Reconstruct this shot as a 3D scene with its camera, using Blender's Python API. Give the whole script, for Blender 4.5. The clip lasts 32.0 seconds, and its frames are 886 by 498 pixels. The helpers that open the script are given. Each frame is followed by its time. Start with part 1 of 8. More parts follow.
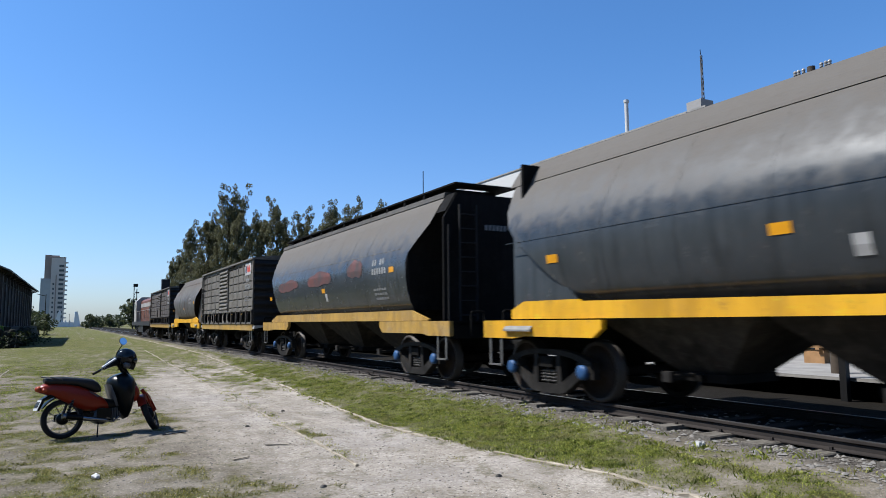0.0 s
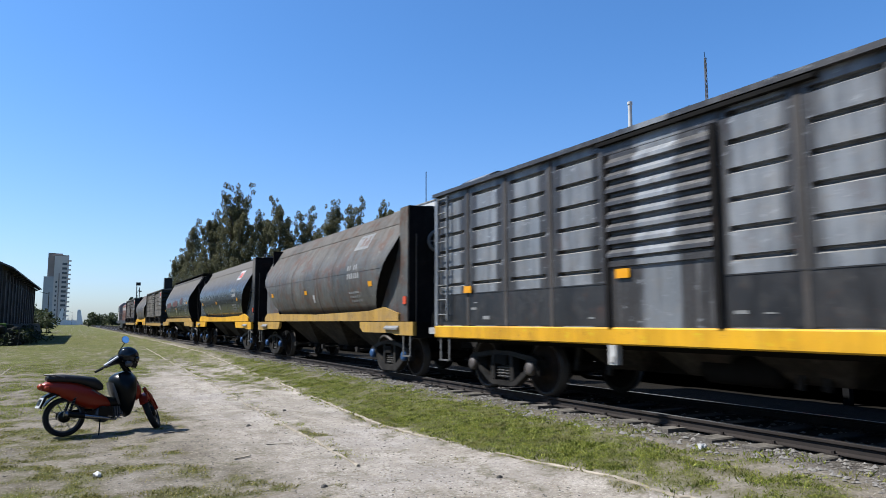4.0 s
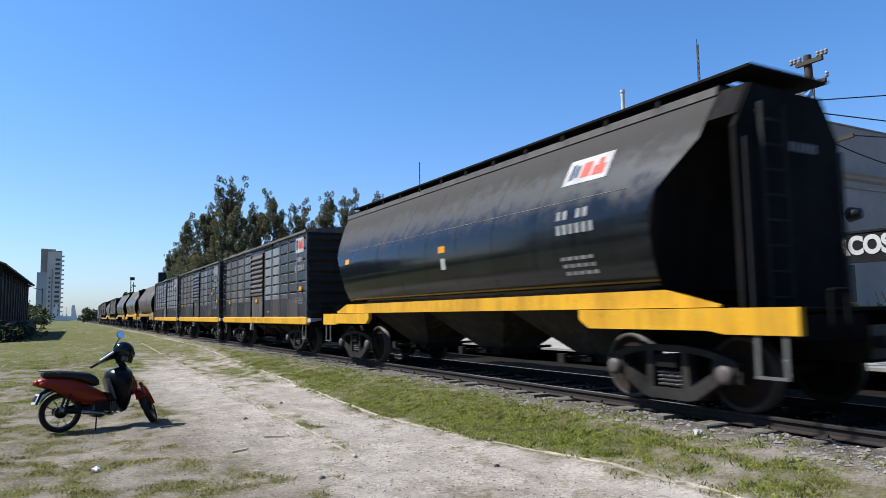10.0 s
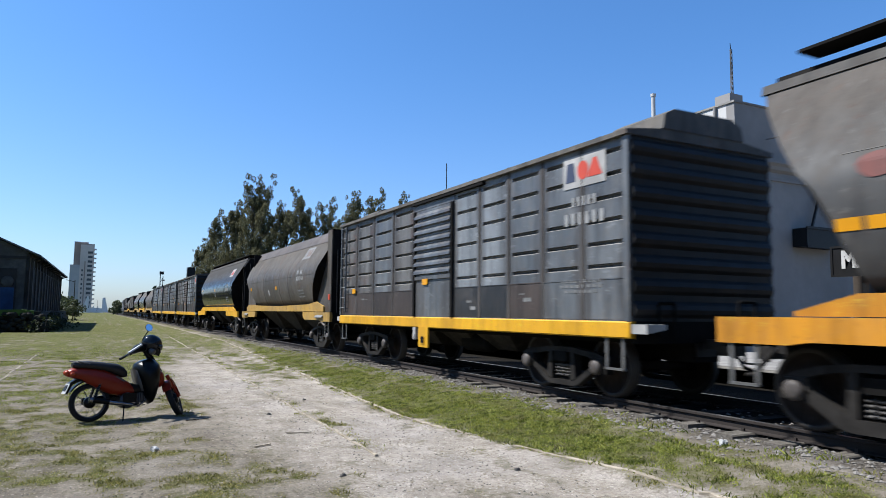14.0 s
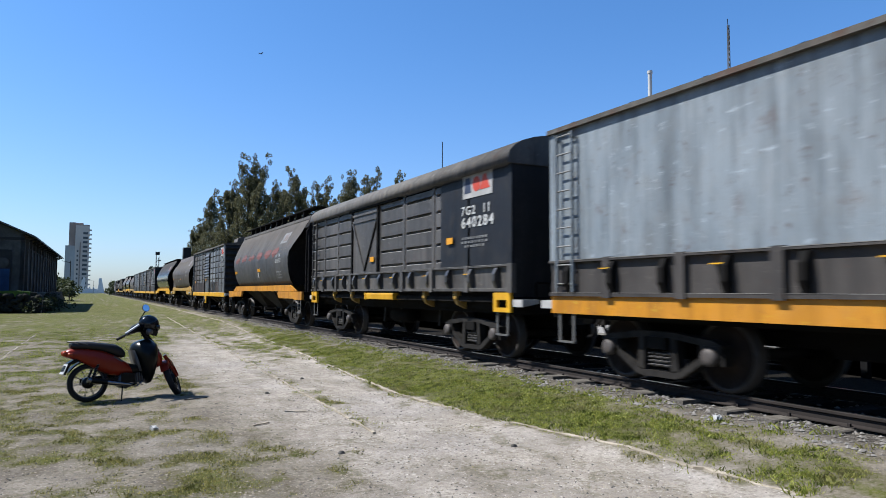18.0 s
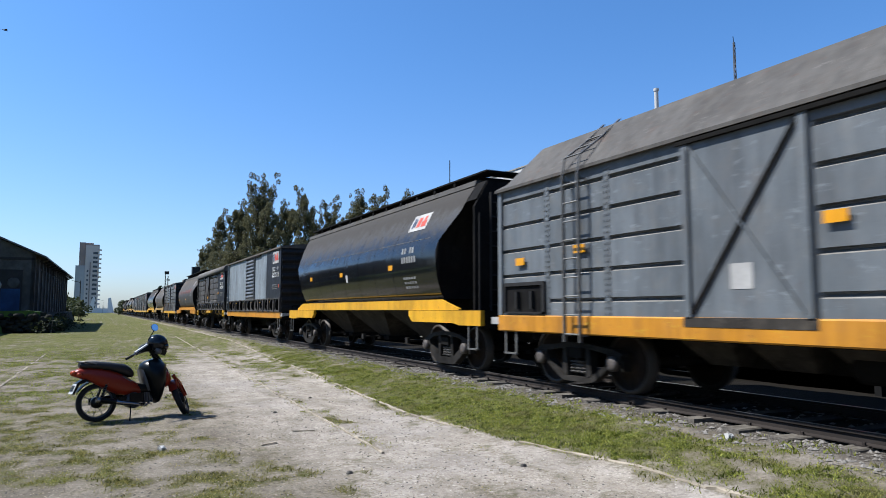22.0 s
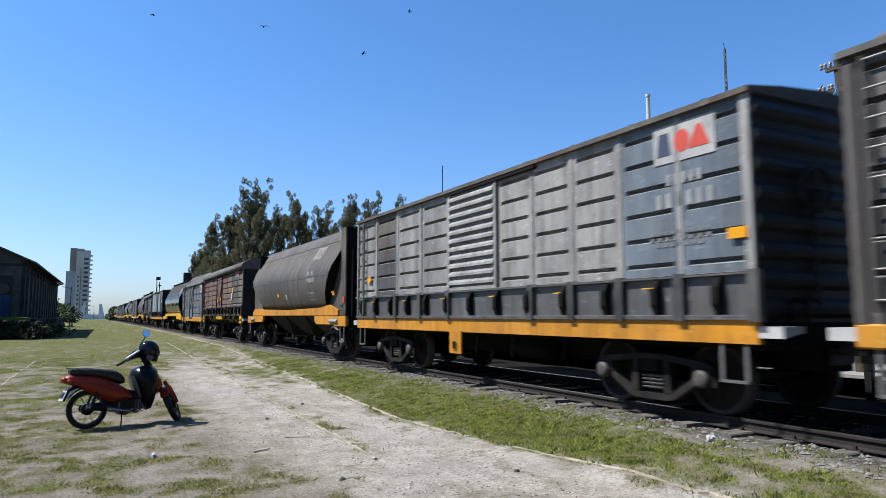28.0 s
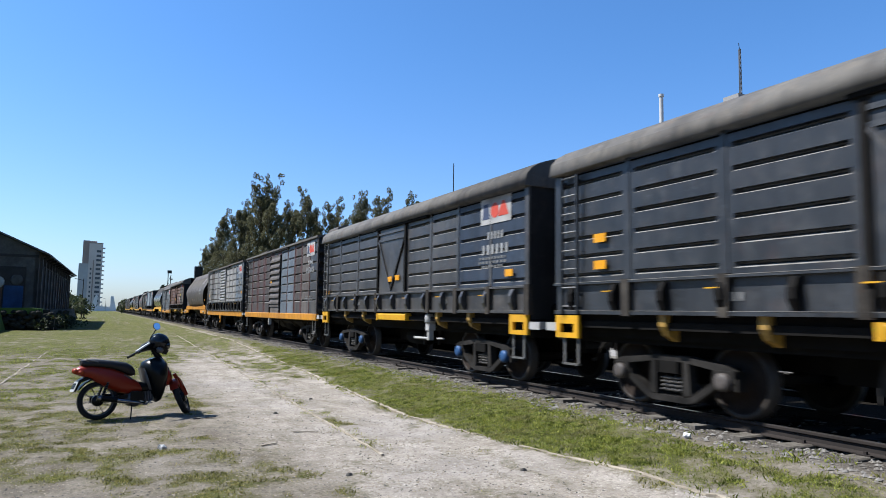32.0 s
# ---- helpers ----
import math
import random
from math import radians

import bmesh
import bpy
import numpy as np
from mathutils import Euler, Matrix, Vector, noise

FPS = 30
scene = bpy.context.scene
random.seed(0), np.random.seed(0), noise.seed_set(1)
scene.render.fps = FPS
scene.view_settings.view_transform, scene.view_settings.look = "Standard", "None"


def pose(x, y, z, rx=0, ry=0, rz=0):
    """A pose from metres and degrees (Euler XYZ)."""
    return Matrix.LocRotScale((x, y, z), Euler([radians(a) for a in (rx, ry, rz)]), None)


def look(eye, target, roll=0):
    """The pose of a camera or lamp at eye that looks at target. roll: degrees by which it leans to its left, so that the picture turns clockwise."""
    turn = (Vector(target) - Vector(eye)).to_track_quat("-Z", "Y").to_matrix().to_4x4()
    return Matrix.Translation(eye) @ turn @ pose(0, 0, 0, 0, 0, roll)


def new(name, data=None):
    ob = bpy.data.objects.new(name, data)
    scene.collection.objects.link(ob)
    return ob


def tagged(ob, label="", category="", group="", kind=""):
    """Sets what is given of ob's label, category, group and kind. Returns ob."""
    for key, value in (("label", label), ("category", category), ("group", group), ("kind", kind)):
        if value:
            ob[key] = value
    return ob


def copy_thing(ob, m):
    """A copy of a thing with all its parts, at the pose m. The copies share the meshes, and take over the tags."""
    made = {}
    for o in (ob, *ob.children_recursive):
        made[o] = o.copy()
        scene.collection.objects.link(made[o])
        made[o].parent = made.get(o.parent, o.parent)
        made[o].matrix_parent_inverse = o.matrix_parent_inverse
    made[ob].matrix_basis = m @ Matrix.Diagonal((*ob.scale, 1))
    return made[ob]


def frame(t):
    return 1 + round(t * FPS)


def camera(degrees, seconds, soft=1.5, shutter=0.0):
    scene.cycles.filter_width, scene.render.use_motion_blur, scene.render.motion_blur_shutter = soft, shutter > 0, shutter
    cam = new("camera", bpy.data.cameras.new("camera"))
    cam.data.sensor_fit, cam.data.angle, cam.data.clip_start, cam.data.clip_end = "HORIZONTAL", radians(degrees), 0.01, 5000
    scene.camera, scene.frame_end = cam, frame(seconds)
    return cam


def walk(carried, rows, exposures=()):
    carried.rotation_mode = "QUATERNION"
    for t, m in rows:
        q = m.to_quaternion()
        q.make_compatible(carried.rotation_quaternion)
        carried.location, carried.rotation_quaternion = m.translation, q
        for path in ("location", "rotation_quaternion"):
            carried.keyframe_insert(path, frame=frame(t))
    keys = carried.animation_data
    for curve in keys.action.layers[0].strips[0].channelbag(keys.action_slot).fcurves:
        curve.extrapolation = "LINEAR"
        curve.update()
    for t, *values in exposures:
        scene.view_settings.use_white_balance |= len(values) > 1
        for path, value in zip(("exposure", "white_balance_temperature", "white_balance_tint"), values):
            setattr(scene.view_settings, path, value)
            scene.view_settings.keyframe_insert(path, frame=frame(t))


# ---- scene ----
cam = camera(66.32, 32.0, soft=0.8, shutter=0.35)
PATH = [
    (0.0, -29.079, 6.058, 0.473),
    (0.5, -28.952, 6.171, 0.145),
    (1.0, -28.899, 6.213, -0.135),
    (1.5, -28.721, 5.937, -0.201),
    (2.0, -28.408, 6.084, 0.367),
    (2.5, -27.994, 6.070, 0.055),
    (3.0, -27.849, 6.040, -0.580),
    (3.5, -28.500, 6.258, -0.303),
    (5.5, -29.062, 5.203, 0.180),
    (6.0, -28.747, 4.845, 0.144),
    (6.5, -28.658, 5.071, -0.339),
    (7.0, -28.896, 5.152, 0.128),
    (7.5, -28.741, 5.238, -0.356),
    (8.0, -28.573, 5.357, -0.716),
    (8.5, -28.491, 5.440, 0.209),
    (9.0, -28.263, 5.237, 0.968),
    (9.5, -28.110, 5.205, 1.114),
    (10.0, -29.330, 5.323, 0.851),
    (10.5, -29.172, 5.407, 0.452),
    (11.0, -28.920, 5.437, -0.005),
    (11.5, -28.628, 5.449, -0.115),
    (12.0, -28.404, 5.483, -0.064),
    (12.5, -28.211, 5.533, 0.539),
    (13.0, -27.934, 5.585, 0.115),
    (13.5, -27.569, 5.583, -0.172),
    (14.0, -27.189, 5.435, -0.627),
    (14.5, -26.921, 4.683, -0.741),
    (15.0, -26.796, 4.992, -0.787),
    (15.5, -26.845, 3.994, -0.783),
    (17.5, -27.632, 3.392, -0.491),
    (18.0, -27.519, 3.653, -0.298),
    (18.5, -28.268, 3.726, -0.152),
    (19.0, -27.659, 4.160, 0.057),
    (19.5, -27.537, 4.763, -0.813),
    (20.0, -27.491, 4.882, -0.517),
    (20.5, -27.852, 5.267, -0.673),
    (21.0, -27.763, 5.253, -0.323),
    (21.5, -27.185, 5.233, 0.110),
    (22.0, -26.849, 5.181, -0.065),
    (22.5, -26.561, 5.023, -0.353),
    (23.0, -27.122, 5.010, -0.388),
    (23.5, -27.553, 5.012, -0.487),
    (24.0, -27.325, 5.202, -0.567),
    (24.5, -27.808, 5.269, -0.222),
    (26.5, -26.739, 5.517, 0.039),
    (27.0, -26.690, 5.569, 0.332),
    (27.5, -27.614, 5.618, 0.344),
    (28.0, -27.455, 5.633, 0.054),
    (28.5, -27.169, 5.628, 0.204),
    (29.0, -26.772, 5.701, 0.164),
    (29.5, -26.450, 5.735, -0.031),
    (30.0, -26.920, 5.669, -0.263),
    (30.5, -26.687, 5.639, -0.524),
    (31.0, -27.156, 5.654, -0.498),
    (31.5, -26.801, 5.540, -0.515),
    (32.0, -26.613, 5.424, -0.871),
]
# seconds, yaw, pitch, roll of a camera held by hand on one spot
walk(cam, [(t, pose(0, 0, 1.5, 90 + p, 0, y) @ pose(0, 0, 0, 0, 0, -r)) for t, y, p, r in PATH],
     exposures=[(0, 0.95, 6050, 10), (5, 1.06, 6050, 10), (7, 1.08, 6050, 10), (16, 1.05, 6050, 10), (20, 0.98, 6050, 10), (24, 1.12, 6050, 10), (28, 1.05, 6050, 10), (31, 1.13, 6050, 10), (32, 1.13, 6050, 10)])

# ---- world and sun ----
SUN_FROM = Vector((-0.87, 0.49, 1.38)).normalized()
world = bpy.data.worlds.new("sky")
scene.world = world
world.use_nodes = True
wn = world.node_tree.nodes
sky = wn.new("ShaderNodeTexSky")
sky.sky_type = "NISHITA"
sky.sun_disc = False
sky.sun_elevation = math.asin(SUN_FROM.z)
sky.sun_rotation = math.atan2(SUN_FROM.x, SUN_FROM.y)
sky.altitude = 100
sky.air_density = 1.0
sky.dust_density = 0.85
sky.ozone_density = 2.0
bg = wn["Background"]
tint = wn.new("ShaderNodeMix")
tint.data_type, tint.blend_type = "RGBA", "MULTIPLY"
tint.inputs["Factor"].default_value = 1.0
geo_dir = wn.new("ShaderNodeTexCoord")
up_z = wn.new("ShaderNodeSeparateXYZ")
world.node_tree.links.new(geo_dir.outputs["Generated"], up_z.inputs[0])
haze = wn.new("ShaderNodeMapRange")
haze.interpolation_type = "SMOOTHSTEP"
haze.inputs["From Min"].default_value, haze.inputs["From Max"].default_value = -0.05, 0.42
world.node_tree.links.new(up_z.outputs[2], haze.inputs["Value"])
deep = wn.new("ShaderNodeMix")
deep.data_type = "RGBA"
deep.inputs["A"].default_value = (0.80, 0.90, 1.12, 1)
deep.inputs["B"].default_value = (0.58, 0.91, 1.21, 1)
world.node_tree.links.new(haze.outputs[0], deep.inputs["Factor"])
world.node_tree.links.new(deep.outputs["Result"], tint.inputs["B"])
world.node_tree.links.new(sky.outputs[0], tint.inputs["A"])
world.node_tree.links.new(tint.outputs["Result"], bg.inputs[0])
bg.inputs[1].default_value = 0.073
sun_data = bpy.data.lights.new("sun", "SUN")
sun_data.energy = 5.0
sun_data.angle = radians(0.5)
sun_data.color = (1.0, 0.95, 0.87)
sun = new("sun", sun_data)
sun.matrix_world = look(SUN_FROM * 50, (0, 0, 0))

# ---- building blocks ----
RAIL_Z = 0.25
TRACK_X = 8.05
SPEED = 7.85


class Geo:
    """Collects boxes, prisms, tubes and lathed forms into one mesh."""

    def __init__(self):
        self.v, self.f, self.s, self.m = [], [], [], []
        self.mi = 0

    def face(self, idx, smooth=False):
        self.f.append(idx)
        self.s.append(smooth)
        self.m.append(self.mi)

    def box(self, x0, x1, y0, y1, z0, z1):
        b = len(self.v)
        self.v += [(x0, y0, z0), (x1, y0, z0), (x1, y1, z0), (x0, y1, z0), (x0, y0, z1), (x1, y0, z1), (x1, y1, z1), (x0, y1, z1)]
        for q in ((0, 3, 2, 1), (4, 5, 6, 7), (0, 1, 5, 4), (1, 2, 6, 5), (2, 3, 7, 6), (3, 0, 4, 7)):
            self.face([b + i for i in q])
        return self

    def bar(self, p, q, w, h, up=(0, 0, 1)):
        """A square bar from p to q, w across and h along up."""
        p, q, up = Vector(p), Vector(q), Vector(up)
        d = (q - p).normalized()
        sx = d.cross(up)
        if sx.length < 1e-4:
            sx = d.cross(Vector((1, 0, 0)))
        sx = sx.normalized() * w / 2
        sz = sx.cross(d).normalized() * h / 2
        b = len(self.v)
        for e in (p, q):
            for a, c in ((-1, -1), (1, -1), (1, 1), (-1, 1)):
                self.v.append(tuple(e + sx * a + sz * c))
        for k in ((0, 1, 2, 3), (7, 6, 5, 4), (0, 4, 5, 1), (1, 5, 6, 2), (2, 6, 7, 3), (3, 7, 4, 0)):
            self.face([b + i for i in k])
        return self

    def prism(self, prof, y0, y1, smooth=False, caps=True, axis="y"):
        """A profile of (x, z) drawn along y (or of (y, z) drawn along x)."""
        b, n = len(self.v), len(prof)
        for e in (y0, y1):
            self.v += [(a, e, c) if axis == "y" else (e, a, c) for a, c in prof]
        for i in range(n):
            j = (i + 1) % n
            self.face([b + i, b + j, b + n + j, b + n + i], smooth)
        if caps:
            self.face([b + i for i in reversed(range(n))])
            self.face([b + n + i for i in range(n)])
        return self

    def loft(self, rings, smooth=True, caps=True, capmat=0):
        b, n = len(self.v), len(rings[0])
        for r in rings:
            self.v += [tuple(p) for p in r]
        for k in range(len(rings) - 1):
            for i in range(n):
                j = (i + 1) % n
                self.face([b + k * n + i, b + k * n + j, b + (k + 1) * n + j, b + (k + 1) * n + i], smooth)
        if caps:
            for ring, order in ((rings[0], -1), (rings[-1], 1)):
                k = len(self.v)
                self.v += [tuple(p) for p in ring]
                self.mi += capmat
                self.face([k + i for i in range(n)][::order])
                self.mi -= capmat
        return self

    def tube(self, p, q, r0, r1=None, n=10, caps=True, smooth=True):
        r1 = r0 if r1 is None else r1
        p, q = Vector(p), Vector(q)
        d = (q - p).normalized()
        a = d.cross(Vector((0, 0, 1)))
        if a.length < 1e-3:
            a = d.cross(Vector((1, 0, 0)))
        a.normalize()
        c = d.cross(a)
        ring = lambda e, r: [e + (a * math.cos(2 * math.pi * i / n) + c * math.sin(2 * math.pi * i / n)) * r for i in range(n)]
        return self.loft([ring(p, r0), ring(q, r1)], smooth, caps)

    def pipe(self, pts, r, n=6):
        for p, q in zip(pts, pts[1:]):
            self.tube(p, q, r, r, n)
        return self

    def lathe(self, prof, n=28, axis="x", centre=(0, 0, 0)):
        """A profile of (along, radius) turned about an axis through centre."""
        b, k = len(self.v), len(prof)
        cx, cy, cz = centre
        for i in range(n):
            a = 2 * math.pi * i / n
            for u, r in prof:
                c, s = r * math.cos(a), r * math.sin(a)
                self.v.append({"x": (cx + u, cy + c, cz + s), "y": (cx + c, cy + u, cz + s), "z": (cx + c, cy + s, cz + u)}[axis])
        for i in range(n):
            j = (i + 1) % n
            for q in range(k - 1):
                self.face([b + i * k + q, b + i * k + q + 1, b + j * k + q + 1, b + j * k + q], True)
        return self

    def blob(self, c, rx, ry, rz, n=10, k=7, jag=0.0, seed=0):
        rnd = random.Random(seed)
        rings = []
        for q in range(1, k):
            th = math.pi * q / k
            rings.append([(c[0] + rx * math.sin(th) * math.cos(2 * math.pi * i / n) * (1 + rnd.uniform(-jag, jag)),
                           c[1] + ry * math.sin(th) * math.sin(2 * math.pi * i / n) * (1 + rnd.uniform(-jag, jag)),
                           c[2] - rz * math.cos(th) * (1 + rnd.uniform(-jag, jag))) for i in range(n)])
        return self.loft(rings, True, True)

    def quad(self, a, b, c, d):
        k = len(self.v)
        self.v += [tuple(a), tuple(b), tuple(c), tuple(d)]
        self.face([k, k + 1, k + 2, k + 3])
        return self

    def mesh(self, name, mats):
        me = bpy.data.meshes.new(name)
        me.from_pydata(self.v, [], self.f)
        for m in (mats if isinstance(mats, (list, tuple)) else [mats]):
            me.materials.append(m)
        me.polygons.foreach_set("use_smooth", self.s)
        if any(self.m):
            me.polygons.foreach_set("material_index", self.m)
        me.update()
        return me


def put(name, data, parent=None, label="", m=None):
    """Links a mesh as one object, under a thing or part where one is given."""
    ob = new(name, data)
    if parent:
        ob.parent = parent
    if m is not None:
        ob.matrix_basis = m
    if label:
        ob["label"] = label
    return ob


def part(name, geo, mat, parent, label="", m=None):
    return put(name, geo.mesh(name, mat), parent, label, m)


def thing(name, label, category, group="", kind="", m=None):
    ob = new(name)
    ob.empty_display_size = 0.3
    if m is not None:
        ob.matrix_basis = m
    return tagged(ob, label, category, group, kind)


def solid(name, geo, mat, label, category, group="", kind="", m=None):
    return tagged(put(name, geo.mesh(name, mat), None, "", m), label, category, group, kind)


def writing(text, size, mat, parent, m, name="lettering", bold=0.0, spread=1.0):
    cu = bpy.data.curves.new(name, "FONT")
    cu.body, cu.size, cu.align_x, cu.align_y = text, size, "CENTER", "CENTER"
    cu.extrude, cu.offset, cu.space_character = 0.004, bold, spread
    tmp = bpy.data.objects.new(name, cu)
    scene.collection.objects.link(tmp)
    bpy.context.view_layer.update()
    me = bpy.data.meshes.new_from_object(tmp.evaluated_get(bpy.context.evaluated_depsgraph_get()))
    bpy.data.objects.remove(tmp)
    bpy.data.curves.remove(cu)
    me.materials.clear()
    me.materials.append(mat)
    return put(name, me, parent, "", m)


# ---- materials ----
def nodes_of(name):
    m = bpy.data.materials.new(name)
    m.use_nodes = True
    nt = m.node_tree
    return m, nt, nt.nodes["Principled BSDF"]


def coords(nt, scale=(1, 1, 1), jitter=True):
    tc = nt.nodes.new("ShaderNodeTexCoord")
    mp = nt.nodes.new("ShaderNodeMapping")
    mp.inputs["Scale"].default_value = scale
    nt.links.new(tc.outputs["Object"], mp.inputs["Vector"])
    if jitter:
        oi = nt.nodes.new("ShaderNodeObjectInfo")
        mu = nt.nodes.new("ShaderNodeMath")
        mu.operation = "MULTIPLY"
        mu.inputs[1].default_value = 37.0
        nt.links.new(oi.outputs["Random"], mu.inputs[0])
        cb = nt.nodes.new("ShaderNodeCombineXYZ")
        nt.links.new(mu.outputs[0], cb.inputs[0])
        nt.links.new(mu.outputs[0], cb.inputs[1])
        nt.links.new(cb.outputs[0], mp.inputs["Location"])
    return mp.outputs[0]


def noise_tex(nt, vec, scale, detail=4, rough=0.6):
    n = nt.nodes.new("ShaderNodeTexNoise")
    n.inputs["Scale"].default_value, n.inputs["Detail"].default_value, n.inputs["Roughness"].default_value = scale, detail, rough
    if vec is not None:
        nt.links.new(vec, n.inputs["Vector"])
    return n.outputs["Fac"]


def ramp(nt, fac, lo, hi):
    r = nt.nodes.new("ShaderNodeMapRange")
    r.inputs["From Min"].default_value, r.inputs["From Max"].default_value = lo, hi
    nt.links.new(fac, r.inputs["Value"])
    return r.outputs[0]


# share of the light that a surface named by its sunlit colour sends back
REFLECTANCE = 0.70


def mix(nt, fac, a, b, blend="MIX"):
    n = nt.nodes.new("ShaderNodeMix")
    n.data_type, n.blend_type = "RGBA", blend
    for sock, val in ((n.inputs["Factor"], fac), (n.inputs["A"], a), (n.inputs["B"], b)):
        if isinstance(val, bpy.types.NodeSocket):
            nt.links.new(val, sock)
        elif isinstance(val, (int, float)):
            sock.default_value = val
        else:
            k = REFLECTANCE if blend == "MIX" else 1.0
            sock.default_value = (val[0] * k, val[1] * k, val[2] * k, 1)
    return n.outputs["Result"]


def mul(nt, a, b):
    n = nt.nodes.new("ShaderNodeMath")
    n.operation = "MULTIPLY"
    for i, x in enumerate((a, b)):
        if isinstance(x, bpy.types.NodeSocket):
            nt.links.new(x, n.inputs[i])
        else:
            n.inputs[i].default_value = x
    return n.outputs[0]


def bump(nt, bsdf, fac, strength, dist=0.01):
    b = nt.nodes.new("ShaderNodeBump")
    b.inputs["Strength"].default_value, b.inputs["Distance"].default_value = strength, dist
    nt.links.new(fac, b.inputs["Height"])
    nt.links.new(b.outputs[0], bsdf.inputs["Normal"])


def plain(name, col, rough=0.6, metal=0.0, var=0.25, scale=6.0, bmp=0.15, dark=None, spec=0.3):
    """A surface with a fine and a broad variation of its own colour."""
    m, nt, p = nodes_of(name)
    vec = coords(nt)
    fine = noise_tex(nt, vec, scale * 5)
    broad = noise_tex(nt, vec, scale * 0.6)
    d = dark or tuple(c * (1 - var) for c in col)
    c = mix(nt, ramp(nt, broad, 0.35, 0.65), d, col)
    c = mix(nt, mul(nt, ramp(nt, fine, 0.35, 0.7), 0.45), c, d)
    nt.links.new(c, p.inputs["Base Color"])
    p.inputs["Roughness"].default_value, p.inputs["Metallic"].default_value = rough, metal
    p.inputs["Specular IOR Level"].default_value = spec
    if bmp:
        bump(nt, p, fine, bmp)
    return m


def wagon_paint(name, col, faded, rust=(0.10, 0.045, 0.025), rusty=0.5, streaky=0.5, rough=0.5, dust=(0.22, 0.19, 0.15), dusty=0.4, spec=0.35, top=0.0, spread=0.58, edge=None):
    """Old wagon paint: faded patches, streaks that run down, rust blooms and road dust."""
    m, nt, p = nodes_of(name)
    vec = coords(nt)
    run = coords(nt, (1.0, 1.0, 0.09))
    patch = noise_tex(nt, vec, 0.55, 3)
    mott = noise_tex(nt, vec, 3.5, 6, 0.65)
    streak = noise_tex(nt, run, 5.0, 4)
    fine = noise_tex(nt, vec, 42, 3)
    bloom = noise_tex(nt, vec, 1.7, 8, 0.72)
    c = mix(nt, ramp(nt, patch, 0.36, 0.62), col, faded)
    c = mix(nt, mul(nt, ramp(nt, streak, 0.47, 0.66), streaky), c, tuple(x * 0.45 for x in col))
    c = mix(nt, mul(nt, ramp(nt, mott, 0.5, 0.75), dusty), c, dust)
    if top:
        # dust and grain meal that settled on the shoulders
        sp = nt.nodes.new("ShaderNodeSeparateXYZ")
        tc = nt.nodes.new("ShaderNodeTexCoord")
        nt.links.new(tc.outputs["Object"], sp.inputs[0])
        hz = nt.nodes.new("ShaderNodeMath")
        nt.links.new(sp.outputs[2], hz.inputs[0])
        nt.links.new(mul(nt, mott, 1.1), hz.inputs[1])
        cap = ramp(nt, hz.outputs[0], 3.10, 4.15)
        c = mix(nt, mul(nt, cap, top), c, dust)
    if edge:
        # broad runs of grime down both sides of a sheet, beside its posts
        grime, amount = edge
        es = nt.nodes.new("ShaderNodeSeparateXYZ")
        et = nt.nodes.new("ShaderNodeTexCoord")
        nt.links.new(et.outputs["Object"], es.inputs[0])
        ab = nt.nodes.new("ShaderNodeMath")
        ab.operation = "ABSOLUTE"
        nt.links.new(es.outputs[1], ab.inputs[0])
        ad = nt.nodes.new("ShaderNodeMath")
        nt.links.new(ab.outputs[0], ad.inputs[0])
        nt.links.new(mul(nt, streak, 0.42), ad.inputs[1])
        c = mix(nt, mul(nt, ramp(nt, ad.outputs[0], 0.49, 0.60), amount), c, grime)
    c = mix(nt, mul(nt, ramp(nt, bloom, spread, spread + 0.12), rusty), c, rust)
    c = mix(nt, mul(nt, ramp(nt, fine, 0.5, 0.8), 0.35), c, tuple(x * 0.7 for x in col))
    # rust chips, and thin runs of washed-down dust
    chip = noise_tex(nt, vec, 7.5, 8, 0.78)
    c = mix(nt, mul(nt, ramp(nt, chip, 0.585, 0.64), 0.9 * rusty), c, tuple(x * 0.8 for x in rust))
    thin = noise_tex(nt, coords(nt, (1.0, 1.0, 0.05)), 13.0, 4)
    c = mix(nt, mul(nt, ramp(nt, thin, 0.55, 0.72), 0.6 * dusty), c, tuple(x * 0.5 + y * 0.9 for x, y in zip(dust, faded)))
    if rough > 0.3:
        # broad soot runs and small bleached scuffs
        soot = noise_tex(nt, coords(nt, (1.0, 1.0, 0.28)), 1.5, 6, 0.68)
        c = mix(nt, mul(nt, ramp(nt, soot, 0.46, 0.62), 0.50), c, mix(nt, 1.0, c, (0.46, 0.44, 0.43), "MULTIPLY"))
        scuff = noise_tex(nt, coords(nt, (1.0, 1.0, 2.2)), 4.2, 9, 0.74)
        c = mix(nt, mul(nt, ramp(nt, scuff, 0.585, 0.65), 0.42), c, tuple(min(0.6, x * 1.9) for x in faded))
    nt.links.new(c, p.inputs["Base Color"])
    r = nt.nodes.new("ShaderNodeMapRange")
    r.inputs["To Min"].default_value, r.inputs["To Max"].default_value = max(0.04, rough - 0.12), rough + (0.25 if rough > 0.3 else 0.06)
    nt.links.new(mott, r.inputs["Value"])
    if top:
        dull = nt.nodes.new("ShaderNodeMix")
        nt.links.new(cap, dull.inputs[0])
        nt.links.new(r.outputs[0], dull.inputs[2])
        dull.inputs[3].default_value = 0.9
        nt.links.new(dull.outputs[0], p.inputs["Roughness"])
    else:
        nt.links.new(r.outputs[0], p.inputs["Roughness"])
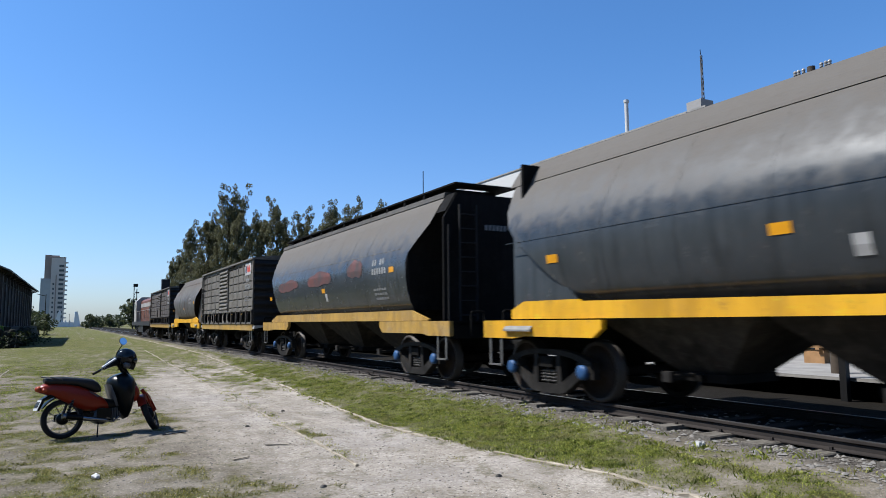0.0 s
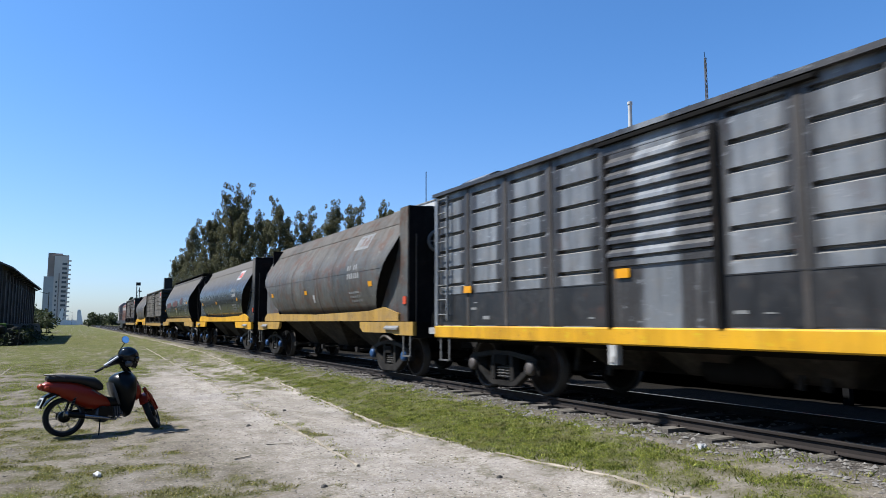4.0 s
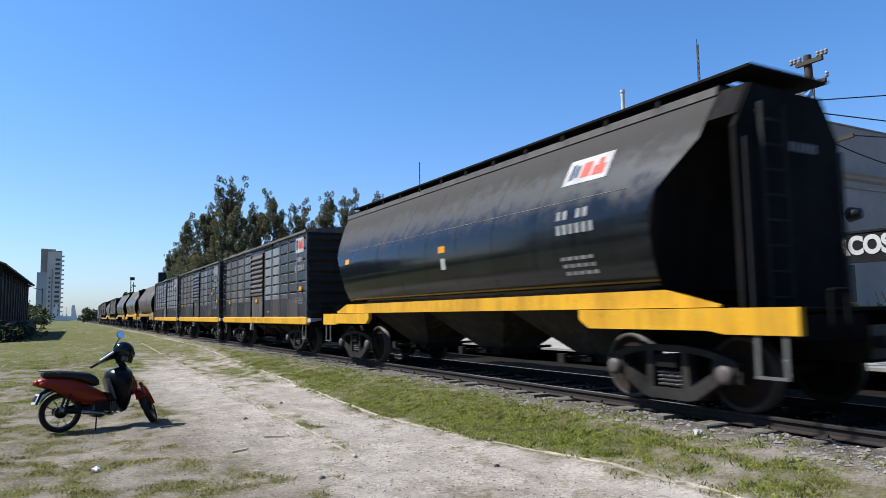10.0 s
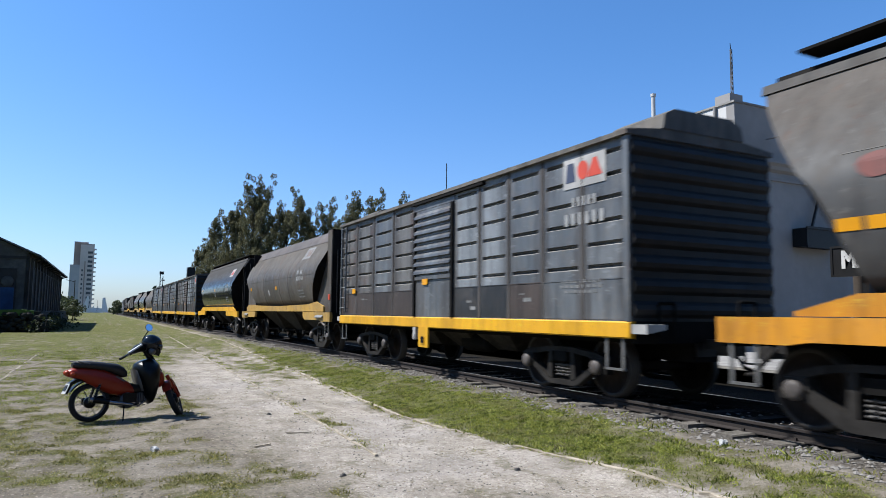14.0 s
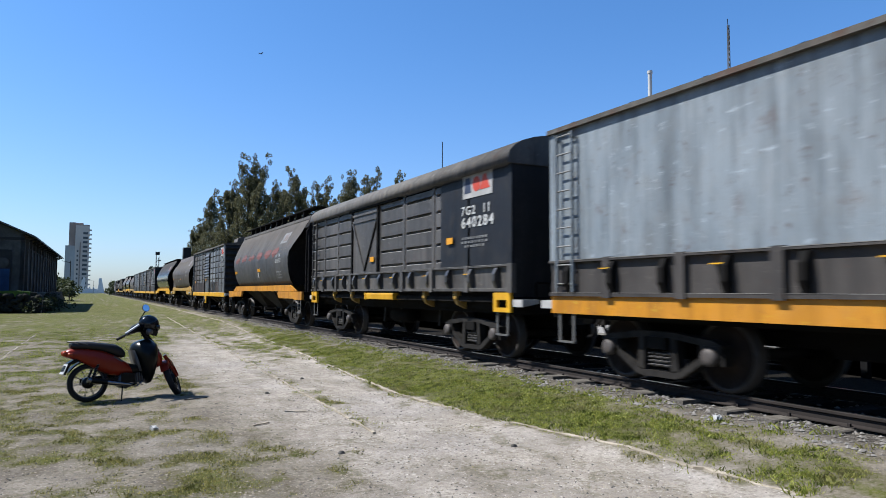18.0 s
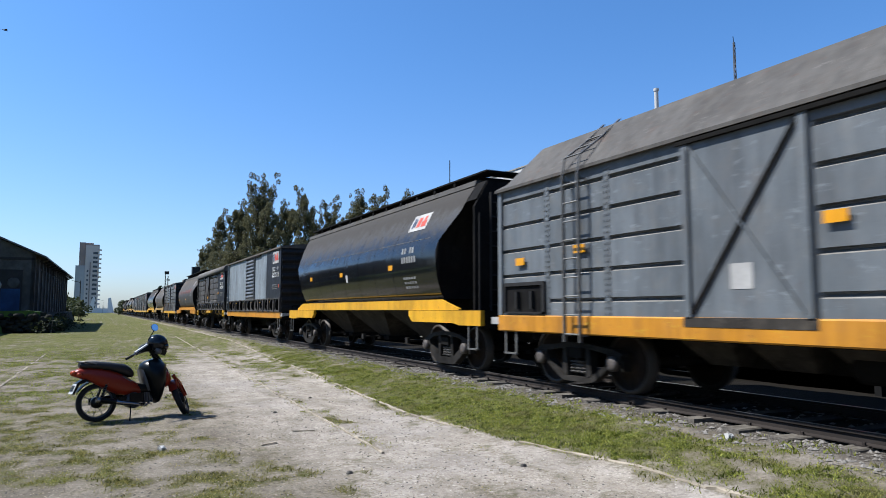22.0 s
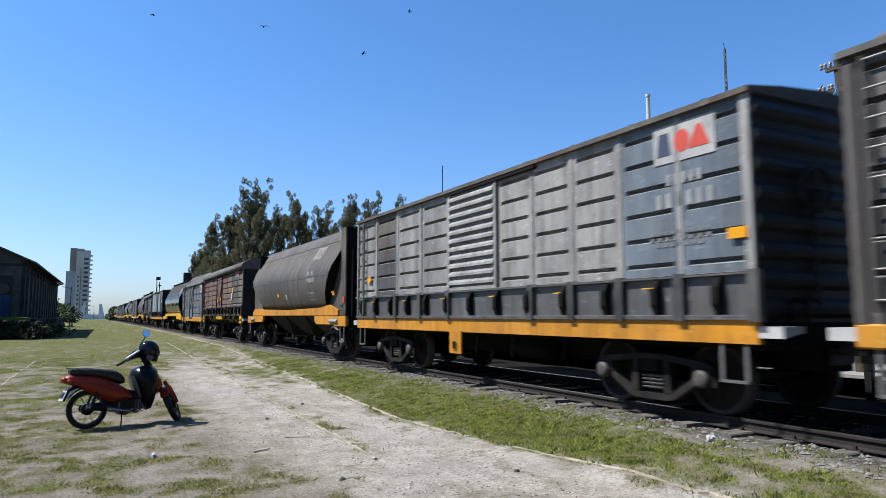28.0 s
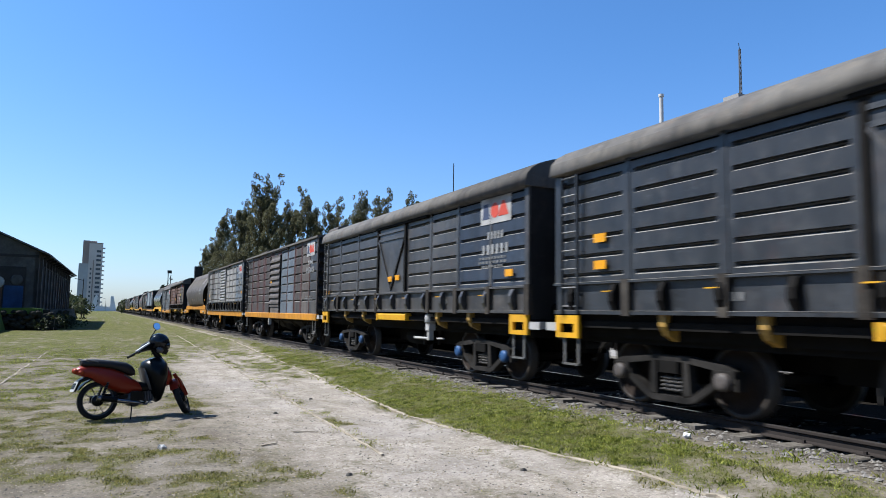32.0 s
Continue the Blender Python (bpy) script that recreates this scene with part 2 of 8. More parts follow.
    p.inputs["Specular IOR Level"].default_value = spec
    bump(nt, p, mott, 0.12 if rough > 0.3 else 0.012, 0.02)
    return m


STEEL_DARK = plain("underframe_steel", (0.012, 0.011, 0.01), 0.85, 0.0, 0.4, spec=0.08)
BOGIE_IRON = plain("bogie_iron", (0.040, 0.036, 0.032), 0.7, 0.0, 0.5, 3, dark=(0.010, 0.009, 0.008), spec=0.12)
SPRING_STEEL = plain("spring_steel", (0.15, 0.14, 0.13), 0.6, 0.1, 0.4, 6)
WHEEL_RIM = plain("wheel_tread", (0.060, 0.050, 0.042), 0.6, 0.2, 0.4, 8)
WHEEL_WEB = plain("wheel_web", (0.040, 0.030, 0.025), 0.85, 0.0, 0.5, 5, spec=0.08)
RAIL_TOP = plain("rail_head", (0.347, 0.331, 0.316), 0.3, 0.9, 0.3)
RAIL_RUST = plain("rail_rust", (0.034, 0.026, 0.022), 0.85, 0.1, 0.4)
YELLOW = wagon_paint("sill_yellow", (0.73, 0.385, 0.003), (0.64, 0.325, 0.006), rusty=0.45, streaky=0.35, dusty=0.08, spread=0.61)
YELLOW_OLD = wagon_paint("sill_yellow_worn", (0.462, 0.269, 0.039), (0.385, 0.239, 0.062), rusty=0.6, streaky=0.5, dusty=0.5)
YELLOW_ORANGE = wagon_paint("sill_orange", (0.60, 0.250, 0.006), (0.53, 0.225, 0.014), rusty=0.4, dusty=0.12)
REFLECT = plain("reflector_amber", (0.731, 0.323, 0.008), 0.35, 0, 0.1, 10, 0)
REFLECT_RED = plain("reflector_red", (0.578, 0.077, 0.031), 0.4, 0, 0.1, 10, 0)
WHITE_MARK = plain("stencil_white", (0.36, 0.36, 0.35), 0.6, 0, 0.35, 9, 0)
FADED_MARK = plain("stencil_faded", (0.262, 0.262, 0.254), 0.7, 0, 0.5, 12, 0)
LOGO_WHITE = plain("logo_white", (0.50, 0.49, 0.47), 0.7, 0, 0.45, 2.2, 0)
LOGO_RED = plain("logo_red", (0.554, 0.069, 0.039), 0.6, 0, 0.15, 5, 0)
LOGO_BLUE = plain("logo_blue", (0.05, 0.07, 0.13), 0.7, 0, 0.4, 3, 0)
CAP_BLUE = plain("bearing_cap_blue", (0.0297, 0.0930, 0.2332), 0.5, 0.1, 0.3, 10)
CAP_GREY = plain("bearing_cap_grey", (0.115, 0.098, 0.088), 0.6, 0.0, 0.5, 10)
GREASE = plain("coupler_iron", (0.046, 0.042, 0.039), 0.55, 0.5, 0.5, 10)
# sun highlights on rungs and sill edge, put into a pale steel colour
SUNLIT_STEEL = plain("sunlit_pale_steel", (0.30, 0.29, 0.27), 0.45, 0.3, 0.3, 10)
PALE_METAL = plain("bare_metal", (0.185, 0.181, 0.173), 0.5, 0.4, 0.3, 10)

# ---- ground, road and track ----
def smoothstep(a, b, x):
    t = min(1, max(0, (x - a) / (b - a)))
    return t * t * (3 - 2 * t)


KERB_BEND = [(1.0, 5.15), (4.4, 5.05), (6.6, 4.92), (8.0, 4.66), (9.5, 4.49), (10.5, 4.50), (15.6, 4.84), (20.0, 5.08), (25.0, 5.32), (35.0, 5.88), (60.0, 6.1)]


def line_b(y):
    """The strip at the border of the dirt and the grass verge."""
    for (ya, xa), (yb, xb) in zip(KERB_BEND, KERB_BEND[1:]):
        if y < yb:
            break
    return xa + (xb - xa) * min(1.0, max(0.0, (y - ya) / (yb - ya)))


def line_a(y):
    return 3.05 + 0.036 * (y - 8.5)


def ground_z(x, y):
    z = -0.15 + 0.20 * smoothstep(4.4, 6.4, x) + 0.03 * smoothstep(6.4, 6.8, x) - 0.06 * smoothstep(9.2, 10, x)
    near = smoothstep(120, 40, y) if y > 40 else 1.0
    z += 0.028 * noise.noise(Vector((x * 0.9, y * 0.9, 0))) * near + 0.012 * noise.noise(Vector((x * 3.1, y * 3.1, 4))) * near
    return z


def grass_cover(x, y):
    """How far grass covers the ground, 0 bare to 1 full."""
    n = noise.noise(Vector((x * 0.55, y * 0.33, 2.3))) + 0.7 * noise.noise(Vector((x * 1.6, y * 1.1, 7.1))) + 0.5 * noise.noise(Vector((x * 4.5, y * 3.5, 1.1)))
    b = line_b(y)
    if x > b:
        g = 0.76 - 0.62 * smoothstep(6.45, 7.0, x + 0.15 * n) - 0.12 * smoothstep(8.0, 4.5, y) - 0.26 * smoothstep(5.5, 6.6, x)
        g -= 0.34 * smoothstep(0.45, 0.0, x - b)
        if x > 9.4:
            g = 0.25 + 0.4 * smoothstep(28, 40, y)
        return g + 0.34 * n + 0.34 * noise.noise(Vector((x * 2.6, y * 1.9, 5.2))) + 0.34 * noise.noise(Vector((x * 6.0, y * 4.5, 3.2)))
    edge = 1.65 + 0.05 * max(0, y - 16) + 0.7 * n
    path = smoothstep(-0.45, 0.6, x - edge) * smoothstep(0.25, -0.35, x - b + 0.25 * n)
    mid = smoothstep(0.75, 0.1, abs(x - (line_a(y) + b) / 2 - 0.1)) * smoothstep(12, 20, y + 2 * n)
    path *= 1 - 0.75 * mid
    path *= 1 - 0.82 * smoothstep(15, 36, y + 5 * n)
    field = smoothstep(14, 31, y + 5.0 * n - 0.25 * x)
    base = 0.36 + 0.30 * field + 0.12 * smoothstep(25, 60, y)
    if x < -3.0:
        base -= 0.2 * smoothstep(26, 16, y)
    tuft = noise.noise(Vector((x * 3.0, y * 2.4, 5.2))) + 0.8 * noise.noise(Vector((x * 5.6, y * 4.6, 3.2)))
    g = base * (1 - 0.9 * path) + 0.30 * n * (1 - 0.75 * path) * (1 - 0.35 * field)
    # growth that holds on along the buried strip
    seam = math.exp(-((x - line_a(y) - 0.12) / 0.16) ** 2) * smoothstep(7, 9, y) * max(0.0, 0.25 + 0.9 * tuft)
    return g + 0.56 * tuft * (1 - 0.2 * field) * (1 - 0.35 * path) - 0.03 + 0.62 * seam


def steps(a, b, d):
    n = max(1, round((b - a) / d))
    return [a + (b - a) * i / n for i in range(n)]


def build_ground():
    xs = [-4000, -1500, -600, -250, -120, -60, -36, -24, -16] + steps(-12, -6, 0.3) + steps(-6, 7, 0.14) + steps(7, 11, 0.25) + [11, 12, 13.5, 15, 18, 22, 28, 40, 60, 100, 200, 500, 1500, 4000]
    ys = [-4000, -1200, -400, -120, -60, -40, -30, -24] + steps(-20, -8, 1.0) + steps(-8, 3.5, 0.4) + steps(3.5, 17, 0.14) + steps(17, 30, 0.28) + steps(30, 60, 0.9) + [60, 63, 67, 72, 78, 85, 93, 103, 115, 130, 150, 180, 220, 280, 380, 600, 1100, 2200, 4500]
    verts = [(x, y, ground_z(x, y)) for y in ys for x in xs]
    cover = [max(0.0, min(1.0, grass_cover(x, y))) for y in ys for x in xs]
    gravel = [smoothstep(6.35, 6.8, x) * smoothstep(10.4, 9.6, x) for y in ys for x in xs]
    road = [smoothstep(1.3, 2.7, x) * smoothstep(line_b(y) + 0.5, line_b(y) - 0.1, x) * smoothstep(42, 16, y) for y in ys for x in xs]
    # mask of the band that the train's shadow covers
    train_shade = [smoothstep(7.0, 7.4, x) * smoothstep(16.2, 15.4, x) for y in ys for x in xs]
    n = len(xs)
    faces = [(j * n + i, j * n + i + 1, (j + 1) * n + i + 1, (j + 1) * n + i) for j in range(len(ys) - 1) for i in range(n - 1)]
    me = bpy.data.meshes.new("ground")
    me.from_pydata(verts, [], faces)
    for name, vals in (("grass", cover), ("gravel", gravel), ("train_shade", train_shade), ("road", road)):
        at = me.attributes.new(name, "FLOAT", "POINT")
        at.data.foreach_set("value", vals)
    me.polygons.foreach_set("use_smooth", [True] * len(faces))

    m, nt, p = nodes_of("ground_soil_and_grass")
    vec = coords(nt, jitter=False)
    ga = nt.nodes.new("ShaderNodeAttribute")
    ga.attribute_name = "grass"
    gr = nt.nodes.new("ShaderNodeAttribute")
    gr.attribute_name = "gravel"
    big, midn, fine, grit = noise_tex(nt, vec, 0.35, 4), noise_tex(nt, vec, 2.4, 6, 0.7), noise_tex(nt, vec, 22, 5, 0.7), noise_tex(nt, vec, 90, 3, 0.8)
    soil = mix(nt, ramp(nt, midn, 0.35, 0.68), (0.215, 0.188, 0.143), (0.37, 0.330, 0.262))
    soil = mix(nt, mul(nt, ramp(nt, fine, 0.45, 0.66), 0.65), soil, (0.135, 0.116, 0.09))
    soil = mix(nt, mul(nt, ramp(nt, grit, 0.56, 0.70), 0.6), soil, (0.47, 0.43, 0.36))
    soil = mix(nt, mul(nt, ramp(nt, noise_tex(nt, vec, 0.9, 5, 0.65), 0.48, 0.62), 0.5), soil, (0.165, 0.145, 0.112))
    soil = mix(nt, mul(nt, ramp(nt, big, 0.5, 0.62), 0.35), soil, (0.277, 0.254, 0.223))
    # loose grit: pale and dark crumbs of their own size
    for scale, near, far, pale, dark in ((34.0, 0.34, 0.16, (0.52, 0.48, 0.40), (0.11, 0.092, 0.07)), (13.0, 0.30, 0.12, (0.42, 0.38, 0.31), (0.14, 0.12, 0.092))):
        gv = nt.nodes.new("ShaderNodeTexVoronoi")
        gv.inputs["Scale"].default_value = scale
        nt.links.new(vec, gv.inputs["Vector"])
        sep = nt.nodes.new("ShaderNodeSeparateColor")
        nt.links.new(gv.outputs["Color"], sep.inputs[0])
        crumb = mul(nt, ramp(nt, gv.outputs["Distance"], near, far), ramp(nt, sep.outputs[0], 0.45, 0.75))
        soil = mix(nt, mul(nt, crumb, 0.75), soil, mix(nt, ramp(nt, sep.outputs[1], 0.4, 0.6), dark, pale))
    # the worn road is whiter with cement dust
    rd = nt.nodes.new("ShaderNodeAttribute")
    rd.attribute_name = "road"
    soil = mix(nt, rd.outputs["Fac"], mix(nt, 1.0, soil, (0.98, 0.97, 1.00), "MULTIPLY"), mix(nt, 1.0, soil, (1.56, 1.57, 1.70), "MULTIPLY"))
    along = noise_tex(nt, coords(nt, (1.0, 0.22, 1.0), jitter=False), 2.2, 6, 0.7)
    soil = mix(nt, mul(nt, ramp(nt, along, 0.50, 0.64), 0.55), soil, mix(nt, 1.0, soil, (0.60, 0.585, 0.56), "MULTIPLY"))
    turf = mix(nt, ramp(nt, midn, 0.3, 0.7), (0.068, 0.085, 0.012), (0.138, 0.152, 0.025))
    turf = mix(nt, mul(nt, ramp(nt, big, 0.45, 0.65), 0.38), turf, (0.165, 0.142, 0.058))
    turf = mix(nt, mul(nt, ramp(nt, noise_tex(nt, vec, 0.11, 5, 0.65), 0.46, 0.6), 0.55), turf, (0.128, 0.134, 0.030))
    turf = mix(nt, mul(nt, ramp(nt, noise_tex(nt, vec, 0.75, 7, 0.75), 0.42, 0.60), 0.5), turf, (0.048, 0.050, 0.010))
    turf = mix(nt, mul(nt, ramp(nt, fine, 0.45, 0.75), 0.5), turf, (0.038, 0.043, 0.012))
    vor = nt.nodes.new("ShaderNodeTexVoronoi")
    vor.inputs["Scale"].default_value = 24
    nt.links.new(vec, vor.inputs["Vector"])
    stones = mix(nt, ramp(nt, fine, 0.3, 0.7), (0.092, 0.081, 0.069), (0.254, 0.239, 0.216))
    stones = mix(nt, mul(nt, vor.outputs["Distance"], 1.2), stones, (0.046, 0.039, 0.035))
    add = nt.nodes.new("ShaderNodeMath")
    add.inputs[1].default_value = -0.60
    ragged = nt.nodes.new("ShaderNodeMath")
    nt.links.new(mul(nt, fine, 0.7), ragged.inputs[0])
    nt.links.new(mul(nt, ramp(nt, noise_tex(nt, vec, 7.0, 7, 0.72), 0.3, 0.7), 0.5), ragged.inputs[1])
    nt.links.new(ragged.outputs[0], add.inputs[0])
    tot = nt.nodes.new("ShaderNodeMath")
    nt.links.new(ga.outputs["Fac"], tot.inputs[0])
    nt.links.new(add.outputs[0], tot.inputs[1])
    train_shade = nt.nodes.new("ShaderNodeAttribute")
    train_shade.attribute_name = "train_shade"
    c = mix(nt, mul(nt, gr.outputs["Fac"], 0.9), soil, stones)
    c = mix(nt, mul(nt, ramp(nt, tot.outputs[0], 0.10, 0.36), 0.6), c, mix(nt, midn, (0.10, 0.088, 0.052), (0.20, 0.172, 0.11)))
    speck = nt.nodes.new("ShaderNodeMath")
    speck.inputs[1].default_value = 0.50
    nt.links.new(mul(nt, ramp(nt, noise_tex(nt, vec, 38, 4, 0.7), 0.40, 0.56), 0.50), speck.inputs[0])
    c = mix(nt, mul(nt, ramp(nt, tot.outputs[0], 0.34, 0.66), speck.outputs[0]), c, turf)
    # the train's shadow is painted into the ground as near-black
    c = mix(nt, mul(nt, train_shade.outputs["Fac"], 0.97), c, mix(nt, fine, (0.005, 0.0045, 0.004), (0.016, 0.014, 0.012)))
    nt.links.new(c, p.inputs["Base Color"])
    p.inputs["Roughness"].default_value = 0.95
    p.inputs["Specular IOR Level"].default_value = 0.05
    h = nt.nodes.new("ShaderNodeMath")
    nt.links.new(fine, h.inputs[0])
    nt.links.new(grit, h.inputs[1])
    bump(nt, p, h.outputs[0], 0.75, 0.026)
    me.materials.append(m)
    tagged(new("ground", me), "pale dry soil and worn grass beside the track", "ground", kind="structure")


build_ground()
# ---- wagons: running gear ----
WHEEL_R = 0.46


def axle_geo():
    return Geo().lathe([(-0.95, 0.0), (-0.95, 0.075), (0.95, 0.075), (0.95, 0.0)], 10)


def wheel_geo(s):
    g = Geo()
    x = s * 0.86
    prof = [(x - s * 0.07, 0.12), (x - s * 0.03, 0.2), (x - s * 0.06, WHEEL_R - 0.08), (x - s * 0.095, WHEEL_R - 0.06), (x - s * 0.095, WHEEL_R + 0.028), (x - s * 0.06, WHEEL_R + 0.026), (x - s * 0.045, WHEEL_R + 0.003), (x + s * 0.05, WHEEL_R - 0.004), (x + s * 0.05, WHEEL_R - 0.06), (x + s * 0.02, WHEEL_R - 0.07), (x - s * 0.005, 0.30), (x + s * 0.01, 0.16), (x + s * 0.06, 0.13), (x + s * 0.07, 0.0)]
    g.mi = 1
    g.lathe(prof, 30)
    k = len(prof) - 1
    for i in range(len(g.m)):
        g.m[i] = 0 if 3 <= i % k <= 7 else 1
    return g


def side_frame_geo(x, s, kind):
    """A cast three-piece bogie side frame in the plane x; s turns its outer face."""
    g = Geo()
    w = 0.15
    rise = 0.0 if kind == "cast" else -0.05

    def web(pts, th):
        """A cast rib of even depth along a bent line."""
        n = len(pts)
        up, lo = [], []
        for i, (y, z) in enumerate(pts):
            a, b = pts[max(0, i - 1)], pts[min(n - 1, i + 1)]
            d = math.hypot(b[0] - a[0], b[1] - a[1])
            ny, nz = -(b[1] - a[1]) / d, (b[0] - a[0]) / d
            h = th[i] / 2
            up.append((y + ny * h, z + nz * h))
            lo.append((y - ny * h, z - nz * h))
        for i in range(n - 1):
            g.prism([lo[i], lo[i + 1], up[i + 1], up[i]], x - w / 2, x + w / 2, axis="x")

    web([(-1.06, 0.56), (-0.90, 0.62), (-0.62, 0.70 + rise), (-0.28, 0.745 + rise), (0.28, 0.745 + rise), (0.62, 0.70 + rise), (0.90, 0.62), (1.06, 0.56)], (0.10, 0.10, 0.085, 0.08, 0.08, 0.085, 0.10, 0.10))
    web([(-0.98, 0.50), (-0.74, 0.40), (-0.40, 0.19), (-0.30, 0.16), (0.30, 0.16), (0.40, 0.19), (0.74, 0.40), (0.98, 0.50)], (0.12, 0.15, 0.17, 0.14, 0.14, 0.17, 0.15, 0.12) if kind == "cast" else (0.09, 0.085, 0.09, 0.08, 0.08, 0.09, 0.085, 0.09))
    for e in (-1, 1):
        g.prism([(e * 0.24, 0.20), (e * 0.37, 0.24), (e * 0.33, 0.72 + rise), (e * 0.24, 0.72 + rise)][::e], x - w / 2, x + w / 2, axis="x")
        y = e * 0.915
        g.box(x - w / 2 - 0.02, x + w / 2 + 0.02, y - 0.15, y + 0.15, 0.46, 0.60)
        g.prism([(y - 0.19, 0.36), (y - 0.12, 0.36), (y - 0.12, 0.48), (y - 0.19, 0.52)], x - w / 2, x + w / 2, axis="x")
        g.prism([(y + 0.12, 0.36), (y + 0.19, 0.36), (y + 0.19, 0.52), (y + 0.12, 0.48)], x - w / 2, x + w / 2, axis="x")
    return g


def spring_geo():
    return Geo().pipe([(0.052 * math.cos(a * 0.9), 0.052 * math.sin(a * 0.9), 0.25 + 0.21 * a / 28) for a in range(29)], 0.014, 4)


def cap_geo(s):
    return Geo().lathe([(0, 0.0), (0, 0.115), (s * 0.06, 0.115), (s * 0.08, 0.09), (s * 0.09, 0.06), (s * 0.09, 0.0)], 14, "x", (0, 0, 0.46))


MESH = {}


def shared(key, make, mats):
    """One mesh for all alike parts."""
    if key not in MESH:
        MESH[key] = make().mesh(key if isinstance(key, str) else key[0], mats)
    return MESH[key]


WHEELSETS = {-1: [], 1: []}


def add_bogie(wagon, y, kind="arch", cap="grey"):
    b = put("bogie", shared("bolster", lambda: Geo().box(-1.20, 1.20, -0.17, 0.17, 0.5, 0.66).box(-0.95, 0.95, -0.06, 0.06, 0.44, 0.52).box(-0.7, 0.7, -0.34, -0.28, 0.3, 0.45).box(-0.7, 0.7, 0.28, 0.34, 0.3, 0.45), STEEL_DARK), wagon, "", Matrix.Translation((0, y, 0)))
    for s in (-1, 1):
        x = s * 1.10
        put("side_frame", shared(("side_frame", kind, s), lambda: side_frame_geo(x, s, kind), BOGIE_IRON), b)
        for y in (-0.13, 0.0, 0.13):
            put("spring", shared("spring", spring_geo, SPRING_STEEL), b, "", Matrix.Translation((x, y, 0)))
        for y in (-0.915, 0.915):
            put("bearing_cap", shared(("bearing_cap", s, cap), lambda: cap_geo(s), CAP_BLUE if cap == "blue" else CAP_GREY), b, "", Matrix.Translation((x + s * 0.08, y, 0)))
        at = Matrix.Translation((0, s * 0.915, WHEEL_R))
        WHEELSETS[s].append(put("axle", shared("axle", axle_geo, WHEEL_WEB), b, "", at))
        for e in (-1, 1):
            WHEELSETS[s].append(put("wheel", shared(("wheel", e), lambda: wheel_geo(e), [WHEEL_RIM, WHEEL_WEB]), b, "", at))


def coupler_geo():
    g = Geo()
    g.box(-0.16, 0.16, -0.75, 0.0, 0.72, 0.98)
    g.box(-0.24, 0.24, -0.06, 0.02, 0.66, 1.04)
    g.box(-0.08, 0.08, 0.0, 0.32, 0.78, 0.92)
    g.box(-0.15, 0.13, 0.28, 0.50, 0.70, 1.0)
    g.box(0.05, 0.17, 0.40, 0.62, 0.74, 0.96)
    g.tube((-0.08, 0.40, 0.66), (-0.08, 0.40, 1.06), 0.05, n=8)
    g.pipe([(-0.42, 0.0, 0.86), (-0.44, 0.14, 0.70), (-0.36, 0.34, 0.52), (-0.28, 0.56, 0.48)], 0.028, 6)
    return g


def add_couplers(wagon, half):
    for s in (-1, 1):
        put("lever_hoop", shared("lever_hoop", lambda: Geo().pipe([(-1.0, 0, 0.95), (-1.0, 0, 1.40), (-0.98, 0, 1.43), (-0.72, 0, 1.43), (-0.70, 0, 1.40), (-0.70, 0, 0.95)], 0.022, 6), STEEL_DARK), wagon, "", Matrix.Translation((0, s * (half + 0.06), 0)))
        put("coupler", shared("coupler", coupler_geo, GREASE), wagon, "", Matrix.Translation((0, s * half, 0)) @ pose(0, 0, 0, 0, 0, 0 if s > 0 else 180))


def step_geo(z0, z1):
    g = Geo()
    g.bar((0, -0.17, z1), (0, -0.17, z0), 0.05, 0.018)
    g.bar((0, 0.17, z1), (0, 0.17, z0), 0.05, 0.018)
    g.box(-0.03, 0.03, -0.19, 0.19, z0 - 0.02, z0 + 0.01)
    return g


def add_steps(wagon, half, x=1.44, z0=0.50, z1=0.98):
    for sx in (-1, 1):
        for sy in (-1, 1):
            put("step", shared(("step", z0, z1), lambda: step_geo(z0, z1), PALE_METAL), wagon, "", Matrix.Translation((sx * x, sy * (half - 0.35), 0)))


def ladder_geo(z0, z1, w=0.38, gap=0.29, off=0.07):
    """A ladder on the plane x = 0, rungs off it by a hand's width."""
    g = Geo()
    for y in (-w / 2, w / 2):
        g.bar((-off, y, z0), (-off, y, z1), 0.03, 0.05)
        g.bar((0, y, z0 + 0.1), (-off, y, z0 + 0.1), 0.03, 0.03)
        g.bar((0, y, z1 - 0.1), (-off, y, z1 - 0.1), 0.03, 0.03)
    z = z0 + 0.12
    g.mi = 1
    while z < z1:
        g.tube((-off, -w / 2, z), (-off, w / 2, z), 0.014, n=6)
        z += gap
    return g


